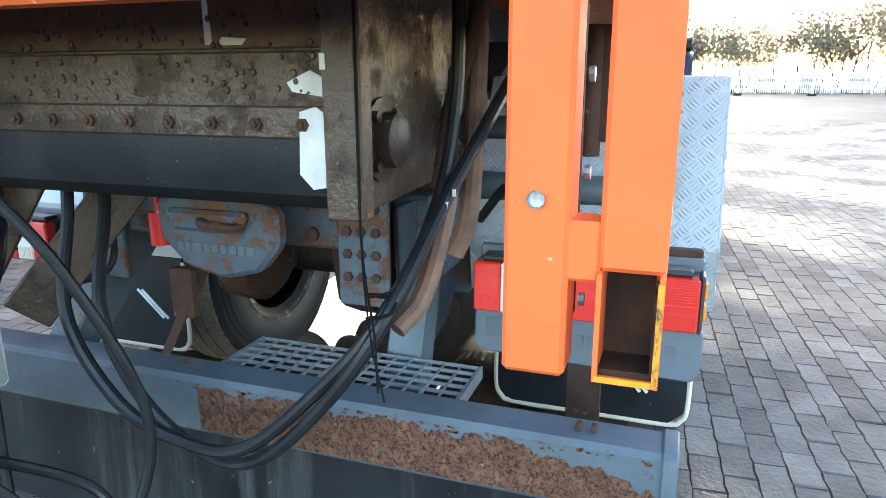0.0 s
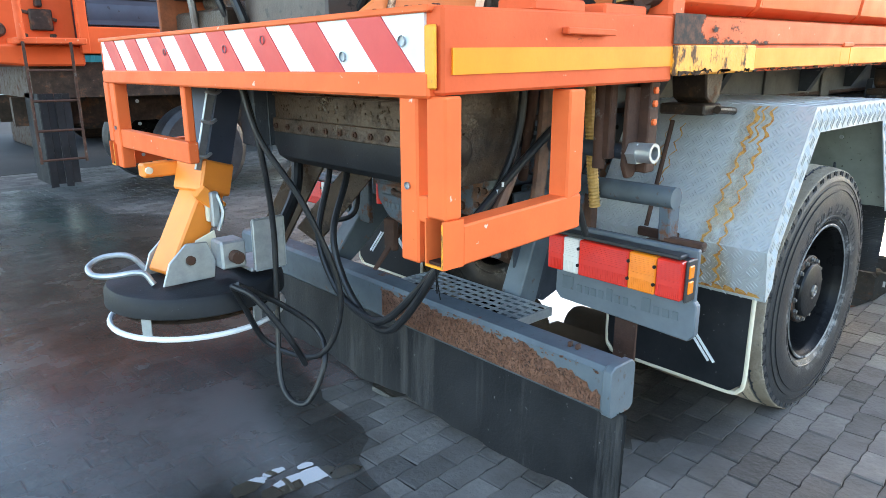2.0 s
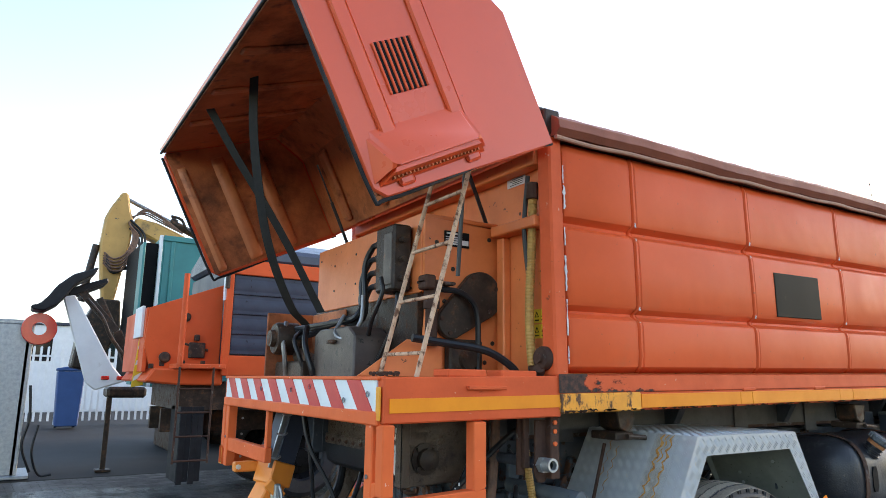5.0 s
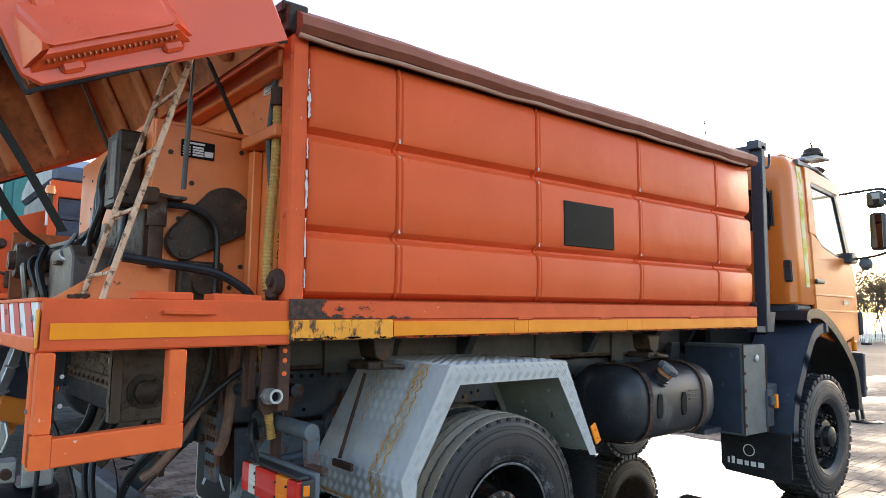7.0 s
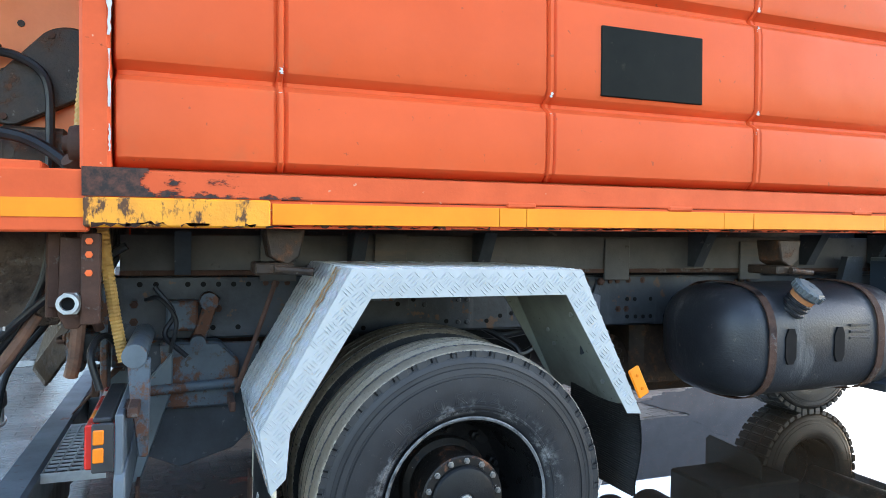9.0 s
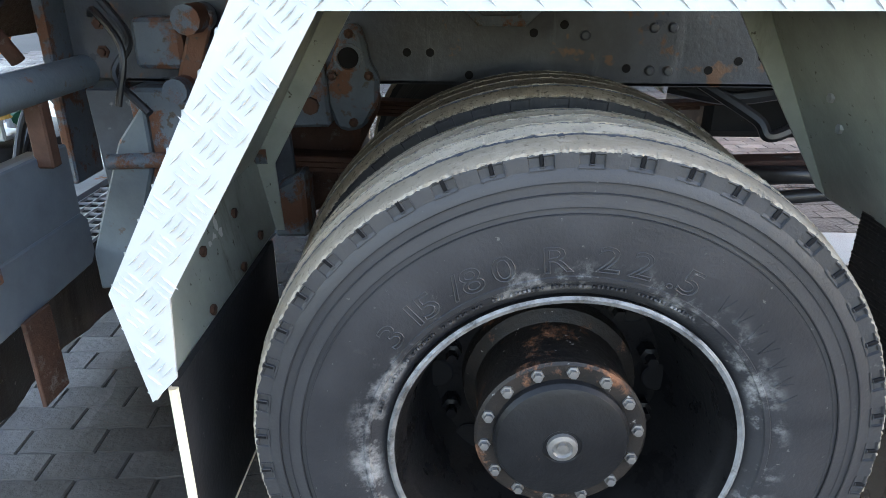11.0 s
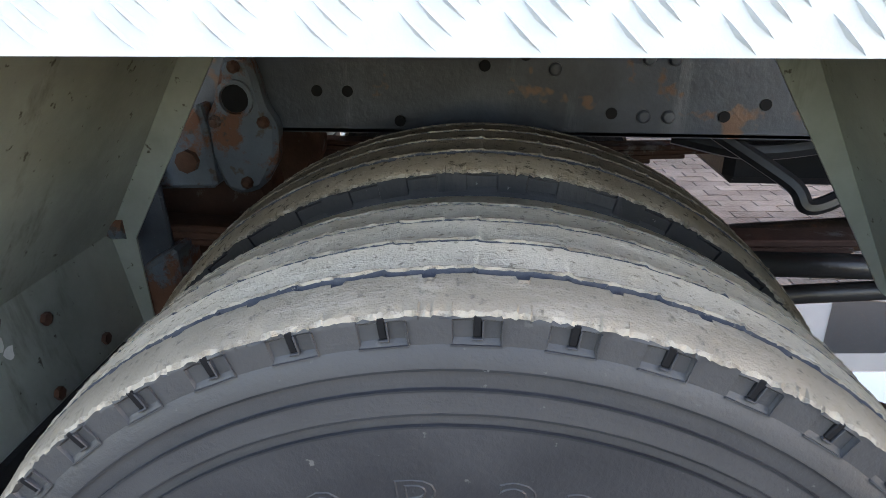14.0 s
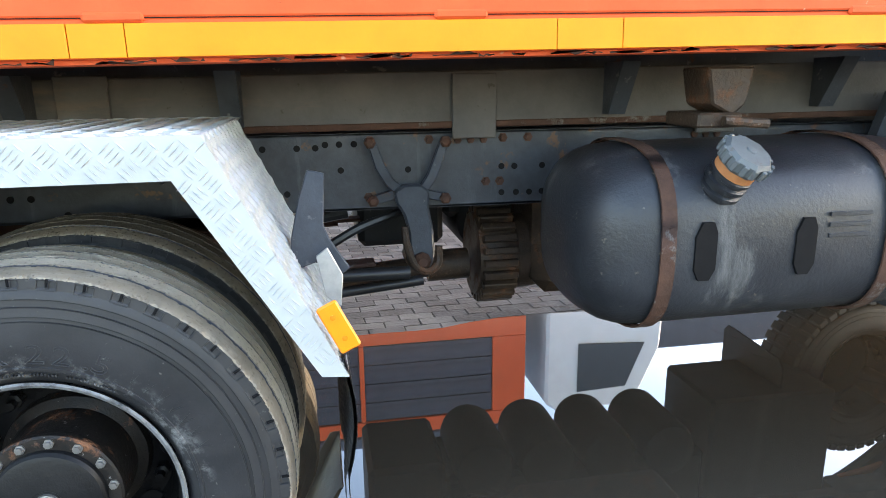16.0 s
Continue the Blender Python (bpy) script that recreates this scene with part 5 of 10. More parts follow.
for k, x in enumerate((-0.95, -0.25, 0.345, 1.6, 2.4, 2.95)):
    z = 1.43 + 0.0165 * x
    for flip in (False, True):
        b = bm_new()
        ya, yb = (0.55, 0.698) if not flip else (2 * YC - 0.698, 2 * YC - 0.55)
        prism(b, [(ya, z), (yb, z), (yb, z - 0.15), (ya, z - 0.15)] if flip else [(ya, z), (yb, z), (yb, z - 0.17), (ya + 0.10, z - 0.17)], 'x', x, x + 0.06)
        part("body_bracket", b, "chassis", spreader)
for x in (-0.66, 1.66):
    b = bm_new()
    prism(b, [(x, 1.43), (x + 0.14, 1.43), (x + 0.12, 1.33), (x + 0.08, 1.30), (x + 0.02, 1.33)], 'y', 0.16, 0.30, 0.006)
    box(b, (x - 0.03, 0.14, 1.27), (x + 0.10, 0.32, 1.31), 0.006)
    rod(b, (x + 0.03, 0.12, 1.29), (x + 0.16, 0.12, 1.28), 0.014, 10)
    part("body_lock", b, "oily", spreader, "rusty body lock")

# added block that keeps the sky from showing through under the hopper
b = bm_new()
prism(b, [(-1.12, 1.34), (3.02, 1.40), (3.02, 1.60), (-1.12, 1.60)], 'y', 0.82, 2 * YC - 0.82)
part("hopper_belly", b, "chassis", spreader, "added dark block closing the view under the hopper")

# ---- wheels ----
NT = 45
TR = 0.540                      # tread radius at the crown
# places within one tread pitch: joint at 0, pocket edges, notch in the outer rib at the middle
PH = [0.0, 0.03, 0.075, 0.15, 0.22, 0.27, 0.285, 0.36, 0.415, 0.435, 0.50, 0.555, 0.575, 0.64, 0.71, 0.765, 0.78, 0.86, 0.93, 0.97]


def stand(b):
    """Flatten what would sink into the ground: the contact patch of a loaded tyre."""
    for v in b.verts:
        if v.co.z < 0.003:
            v.co.z = 0.003
    return b


def tread_mesh(y_out, width, radius, grooves, fine=True):
    """Tread ring with jointed grooves, pockets in the shoulder and a ragged chalky edge."""
    b = bm_new()
    phases = PH if fine else [0.0, 0.2, 0.43, 0.57, 0.8]
    # (across, depth, kind): 0 shoulder, 1 rib edge, 2 groove floor, 3 pocket, 4 ragged edge
    lines = [(-0.0015, -0.0275, 0), (-0.0013, -0.0255, 3), (0.0002, -0.0085, 3), (0.0004, -0.0065, 0), (0.0008, -0.0040, 4), (0.0040, -0.0014, 4), (0.0125, 0.0, 0)]
    first = len(lines)
    for g, w, dp in grooves:
        lines += [(g - w - 0.010, 0.0, 1), (g - w, 0.0003, 1), (g - w * 0.7, -dp, 2), (g + w * 0.7, -dp, 2), (g + w, -0.0003, 1), (g + w + 0.0024, 0.0012, 1), (g + w + 0.0056, 0.0, 1)]
    last = len(lines)
    lines += [(width - 0.0125, 0.0, 0), (width - 0.004, -0.0014, 4), (width - 0.0008, -0.0040, 4), (width + 0.0015, -0.0275, 0)]
    rnd = random.Random(31)
    drift = [rnd.uniform(-1, 1) for _ in range(NT * len(grooves) + 8)]
    rows, s = [], 0
    for n in range(NT):
        fill = [rnd.uniform(0.0, 1.0) for _ in grooves]
        for ph in phases:
            a = 2 * math.pi * (n + ph) / NT
            joint = max(0.0, 1 - min(ph, 1 - ph) / 0.045)
            rag = rnd.uniform(-1, 1)
            row = []
            for k, (y, d, z) in enumerate(lines):
                crown = -0.013 * (abs(y - width / 2) / (width / 2)) ** 2.4
                yy = y
                lane = (k - first) // 7
                pos = (k - first) % 7
                if z in (1, 2):
                    # each pitch slants a little and steps back at the joint
                    yy += 0.0034 * (ph - 0.5) + 0.0012 * drift[n + NT * lane] + 0.0030 * joint + rnd.uniform(-0.0005, 0.0005)
                    if z == 2:
                        # dust and crumbs fill the narrow grooves; the joints are bridged
                        full = (0.15 if lane == 0 else 0.40 + 0.5 * fill[lane]) * (0.6 + 0.4 * math.sin(6.28 * ph + drift[n]))
                        d = d * (1 - max(0.0, min(0.9, full))) * (1 - 0.85 * joint)
                    if lane == 0 and pos in (0, 1, 2) and 0.42 < ph < 0.57:
                        yy -= (0.0, 0.0065, 0.0065)[pos]
                    if pos in (4, 5):
                        d += rnd.uniform(-0.0004, 0.0010) + 0.0010 * joint
                elif z == 3 and (ph > 0.775 or ph < 0.275):
                    yy += 0.0034
                elif z == 4:
                    yy += 0.0024 * rag * rnd.uniform(0.3, 1.0)
                    d += 0.0012 * rnd.uniform(-1, 1) - 0.0015 * (rag > 0.6)
                rr = radius + d + crown + (rnd.uniform(-0.0003, 0.0003) if 0 < k < len(lines) - 1 else 0)
                row.append(b.verts.new((rr * math.sin(a), y_out + yy, WZ + rr * math.cos(a))))
            rows.append(row)
    for p, q in zip(rows, rows[1:] + rows[:1]):
        for k in range(len(lines) - 1):
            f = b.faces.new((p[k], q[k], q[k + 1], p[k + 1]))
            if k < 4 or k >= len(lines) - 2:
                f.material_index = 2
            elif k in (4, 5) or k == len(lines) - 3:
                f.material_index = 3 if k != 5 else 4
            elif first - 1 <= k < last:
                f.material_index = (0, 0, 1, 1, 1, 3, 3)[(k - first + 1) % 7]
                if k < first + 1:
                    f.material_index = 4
    bmesh.ops.recalc_face_normals(b, faces=list(b.faces))
    return stand(b)


def sidewalls(b, y_out, width, radius, seg=96):
    """Tyre body: both sidewalls with ribs and bead, closed under the tread."""
    y1 = y_out + width
    o = radius - 0.540
    half = [(0.508, 0.003), (0.5005, -0.0035), (0.482, -0.0078), (0.4805, -0.0052), (0.466, -0.0068), (0.464, -0.0105), (0.446, -0.0132),
            (0.4445, -0.0106), (0.436, -0.0118), (0.4345, -0.0152), (0.40, -0.0188), (0.362, -0.0182), (0.338, -0.0128), (0.3365, -0.0150),
            (0.329, -0.0138), (0.327, -0.0100), (0.313, -0.003), (0.303, 0.006), (0.288, 0.018)]
    half = [(r + o if r > 0.36 else r, d) for r, d in half]
    prof = [(0.288, y_out + 0.06)] + [(r, y_out + d) for r, d in half[::-1]]
    prof += [(radius - 0.034, y_out + 0.012), (radius - 0.034, y1 - 0.012)]
    prof += [(r, y1 - d) for r, d in half] + [(0.288, y1 - 0.06)]
    lathe(b, prof, (0, 0, WZ), 'y', seg, closed=True)
    return stand(b)


GROOVES = [(0.0545, 0.0042, 0.0075), (0.111, 0.0020, 0.005), (0.166, 0.0020, 0.005), (0.222, 0.0020, 0.005)]


def ring_text(text, r, y, size, start, step):
    """Moulded letter outlines round a circle on a wheel's outer side."""
    out = bm_new()
    a = start
    for ch in text:
        if ch != ' ':
            cu = bpy.data.curves.new("letters", 'FONT')
            cu.body, cu.size, cu.align_x, cu.align_y = ch, size, 'CENTER', 'CENTER'
            cu.fill_mode, cu.bevel_depth, cu.bevel_resolution, cu.resolution_u = 'NONE', 0.0011, 0, 3
            ob = bpy.data.objects.new("letters", cu)
            t = bmesh.new()
            t.from_mesh(ob.to_mesh())
            ob.to_mesh_clear()
            bpy.data.objects.remove(ob)
            bpy.data.curves.remove(cu)
            # letters stand upright at the top of the wheel, seen from -y
            m = Matrix.Translation((0, y, WZ)) @ Matrix.Rotation(a, 4, 'Y') @ Matrix.Translation((0, 0, r)) @ Matrix.Rotation(radians(90), 4, 'X')
            t.transform(m @ Matrix.Diagonal((1.3, 1, 1, 1)))
            part_of = t
            merge(out, part_of)
        a += step * (0.55 if ch in '1/. ' else 1.0)
    return out


def rear_wheel(name, y_out, fine, outer, flip=False, radius=TR):
    """One of the twin rear wheels; outer ones show the dished rim and the hub."""
    def fin(b):
        if flip:
            b.transform(Matrix.Translation((0, 2 * YC, 0)) @ Matrix.Diagonal((1, -1, 1, 1)))
            bmesh.ops.reverse_faces(b, faces=list(b.faces))
        return b
    b = bm_new()
    W = 0.285
    rim = [(0.285, y_out + 0.04), (0.298, y_out + 0.012), (0.299, y_out - 0.004), (0.294, y_out - 0.007), (0.288, y_out - 0.004), (0.283, y_out + 0.012), (0.276, y_out + 0.022), (0.272, y_out + 0.035), (0.268, y_out + 0.10), (0.255, y_out + 0.16),
           (0.245, y_out + 0.215), (0.225, y_out + 0.238), (0.20, y_out + 0.24), (0.10, y_out + 0.235), (0.0, y_out + 0.235)]
    lathe(b, rim, (0, 0, WZ), 'y', 72)
    lathe(b, [(0.285, y_out + 0.05), (0.285, y_out + W - 0.02), (0.30, y_out + W - 0.014), (0.30, y_out + W - 0.02)], (0, 0, WZ), 'y', 48)
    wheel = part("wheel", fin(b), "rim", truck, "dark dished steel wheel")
    part("tyre", fin(sidewalls(bm_new(), y_out, W, radius, 120 if fine else 64)), "rear_sidewall", wheel, "grey-black tyre sidewall with pale scuffs round the rim")
    t = part("tread", fin(tread_mesh(y_out - 0.002, W + 0.004, radius, GROOVES, fine)), "tread" if outer else "tread_brown_shaded", wheel, "worn dusty tyre tread with jointed grooves")
    # the inner tyre takes the darker set, so its shade is in the colour
    for mt in ("groove", "rear_sidewall", "chalk", "tread_dust_dimmed") if outer else ("groove", "rubber", "chalk_brown_shaded", "tread_brown_shaded"):
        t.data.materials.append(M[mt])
    if not outer:
        return
    b = bm_new()
    lathe(b, [(0.2995, y_out - 0.0045), (0.2945, y_out - 0.0078), (0.2875, y_out - 0.0045), (0.2885, y_out - 0.002), (0.296, y_out - 0.002)], (0, 0, WZ), 'y', 96, closed=True)
    part("rim_edge", fin(b), "rim_edge", wheel, "worn bare rim edge")
    h = y_out + 0.042
    b = bm_new()
    lathe(b, [(0.172, y_out + 0.236), (0.168, y_out + 0.205), (0.146, y_out + 0.19), (0.142, h + 0.030), (0.150, h + 0.022), (0.151, h + 0.004), (0.146, h), (0.118, h)], (0, 0, WZ), 'y', 56)
    part("hub", fin(b), "hub_rust", wheel, "hub barrel with orange rust and black paint")
    b = bm_new()
    lathe(b, [(0.119, h + 0.002), (0.118, h - 0.012), (0.112, h - 0.020), (0.104, h - 0.023), (0.060, h - 0.028), (0.034, h - 0.029), (0.032, h - 0.027), (0.0, h - 0.026)], (0, 0, WZ), 'y', 56)
    cap = part("hub_cap", fin(b), "hub", wheel, "glossy black hub cap")
    b = bm_new()
    lathe(b, [(0.027, h - 0.026), (0.026, h - 0.034), (0.018, h - 0.036), (0.016, h - 0.032), (0.010, h - 0.031), (0.009, h - 0.036), (0.0, h - 0.037)], (0, 0, WZ), 'y', 24)
    part("cap_plug", fin(b), "steel", cap, "worn steel plug")
    b = bm_new()
    for k in range(14):
        a = 2 * math.pi * (k + 0.3) / 14
        lathe(b, [(0.0115, 0.0), (0.0115, -0.004), (0.008, -0.0045), (0.008, -0.012), (0.0, -0.013)], (0.134 * math.cos(a), h, WZ + 0.134 * math.sin(a)), 'y', 6, smooth=False)
    pieces("hub_bolt", fin(b), "steel", wheel, "worn bolt head")
    b = bm_new()
    for k in range(10):
        a = 2 * math.pi * (k + 0.5) / 10
        lathe(b, [(0.019, 0.0), (0.019, -0.03), (0.011, -0.034), (0.011, -0.055), (0.0, -0.056)], (0.202 * math.cos(a), y_out + 0.238, WZ + 0.202 * math.sin(a)), 'y', 6, smooth=False)
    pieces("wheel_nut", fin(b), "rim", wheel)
    # flat black discs stand for the shaded hand holes of the closed rim
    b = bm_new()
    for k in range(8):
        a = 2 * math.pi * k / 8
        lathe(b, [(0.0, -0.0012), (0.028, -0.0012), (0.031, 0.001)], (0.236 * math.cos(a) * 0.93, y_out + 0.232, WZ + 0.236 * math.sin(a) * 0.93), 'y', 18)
    pieces("hand_hole", fin(b), "flat_black", wheel)
    if not flip:
        pieces("tyre_letter", ring_text("315/80 R 22.5", 0.365, y_out - 0.0183, 0.060, radians(-51), radians(7.9)), "rear_sidewall", wheel)
        b = bm_new()
        rnd = random.Random(12)
        for k in range(88):
            if k % 9 == 8 or rnd.random() < 0.12:
                continue
            a = radians(-75 + k * 1.25)
            hh = rnd.uniform(0.003, 0.0055)
            box(b, (-0.0022, y_out - 0.0112, 0.317), (rnd.uniform(0.0005, 0.0022), y_out - 0.004, 0.317 + hh), 0, Matrix.Translation((0, 0, WZ)) @ Matrix.Rotation(a, 4, 'Y'))
        # slanting moulded strokes further round, too worn to read
        for k in range(7):
            a = radians(36 + k * 5.6)
            for lean in (-14, 14):
                box(b, (-0.0009, y_out - 0.0196, 0.352), (0.0009, y_out - 0.012, 0.384), 0, Matrix.Translation((0, 0, WZ)) @ Matrix.Rotation(a + radians(1.2 if lean > 0 else 0), 4, 'Y') @ Matrix.Translation((0, 0, 0.368)) @ Matrix.Rotation(radians(lean), 4, 'Y') @ Matrix.Translation((0, 0, -0.368)))
        tagged(part("tyre_mark", b, "rear_sidewall", wheel), kind="stuff")
    # dark rings put the shade of the sidewall's grooves into the colour
    for r, d in ((0.4812, 0.0070), (0.4648, 0.0100), (0.4452, 0.0124), (0.4352, 0.0146)):
        b = bm_new()
        lathe(b, [(r - 0.0012, y_out - d + 0.002), (r - 0.0009, y_out - d - 0.0012), (r + 0.0009, y_out - d - 0.0012), (r + 0.0012, y_out - d + 0.002)], (0, 0, WZ), 'y', 120)
        part("sidewall_ring", fin(stand(b)), "rubber", wheel)
    # raised rims of the shoulder pockets and the slots in them
    b = bm_new()
    w0 = 2 * math.pi / NT
    for k in range(NT):
        m = Matrix.Translation((0, 0, WZ)) @ Matrix.Rotation((k + 0.028) * w0, 4, 'Y')
        box(b, (-0.0192, y_out - 0.0052, 0.4992), (0.0192, y_out + 0.001, 0.5006), 0.0, m)
        box(b, (0.0184, y_out - 0.0048, 0.5004), (0.0196, y_out + 0.001, 0.5200), 0.0, m)
    tagged(part("pocket_rim", fin(b), "letter", wheel), kind="stuff")
    # black blocks painted for the shade inside the slots
    b = bm_new()
    for k in range(NT):
        m = Matrix.Translation((0, 0, WZ)) @ Matrix.Rotation((k + 0.035) * w0, 4, 'Y')
        box(b, (-0.0034, y_out - 0.0022, 0.506), (0.0030, y_out + 0.004, 0.5235), 0.0010, m)
    tagged(part("shoulder_slot", fin(b), "flat_black", wheel), kind="stuff")
    b = bm_new()
    for k in range(NT):
        m = Matrix.Translation((0, 0, WZ)) @ Matrix.Rotation((k + 0.035) * w0, 4, 'Y')
        box(b, (-0.0044, y_out - 0.0040, 0.5040), (0.0044, y_out + 0.003, 0.5058), 0.0006, m)
        box(b, (0.0031, y_out - 0.0036, 0.5050), (0.0045, y_out + 0.003, 0.520), 0.0004, m)
    tagged(part("slot_lip", fin(b), "letter", wheel), kind="stuff")


rear_wheel("wheel", -0.098, True, True)
rear_wheel("wheel", 0.253, True, False, radius=0.553)
rear_wheel("wheel", -0.098, False, True, flip=True)
rear_wheel("wheel", 0.253, False, False, flip=True, radius=0.553)

# ---- mudguards of tread plate ----
MG_Y = -0.147
MG_IN = 0.60
MG_FR = 0.48                    # the front slope is narrower
OUT = [(-0.663, 0.622), (-0.698, 0.812), (-0.426, 1.302), (0.405, 1.302), (0.670, 0.771)]
INN = [(0.611, 0.776), (0.343, 1.214), (-0.363, 1.209), (-0.608, 0.806), (-0.618, 0.668)]


def bars(b, a, c, o, nu, nv, pitch, w=0.0048, h=0.0032, keep=None, n_bar=4, off=0.0):
    """Raised bars in alternating groups on the plane o + u a + v c; a, c unit vectors, u < nu, v < nv."""
    a, c, o = Vector(a), Vector(c), Vector(o)
    nrm = a.cross(c)
    vs, fs = [], []
    # groups of four leaning one way on a square grid, the other way at the grid's mid points
    for lean, shift in ((1, 0.0), (-1, 0.5)):
        d = (a + c * lean).normalized()
        e = nrm.cross(d)
        u = pitch * (0.42 + shift) + off - pitch
        while u < nu:
            v = pitch * (0.40 + shift) - pitch
            while v < nv:
                for k in range(n_bar):
                    mid = o + a * u + c * v + e * ((k - (n_bar - 1) / 2) * pitch * 0.2)
                    L = pitch * 0.27
                    pu, pv = (mid - o).dot(a), (mid - o).dot(c)
                    if not (0.005 < pu < nu - 0.005 and 0.005 < pv < nv - 0.005) or (keep and not keep(mid, L)):
                        continue
                    n0 = len(vs)
                    vs += [mid - d * L, mid + e * w / 2, mid + d * L, mid - e * w / 2, mid - d * L * 0.55 + nrm * h, mid + d * L * 0.55 + nrm * h]
                    fs += [(n0, n0 + 4, n0 + 1), (n0 + 1, n0 + 4, n0 + 5), (n0 + 1, n0 + 5, n0 + 2), (n0 + 2, n0 + 5, n0 + 3), (n0 + 3, n0 + 5, n0 + 4), (n0 + 3, n0 + 4, n0)]
                v += pitch
            u += pitch
    me = bpy.data.meshes.new("bars")
    me.from_pydata([tuple(v) for v in vs], [], [f[::-1] for f in fs])
    b.from_mesh(me)
    bpy.data.meshes.remove(me)


def inside(poly, p):
    x, z = p
    hit = False
    for (x0, z0), (x1, z1) in zip(poly, poly[1:] + poly[:1]):
        if (z0 > z) != (z1 > z) and x < (x1 - x0) * (z - z0) / (z1 - z0) + x0:
            hit = not hit
    return hit


def mudguard(flip):
    def fin(b):
        if flip:
            b.transform(Matrix.Translation((0, 2 * YC, 0)) @ Matrix.Diagonal((1, -1, 1, 1)))
            bmesh.ops.reverse_faces(b, faces=list(b.faces))
        return b
    b = bm_new()
    # sheet: outer and inner line 5 mm apart, the front slope ends nearer the wheel's outer side
    inner = [(-0.658, 0.622), (-0.6925, 0.812), (-0.4235, 1.297), (0.402, 1.297), (0.6655, 0.771)]
    prism(b, OUT[:4] + inner[:4][::-1], 'y', MG_Y + 0.006, MG_IN)
    prism(b, [OUT[3], OUT[4], inner[4], inner[3]], 'y', MG_Y + 0.006, MG_FR)
    guard_plate = part("mudguard", fin(b), "white_plate", truck, "white tread-plate mudguard with yellow-brown rust runs")
    b = bm_new()
    prism(b, OUT + INN, 'y', MG_Y, MG_Y + 0.005)
    part("mudguard_face", fin(b), "white_plate", guard_plate)
    # folded lips along the far edges
    b = bm_new()
    prism(b, [(-0.657, 0.625), (-0.6905, 0.812), (-0.4225, 1.2945), (0.395, 1.2945), (0.388, 1.262), (-0.378, 1.262), (-0.641, 0.803), (-0.632, 0.625)], 'y', MG_IN - 0.005, MG_IN)
    part("mudguard_lip", fin(b), "plate_in", guard_plate)
    b = bm_new()
    prism(b, [(0.402, 1.2945), (0.6625, 0.776), (0.640, 0.792), (0.424, 1.132), (0.345, 1.262), (0.38, 1.2945)], 'y', MG_FR - 0.005, MG_FR)
    part("mudguard_lip", fin(b), "plate_in", guard_plate)
    # plain inner lining just under the tread plate
    b = bm_new()
    inn2 = [(-0.6565, 0.63), (-0.6908, 0.812), (-0.4224, 1.2955), (0.4013, 1.2955), (0.6640, 0.775)]
    inn3 = [(-0.6545, 0.63), (-0.6888, 0.812), (-0.4212, 1.2935), (0.4001, 1.2935), (0.6620, 0.775)]
    prism(b, inn2[:4] + inn3[:4][::-1], 'y', MG_Y + 0.007, MG_IN - 0.006)
    prism(b, [inn2[3], inn2[4], inn3[4], inn3[3]], 'y', MG_Y + 0.007, MG_FR - 0.006)
    part("mudguard_lining", fin(b), "plate_in", guard_plate, "dull grey inside of the mudguard")
    if flip:
        return guard_plate
    b = bm_new()
    face = OUT + INN
    bars(b, (1, 0, 0), (0, 0, 1), (-0.72, MG_Y, 0.60), 1.42, 0.72, 0.0585,
         keep=lambda m, L: all(inside(face, (m.x + dx * 0.011, m.z + dz * 0.011)) for dx, dz in ((1, 0), (-1, 0), (0, 1), (0, -1))))
    d1 = Vector((0.272, 0, 0.490)).normalized()
    # sloping rear sheet, lower part folded back, top and sloping front sheet
    bars(b, (0, -1, 0), d1, Vector((-0.698, MG_IN, 0.812)), MG_IN - MG_Y, math.hypot(0.272, 0.490), 0.0585)
    d0 = Vector((-0.035, 0, 0.190)).normalized()
    bars(b, (0, -1, 0), d0, Vector((-0.663, MG_IN, 0.622)), MG_IN - MG_Y, 0.19, 0.0585)
    bars(b, (1, 0, 0), (0, 1, 0), Vector((-0.42, MG_Y, 1.302)), 0.82, MG_IN - MG_Y, 0.0585)
    d2 = Vector((0.265, 0, -0.531)).normalized()
    bars(b, d2, (0, 1, 0), Vector((0.405, MG_Y, 1.302)), 0.58, MG_FR - MG_Y, 0.0585)
    tagged(part("tread_bar", b, "white_plate", guard_plate), kind="stuff")
    # zigzag rust runs down the rear sheet
    def sheet_x(z):
        if z > 0.812:
            return -0.698 + (z - 0.812) / 0.490 * 0.272
        return -0.698 + (0.812 - z) / 0.190 * 0.035
    b = bm_new()
    rows = [[b.verts.new((sheet_x(z) - 0.0022, y + 0.05 * (1.3 - z), z + 0.002)) for y in (-0.055, 0.10)] for z in [1.297 - 0.0273 * k for k in range(25)]]
    for p, q in zip(rows, rows[1:]):
        b.faces.new((p[0], p[1], q[1], q[0]))
    part("rust_wash", b, "run_off", guard_plate, "yellow rust wash")
    rnd = random.Random(4)
    for y, drift, w, z_top, z_end in ((-0.012, 0.045, 0.013, 1.297, 0.645), (0.045, 0.055, 0.015, 1.297, 0.64), (0.02, 0.01, 0.008, 1.297, 1.16), (0.32, 0.02, 0.006, 1.22, 0.98), (0.38, 0.0, 0.005, 1.25, 1.05)):
        b = bm_new()
        rows, z, k = [], z_top, 0
        while z > z_end:
            f = (z_top - z) / (z_top - z_end)
            yy = y + drift * f + (0.0, 0.007, 0.014, 0.007, 0.0, -0.006)[k % 6] * (1.2 if k % 5 else 0.6) + rnd.uniform(-0.002, 0.002)
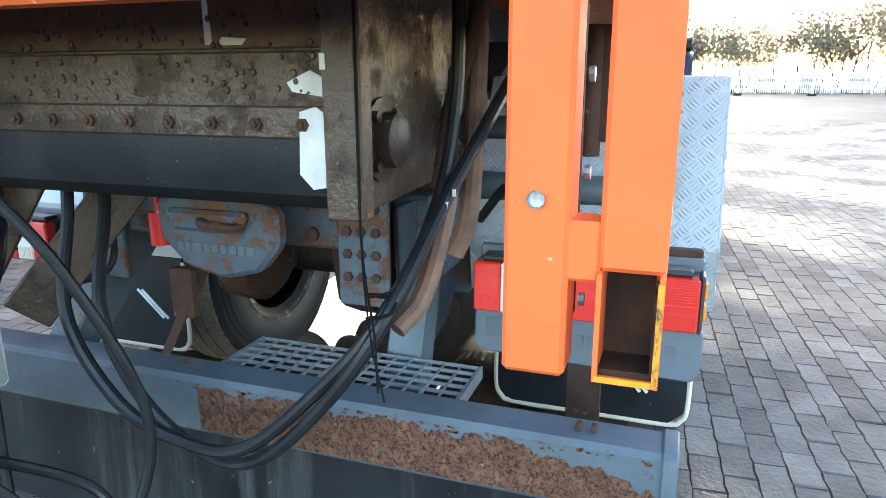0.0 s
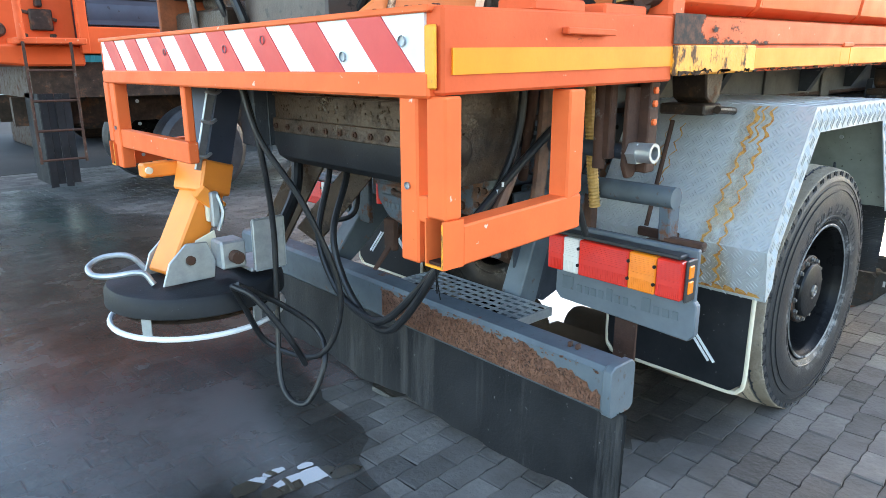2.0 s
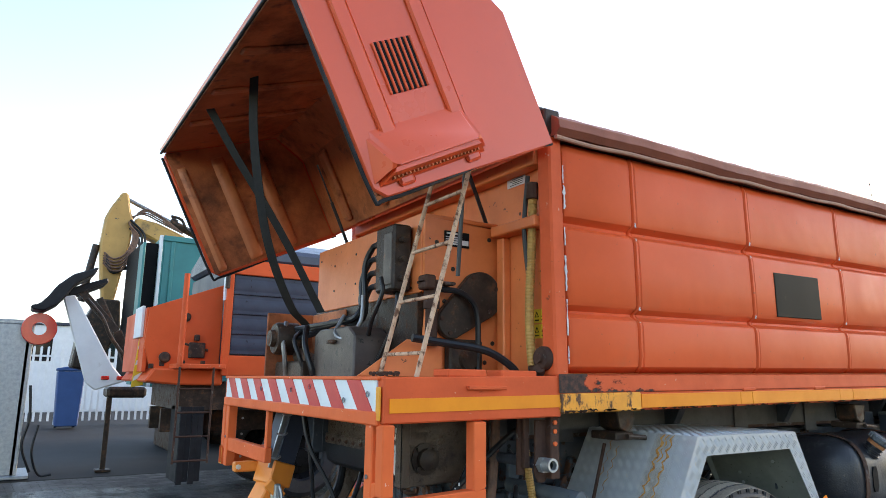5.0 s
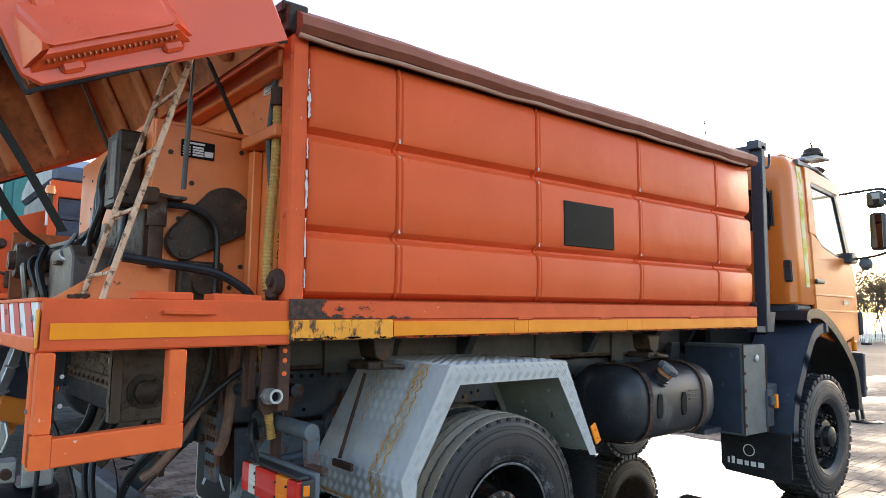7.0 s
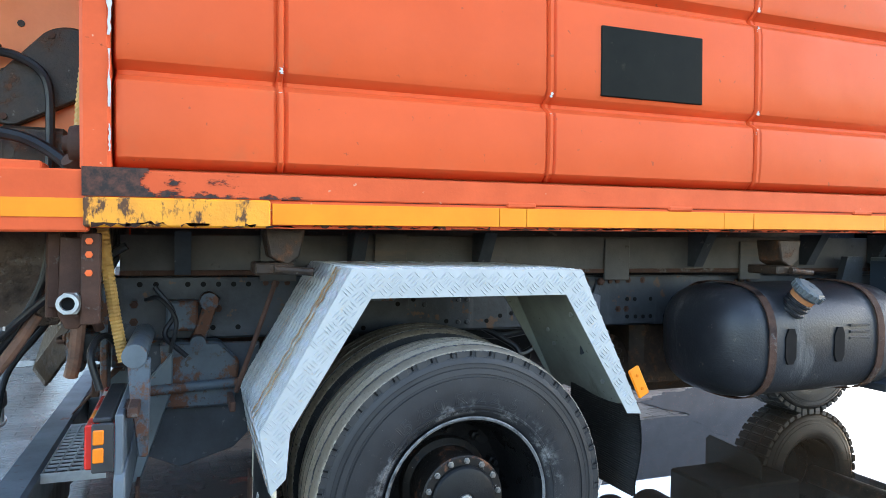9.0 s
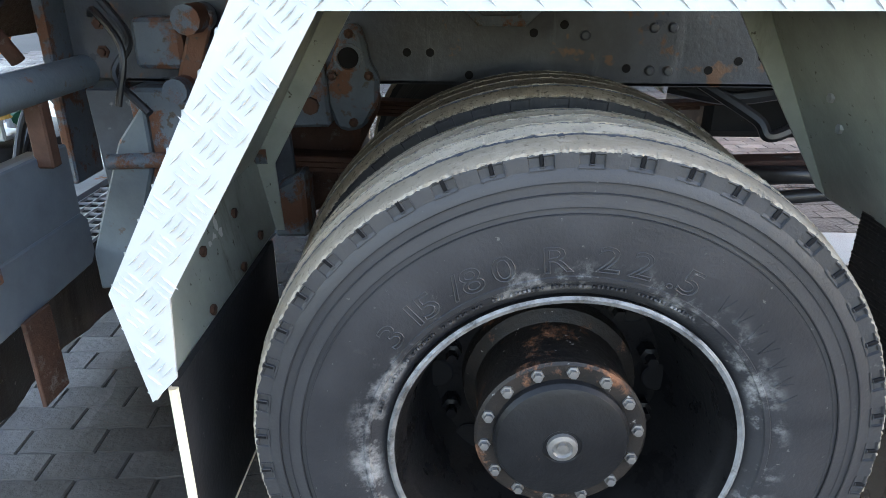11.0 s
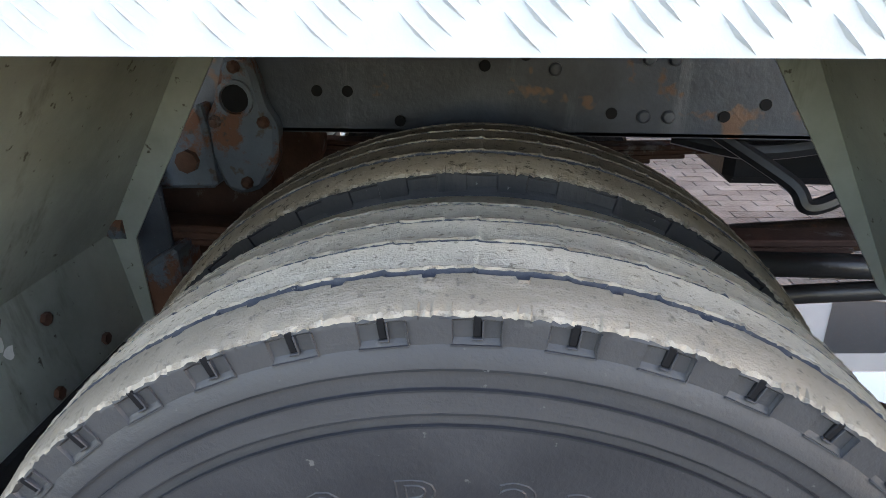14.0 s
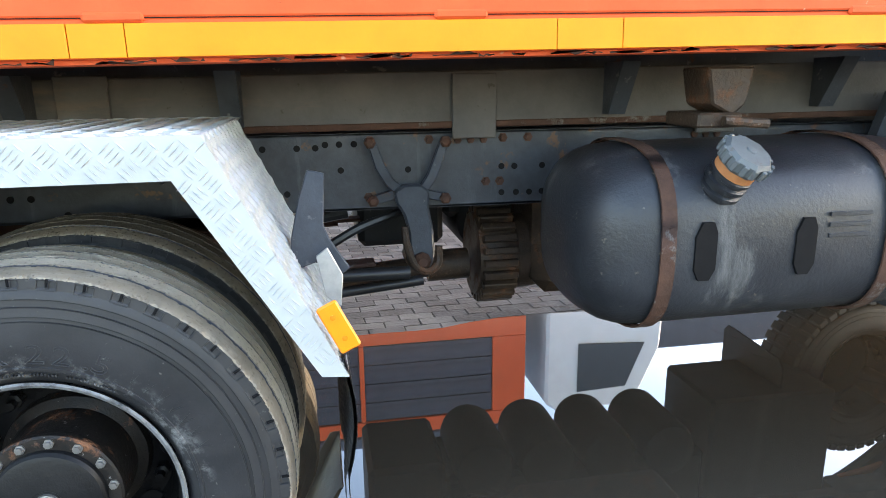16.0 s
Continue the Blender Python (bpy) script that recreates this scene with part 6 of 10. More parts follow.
            ww = w * rnd.uniform(0.35, 1.2) * (1.0 + 0.25 * math.sin(9 * f))
            rows.append([b.verts.new((sheet_x(z) - 0.0042, yy + s * ww / 2, z + 0.002)) for s in (-1, 1)])
            z -= 0.0095
            k += 1
        for p, q in zip(rows, rows[1:]):
            b.faces.new((p[0], p[1], q[1], q[0]))
        part("rust_run", b, "rust_stain", guard_plate, "zigzag rust run")
    b = bm_new()
    for k in range(16):
        y = -0.13 + k * 0.045
        hh = rnd.uniform(0.004, 0.02)
        b.faces.new([b.verts.new((sheet_x(z) - 0.003, yy, z)) for yy, z in ((y, 0.634), (y + 0.05, 0.634), (y + 0.045, 0.640 + hh), (y + 0.015, 0.640 + hh * 0.6))])
    part("rust_edge", b, "rust_stain", guard_plate, "rust along the lower edge")
    # brown water stains on the flat top
    b = bm_new()
    for k in range(14):
        x = -0.36 + k * 0.055 + rnd.uniform(-0.01, 0.01)
        y0 = rnd.uniform(-0.06, 0.02)
        n = 8
        lo = [(x + rnd.uniform(-0.006, 0.006) + 0.01, y0 + (0.50 - y0) * j / n) for j in range(n + 1)]
        hi = [(p[0] + rnd.uniform(0.012, 0.036), p[1]) for p in lo]
        b.faces.new([b.verts.new((p[0], p[1], 1.3065)) for p in lo + hi[::-1]])
    tagged(part("top_stain", b, surface("brown_water_stain", (0.46, 0.41, 0.32), (0.48, 0.47, 0.43), 0.6, 0.7, grain=9, bump=0.1, stain=(0.40, 0.33, 0.23), stain_at=(0.55, 0.7), stain_scale=12), guard_plate), kind="stuff")
    b = bm_new()
    for y, z in ((0.358, 0.757), (0.158, 0.751), (0.12, 0.645), (0.321, 0.645), (0.262, 0.80), (0.47, 0.66)):
        lathe(b, [(0.011, 0.0), (0.011, 0.008), (0.0, 0.01)], (sheet_x(z) + 0.0095, y, z), 'x', 6)
    pieces("lining_bolt", b, "rust", guard_plate)
    b = bm_new()
    for y, z, h in ((0.258, 0.772, 0.05), (0.270, 0.745, 0.03), (0.205, 0.748, 0.018), (0.232, 0.752, 0.022), (0.252, 0.80, 0.02)):
        n = 9
        ring = []
        for k in range(n):
            a = 2 * math.pi * k / n
            q = rnd.uniform(0.35, 1.0)
            zz = z + h * 0.5 * q * math.sin(a)
            ring.append(b.verts.new((sheet_x(zz) + 0.0096, y + 0.014 * q * math.cos(a), zz)))
        b.faces.new(ring)
    pieces("scratch", b, "flake", guard_plate, "pale scratched patch")
    b = bm_new()
    for x, z, y in ((0.545, 1.03, 0.30), (0.575, 0.97, 0.30), (0.50, 1.12, 0.05), (0.62, 0.86, 0.02)):
        lathe(b, [(0.010, 0.0), (0.010, -0.007), (0.0, -0.009)], (0.405 + (1.302 - z) * 0.499 - 0.0085, y, z), 'x', 6)
    pieces("lining_bolt", b, "galv", guard_plate)
    return guard_plate


mudguard(False)
mudguard(True)
b = bm_new()
box(b, (-0.058, -0.007, -0.024), (0.058, 0.005, 0.024), 0.004, Matrix.Translation((0.652, MG_Y - 0.004, 0.890)) @ Matrix.Rotation(radians(63.5), 4, 'Y'))
refl = part("side_reflector", b, "reflector", truck, "amber side reflector")
b = bm_new()
for k in (-1, 1):
    lathe(b, [(0.006, 0.0), (0.006, -0.003), (0.0, -0.004)], (0.652 + k * 0.012, MG_Y - 0.011, 0.890 - k * 0.024), 'y', 8)
pieces("reflector_screw", b, "lens_amber", refl)
# ribbed rubber flap in front of the wheel, bowed by its own weight
b = bm_new()
NR, NC = 84, 26
rnd = random.Random(5)
for side in (0, 1):
    rows = []
    for k in range(NR + 1):
        z = 0.812 - 0.352 * k / NR
        row = []
        for j in range(NC + 1):
            y = MG_Y + 0.010 + 0.445 * j / NC
            bow = 0.024 * math.sin(math.pi * min(1.0, (0.812 - z) / 0.30)) * (1 - j / NC) + 0.004 * math.sin(y * 16)
            rib = (0.0030 if k % 2 else 0.0) * rnd.uniform(0.1, 1.0)
            row.append(b.verts.new((0.655 + bow + (0.007 + rib if side else -rib), y, z - (0.02 * (j / NC) if k > NR - 3 else 0))))
        rows.append(row)
    for p, q in zip(rows, rows[1:]):
        for j in range(NC):
            f = (p[j], p[j + 1], q[j + 1], q[j])
            b.faces.new(f if side else f[::-1])
bmesh.ops.recalc_face_normals(b, faces=list(b.faces))
part("front_flap", b, "flap_rubber", truck, "dirty ribbed black rubber mud flap")
b = bm_new()
prism(b, [(0.575, 1.13), (0.60, 1.20), (0.640, 1.19), (0.632, 1.065), (0.645, 1.03), (0.692, 0.956), (0.656, 0.93), (0.610, 0.975), (0.553, 0.955), (0.552, 1.03)], 'y', 0.080, 0.092, 0.003)
part("mudguard_bracket", b, "chassis", truck, "bent dark bracket plate with rust")
b = bm_new()
prism(b, [(0.61, 1.00), (0.638, 1.02), (0.672, 0.95), (0.664, 0.87), (0.628, 0.90)], 'y', 0.040, 0.048, 0.002)
part("mudguard_bracket", b, "galv", truck)


def rear_flap(flip):
    def fin(b):
        if flip:
            b.transform(Matrix.Translation((0, 2 * YC, 0)) @ Matrix.Diagonal((1, -1, 1, 1)))
            bmesh.ops.reverse_faces(b, faces=list(b.faces))
        return b
    b = bm_new()
    prism(b, [(-0.10, 0.63), (0.51, 0.63), (0.51, 0.28), (0.46, 0.235), (-0.05, 0.235), (-0.10, 0.28)], 'x', -0.652, -0.640)
    flap = part("rear_flap", fin(b), "rubber", truck, "black rubber mud flap with a cream edge")
    b = bm_new()
    tube(b, [(-0.648, -0.103, 0.62), (-0.648, -0.103, 0.45), (-0.648, -0.102, 0.29), (-0.648, -0.085, 0.245), (-0.648, -0.04, 0.228), (-0.648, 0.2, 0.228), (-0.648, 0.45, 0.228), (-0.648, 0.495, 0.245), (-0.648, 0.513, 0.29), (-0.648, 0.513, 0.45), (-0.648, 0.513, 0.60)], 0.0085, 8, 5)
    part("flap_edge", fin(b), "cream", flap)
    b = bm_new()
    for yb, zb, yt, zt in ((0.02, 0.33, 0.14, 0.47), (0.40, 0.36, 0.28, 0.47)):
        for o in (0.0, 0.022):
            beam(b, (-0.6545, yb + o, zb), (-0.6545, yt + o, zt), 0.004, 0.010, 0.0)
    pieces("flap_chevron", fin(b), "white", flap)


rear_flap(False)
rear_flap(True)
b = bm_new()
prism(b, [(0.10, 0.60), (0.20, 0.60), (0.20, 0.42), (0.185, 0.40), (0.115, 0.40), (0.10, 0.42)], 'x', -0.70, -0.692, 0.001)
part("flap_bracket", b, "rust", truck)

# ---- rear lamp, number board and their tube stand ----


def lamp(y0, y1, flip):
    def Y(v):
        return 2 * YC - v if flip else v

    def bx(b, lo, hi, r=0.0):
        ya, yb = sorted((Y(lo[1]), Y(hi[1])))
        return box(b, (lo[0], ya, lo[2]), (hi[0], yb, hi[2]), r)
    b = bm_new()
    bx(b, (-1.137, y0, 0.728), (-1.092, y1, 0.858), 0.006)
    body = part("tail_lamp", b, "black_plastic", truck, "rear lamp cluster with red, white and amber lenses")
    segs = [("lens_red", y0 + 0.004, 0.003), ("lens_amber", 0.007, 0.105), ("lens_red", 0.109, 0.307), ("lens_clear", 0.311, 0.375), ("lens_red", 0.379, y1 - 0.004)]
    for mt, a, c in segs:
        b = bm_new()
        bx(b, (-1.168, a - 0.0012, 0.730), (-1.086, c + 0.0012, 0.857), 0.004)
        pieces("lens", b, mt, body)
        b = bm_new()
        # fine ribs above, flutes below, a plain band between
        for z in [0.800 + 0.0065 * j for j in range(8)]:
            bx(b, (-1.1695, a + 0.004, z), (-1.167, c - 0.004, z + 0.0025))
        y = a + 0.006
        while y < c - 0.006:
            bx(b, (-1.1695, y, 0.736), (-1.167, y + 0.003, 0.772))
            y += 0.0068
        bx(b, (-1.1705, a + 0.003, 0.789), (-1.167, c - 0.003, 0.793))
        tagged(part("lens_rib", b, mt, body), kind="stuff")
    b = bm_new()
    bx(b, (-1.091, y0 - 0.006, 0.70), (-1.068, y1, 0.885), 0.004)
    part("lamp_board", b, "plate_grey", body)
    b = bm_new()
    bx(b, (-1.150, y0 - 0.008, 0.722), (-1.092, y0 + 0.003, 0.862), 0.004)
    bx(b, (-1.150, y0 + 0.02, 0.858), (-1.10, y1 - 0.02, 0.872), 0.004)
    pieces("lamp_housing", b, "black_plastic", body)
    for z in (0.752, 0.803):
        b = bm_new()
        bx(b, (-1.146, y0 - 0.014, z), (-1.118, y0 - 0.006, z + 0.042), 0.003)
        part("side_lens", b, "lens_amber", body, "amber side lens")
    b = bm_new()
    for y in (0.01, 0.106, 0.309):
        for z in (0.765, 0.825):
            ya = Y(y)
            lathe(b, [(0.006, 0.0), (0.006, -0.006), (0.0, -0.008)], (-1.166, ya, z), 'x', 8)
    pieces("lens_screw", b, "flat_black", body)
    return body


lamp(-0.088, 0.448, False)
lamp(-0.088, 0.448, True)
b = bm_new()
t = bm_new()
prism(t, [(-0.105, 0.60), (-0.105, 0.70), (-0.085, 0.722), (0.44, 0.722), (0.462, 0.70), (0.462, 0.615), (0.44, 0.592), (-0.085, 0.575)], 'x', -1.092, -1.062, 0.004)
merge(b, t)
board2 = part("number_board", b, "plate_grey", truck, "blue-grey moulded number board")
b = bm_new()
for k, (y, w, h) in enumerate(((0.405, 0.05, 0.052), (0.352, 0.024, 0.030), (0.318, 0.02, 0.030), (0.29, 0.024, 0.030), (0.258, 0.024, 0.030), (0.222, 0.026, 0.046), (0.188, 0.024, 0.030), (0.155, 0.02, 0.030), (0.122, 0.022, 0.008), (0.075, 0.036, 0.050), (0.035, 0.024, 0.030), (0.0, 0.026, 0.030), (-0.034, 0.024, 0.030))):
    box(b, (-1.0945, y - w / 2, 0.636), (-1.0915, y + w / 2, 0.636 + h), 0.001)
pieces("moulded_mark", b, "bluegrey", board2)
# tube stand
b = bm_new()
rod(b, (-1.05, 0.02, 1.03), (-1.05, 0.55, 1.03), 0.036, 18)
part("stand_tube", b, "bluegrey", truck, "blue-grey tube with a plugged end")
b = bm_new()
prism(b, [(-1.070, 1.02), (-1.005, 1.02), (-1.005, 0.93), (-1.010, 0.72), (-1.036, 0.72), (-1.064, 0.93)], 'y', 0.028, 0.07, 0.004)
part("stand_post", b, "bluegrey_rusty", truck, "tapered grey-blue post")
b = bm_new()
box(b, (-1.075, 0.33, 0.86), (-1.035, 0.365, 1.02), 0.004)
box(b, (-1.08, -0.02, 0.855), (-1.04, 0.11, 0.885), 0.004)
box(b, (-1.06, -0.09, 0.87), (-1.03, 0.05, 0.90), 0.004)
pieces("stand_bracket", b, "rust", truck, "rusty bracket")
b = bm_new()
rod(b, (-0.735, 0.31, 0.84), (-0.60, 0.31, 1.24), 0.009, 8)
box(b, (-0.765, 0.16, 0.805), (-0.745, 0.33, 0.84), 0.004)
pieces("mudguard_stay", b, "rust", truck)
b = bm_new()
prism(b, [(-1.05, 0.40), (-1.04, 0.40), (-1.04, 0.60), (-1.05, 0.60)], 'y', 0.13, 0.22, 0.002)
part("board_bracket", b, "rust", truck)
# transverse pipe with a threaded end, and its hanger
b = bm_new()
rod(b, (-1.225, 0.10, 1.19), (-1.225, 0.55, 1.19), 0.026, 16)
part("transfer_pipe", b, "chassis", spreader)
b = bm_new()
pipe(b, (-1.228, 0.005, 1.192), (-1.228, 0.075, 1.190), 0.030, 0.020, 22)
pipe(b, (-1.228, 0.055, 1.188), (-1.228, 0.10, 1.188), 0.036, 0.028, 6)
part("pipe_fitting", b, "galv", spreader, "dusty steel pipe coupling with an open end")
# black plug for the shaded inside of the pipe
b = bm_new()
rod(b, (-1.228, 0.03, 1.19), (-1.228, 0.09, 1.19), 0.0195, 16)
part("pipe_bore", b, "flat_black", spreader)
b = bm_new()
prism(b, [(-1.26, 1.385), (-1.19, 1.385), (-1.185, 1.14), (-1.21, 1.11), (-1.245, 1.11), (-1.265, 1.15)], 'y', 0.085, 0.10, 0.003)
box(b, (-1.20, 0.05, 1.125), (-1.148, 0.09, 1.40), 0.004)
box(b, (-1.30, 0.12, 1.17), (-1.265, 0.16, 1.40), 0.004)
part("pipe_hanger", b, "rust", spreader, "rusty hanger with bolts")
b = bm_new()
for z in (1.28, 1.335, 1.375):
    lathe(b, [(0.011, 0.0), (0.011, -0.008), (0.0, -0.011)], (-1.178, 0.05, z), 'y', 6)
pieces("hanger_bolt", b, "orange_leg", spreader, "orange painted bolt")

# ---- rear bumper bar, rubber curtain, grating, coupling ----
b = bm_new()
prism(b, [(-1.475, 0.445), (-1.463, 0.432), (-1.375, 0.432), (-1.362, 0.445), (-1.362, 0.572), (-1.375, 0.585), (-1.463, 0.585), (-1.475, 0.572)], 'y', -0.03, 2 * YC + 0.03)
bumper = part("bumper_bar", b, "bluegrey", truck, "blue-grey bumper bar with a large flaking rust patch")
b = bm_new()
prism(b, [(-1.482, 0.437), (-1.462, 0.424), (-1.372, 0.424), (-1.354, 0.440), (-1.354, 0.575), (-1.372, 0.592), (-1.462, 0.592), (-1.482, 0.575)], 'y', -0.062, -0.03, 0.004)
part("end_cap", b, "bluegrey", bumper)
# rust patch with a ragged edge on the bar's rear face
rnd = random.Random(8)
b = bm_new()
top, low = [], []
K = 150
for k in range(K + 1):
    y = -0.025 + (1.06 + 0.025) * k / K
    zt = 0.560 + 0.007 * math.sin(k * 0.18) + 0.004 * math.sin(k * 0.63) + rnd.uniform(-0.006, 0.006)
    if k < 35:
        zt = 0.545 - 0.0008 * (35 - k) + 0.006 * math.sin(k * 0.5) + rnd.uniform(-0.006, 0.006)
    if k < 8:
        zt = 0.50 + rnd.uniform(-0.01, 0.02)
    top.append((y, min(zt, 0.57)))
    low.append((y, 0.447))
for k in range(K):
    f = [b.verts.new((-1.4765, *low[k])), b.verts.new((-1.4765, *low[k + 1])), b.verts.new((-1.4765, *top[k + 1])), b.verts.new((-1.4765, *top[k]))]
    b.faces.new(f)
bmesh.ops.remove_doubles(b, verts=list(b.verts), dist=1e-5)
bmesh.ops.recalc_face_normals(b, faces=list(b.faces))
for f in b.faces:
    if f.normal.x > 0:
        f.normal_flip()
part("rust_patch", b, "bar_rust", bumper, "flaking brown rust")
b = bm_new()
for k in range(90):
    y, z, s = rnd.uniform(-0.02, 1.12), 0.572 - abs(rnd.gauss(0, 0.014)), rnd.uniform(0.0015, 0.006)
    b.faces.new([b.verts.new((-1.4762, y + s * 1.6 * math.cos(a) * rnd.uniform(0.6, 1.2), z + s * math.sin(a) * rnd.uniform(0.6, 1.2))) for a in (0, 5.2, 4.2, 3.1, 2.1, 1.0)])
tagged(part("rust_speck", b, "bar_rust", bumper), kind="stuff")
b = bm_new()
for y in (0.10, 0.13):
    box(b, (-1.43, y, 0.584), (-1.41, y + 0.012, 0.602), 0.003)
pieces("bar_stub", b, "rust", bumper)
b = bm_new()
rows = []
for k in range(41):
    y = -0.09 + (2 * YC + 0.16) * k / 40
    wv = 0.008 * math.sin(k * 0.8) + 0.006 * math.sin(k * 1.9 + 1)
    rows.append([(-1.44, y, 0.435), (-1.446 + wv * 0.4, y, 0.30), (-1.455 + wv, y, 0.10 + 0.012 * math.sin(k * 0.5))])
for d, rev in ((0.0, False), (0.012, True)):
    for p, q in zip(rows, rows[1:]):
        for k in range(2):
            vs = [b.verts.new((v[0] + d, v[1], v[2])) for v in (p[k], q[k], q[k + 1], p[k + 1])]
            b.faces.new(vs[::-1] if rev else vs).smooth = True
for p, q in zip(rows, rows[1:]):
    b.faces.new([b.verts.new(v) for v in (p[2], q[2], (q[2][0] + 0.012, *q[2][1:]), (p[2][0] + 0.012, *p[2][1:]))])
bmesh.ops.remove_doubles(b, verts=list(b.verts), dist=1e-5)
bmesh.ops.recalc_face_normals(b, faces=list(b.faces))
part("rubber_curtain", b, "curtain", bumper, "scuffed black rubber curtain reaching near the ground")
b = bm_new()
gx0, gx1, gy0, gy1, gz = -1.360, -1.165, 0.43, 1.07, 0.575
for k in range(6):
    x = gx0 + (gx1 - gx0) * k / 5
    box(b, (x - 0.002, gy0, gz - 0.009), (x + 0.002, gy1, gz))
for k in range(15):
    y = gy0 + (gy1 - gy0) * k / 14
    box(b, (gx0, y - 0.002, gz - 0.009), (gx1, y + 0.002, gz - 0.001))
part("step_grating", b, "galv", truck, "galvanised step grating with rust")
b = bm_new()
box(b, (gx0 - 0.004, gy0 - 0.01, gz - 0.033), (gx1 + 0.004, gy0 - 0.004, gz + 0.001))
box(b, (gx0 - 0.004, gy1 + 0.004, gz - 0.033), (gx1 + 0.004, gy1 + 0.01, gz + 0.001))
pieces("grating_edge", b, "galv", truck)
# end plates of the chassis, cross beam, coupling
b = bm_new()
box(b, (-1.21, 0.66, 0.72), (-1.185, 0.80, 1.22), 0.005)
box(b, (-1.21, 2 * YC - 0.80, 0.72), (-1.185, 2 * YC - 0.66, 1.22), 0.005)
box(b, (-1.19, 0.80, 0.86), (-1.10, 2 * YC - 0.80, 1.10), 0.01)
pieces("rear_crossbeam", b, "bluegrey_rusty", truck, "blue-grey cross beam with rusty seams")
b = bm_new()
for z in (0.80, 0.86, 0.92, 0.98, 1.04, 1.10):
    for y in (0.69, 0.73, 0.77):
        lathe(b, [(0.013, 0.0), (0.013, -0.009), (0.0, -0.012)], (-1.21, y, z), 'x', 6)
for y in (0.88, 1.42):
    for z in (0.9, 1.06):
        lathe(b, [(0.02, 0.0), (0.02, -0.015), (0.0, -0.02)], (-1.19, y, z), 'x', 8)
pieces("beam_bolt", b, "rust", truck)
b = bm_new()
cy = 1.07
prism(b, [(cy - 0.19, 0.99), (cy - 0.19, 0.90), (cy - 0.13, 0.83), (cy - 0.02, 0.805), (cy + 0.09, 0.83), (cy + 0.16, 0.90), (cy + 0.17, 1.0), (cy + 0.10, 1.02), (cy - 0.10, 1.02)], 'x', -1.36, -1.31, 0.012)
prism(b, [(cy - 0.12, 0.985), (cy - 0.10, 0.93), (cy + 0.10, 0.93), (cy + 0.12, 0.985)], 'x', -1.385, -1.355, 0.01)
box(b, (-1.32, cy - 0.10, 0.86), (-1.19, cy + 0.10, 1.0), 0.02)
coup = part("tow_coupling", b, "bluegrey_rusty", truck, "blue-grey cast tow coupling with rust")
b = bm_new()
for k, w in enumerate((0.020, 0.012, 0.020, 0.020, 0.020, 0.018, 0.020, 0.018, 0.020)):
    box(b, (-1.364, cy + 0.105 - k * 0.026 - w, 0.872), (-1.359, cy + 0.105 - k * 0.026, 0.898), 0.002)
pieces("cast_mark", b, "bluegrey", coup)
b = bm_new()
tube(b, [(-1.37, cy + 0.02, 0.96), (-1.40, cy - 0.01, 0.955), (-1.40, cy - 0.08, 0.95), (-1.37, cy - 0.10, 0.95)], 0.012, 8)
rod(b, (-1.33, cy, 0.99), (-1.33, cy, 1.06), 0.03)
part("coupling_lever", b, "rust", coup)
# struts down to the bar
for y, low in ((0.60, [(-1.15, 0.44), (-1.15, 0.55), (-1.03, 0.85)]), (2 * YC - 0.72, [(-1.36, 0.46), (-1.36, 0.57), (-1.10, 0.88)])):
    b = bm_new()
    prism(b, low + [(-0.95, 0.95), (-0.95, 0.80), (-1.06 if y < 1 else -1.20, 0.46 if y < 1 else 0.58)], 'y', y, y + 0.10, 0.006)
    part("bar_strut", b, "bluegrey", truck, "blue-grey strut holding the bumper bar")
b = bm_new()
prism(b, [(-1.40, 0.56), (-1.38, 0.59), (-1.20, 0.80), (-1.16, 0.80)], 'y', 1.22, 1.25, 0.004)
box(b, (-1.30, 1.20, 0.66), (-1.27, 1.27, 0.80), 0.004)
part("strut_brace", b, "rust", truck)

# ---- fuel tank, battery box ----
b = bm_new()
t = bmesh.new()
rows = []
TX = [(1.312, 0.22), (1.320, 0.47), (1.342, 0.68), (1.375, 0.83), (1.415, 0.925), (1.46, 0.98), (1.51, 1.0), (1.9, 1.0), (2.30, 1.0), (2.36, 0.97), (2.41, 0.85), (2.43, 0.6)]
CYT, CZT, RYT, RZT = 0.36, 0.955, 0.30, 0.265
for x, s in TX:
    ring = []
    for k in range(40):
        a = 2 * math.pi * k / 40
        c, d = math.cos(a), math.sin(a)
        e = 0.72
        yy = CYT + RYT * s * math.copysign(abs(c) ** e, c)
        zz = CZT + RZT * s * math.copysign(abs(d) ** e, d) + 0.012 * (x - 1.7)
        ring.append(t.verts.new((x, yy, zz)))
    rows.append(ring)
for p, q in zip(rows, rows[1:]):
    for k in range(40):
        t.faces.new((p[k], p[(k + 1) % 40], q[(k + 1) % 40], q[k])).smooth = True
t.faces.new(rows[0][::-1])
t.faces.new(rows[-1])
bmesh.ops.recalc_face_normals(t, faces=list(t.faces))
merge(b, t)
tank = part("fuel_tank", b, "tank", truck, "dull black fuel tank held by rusty straps")
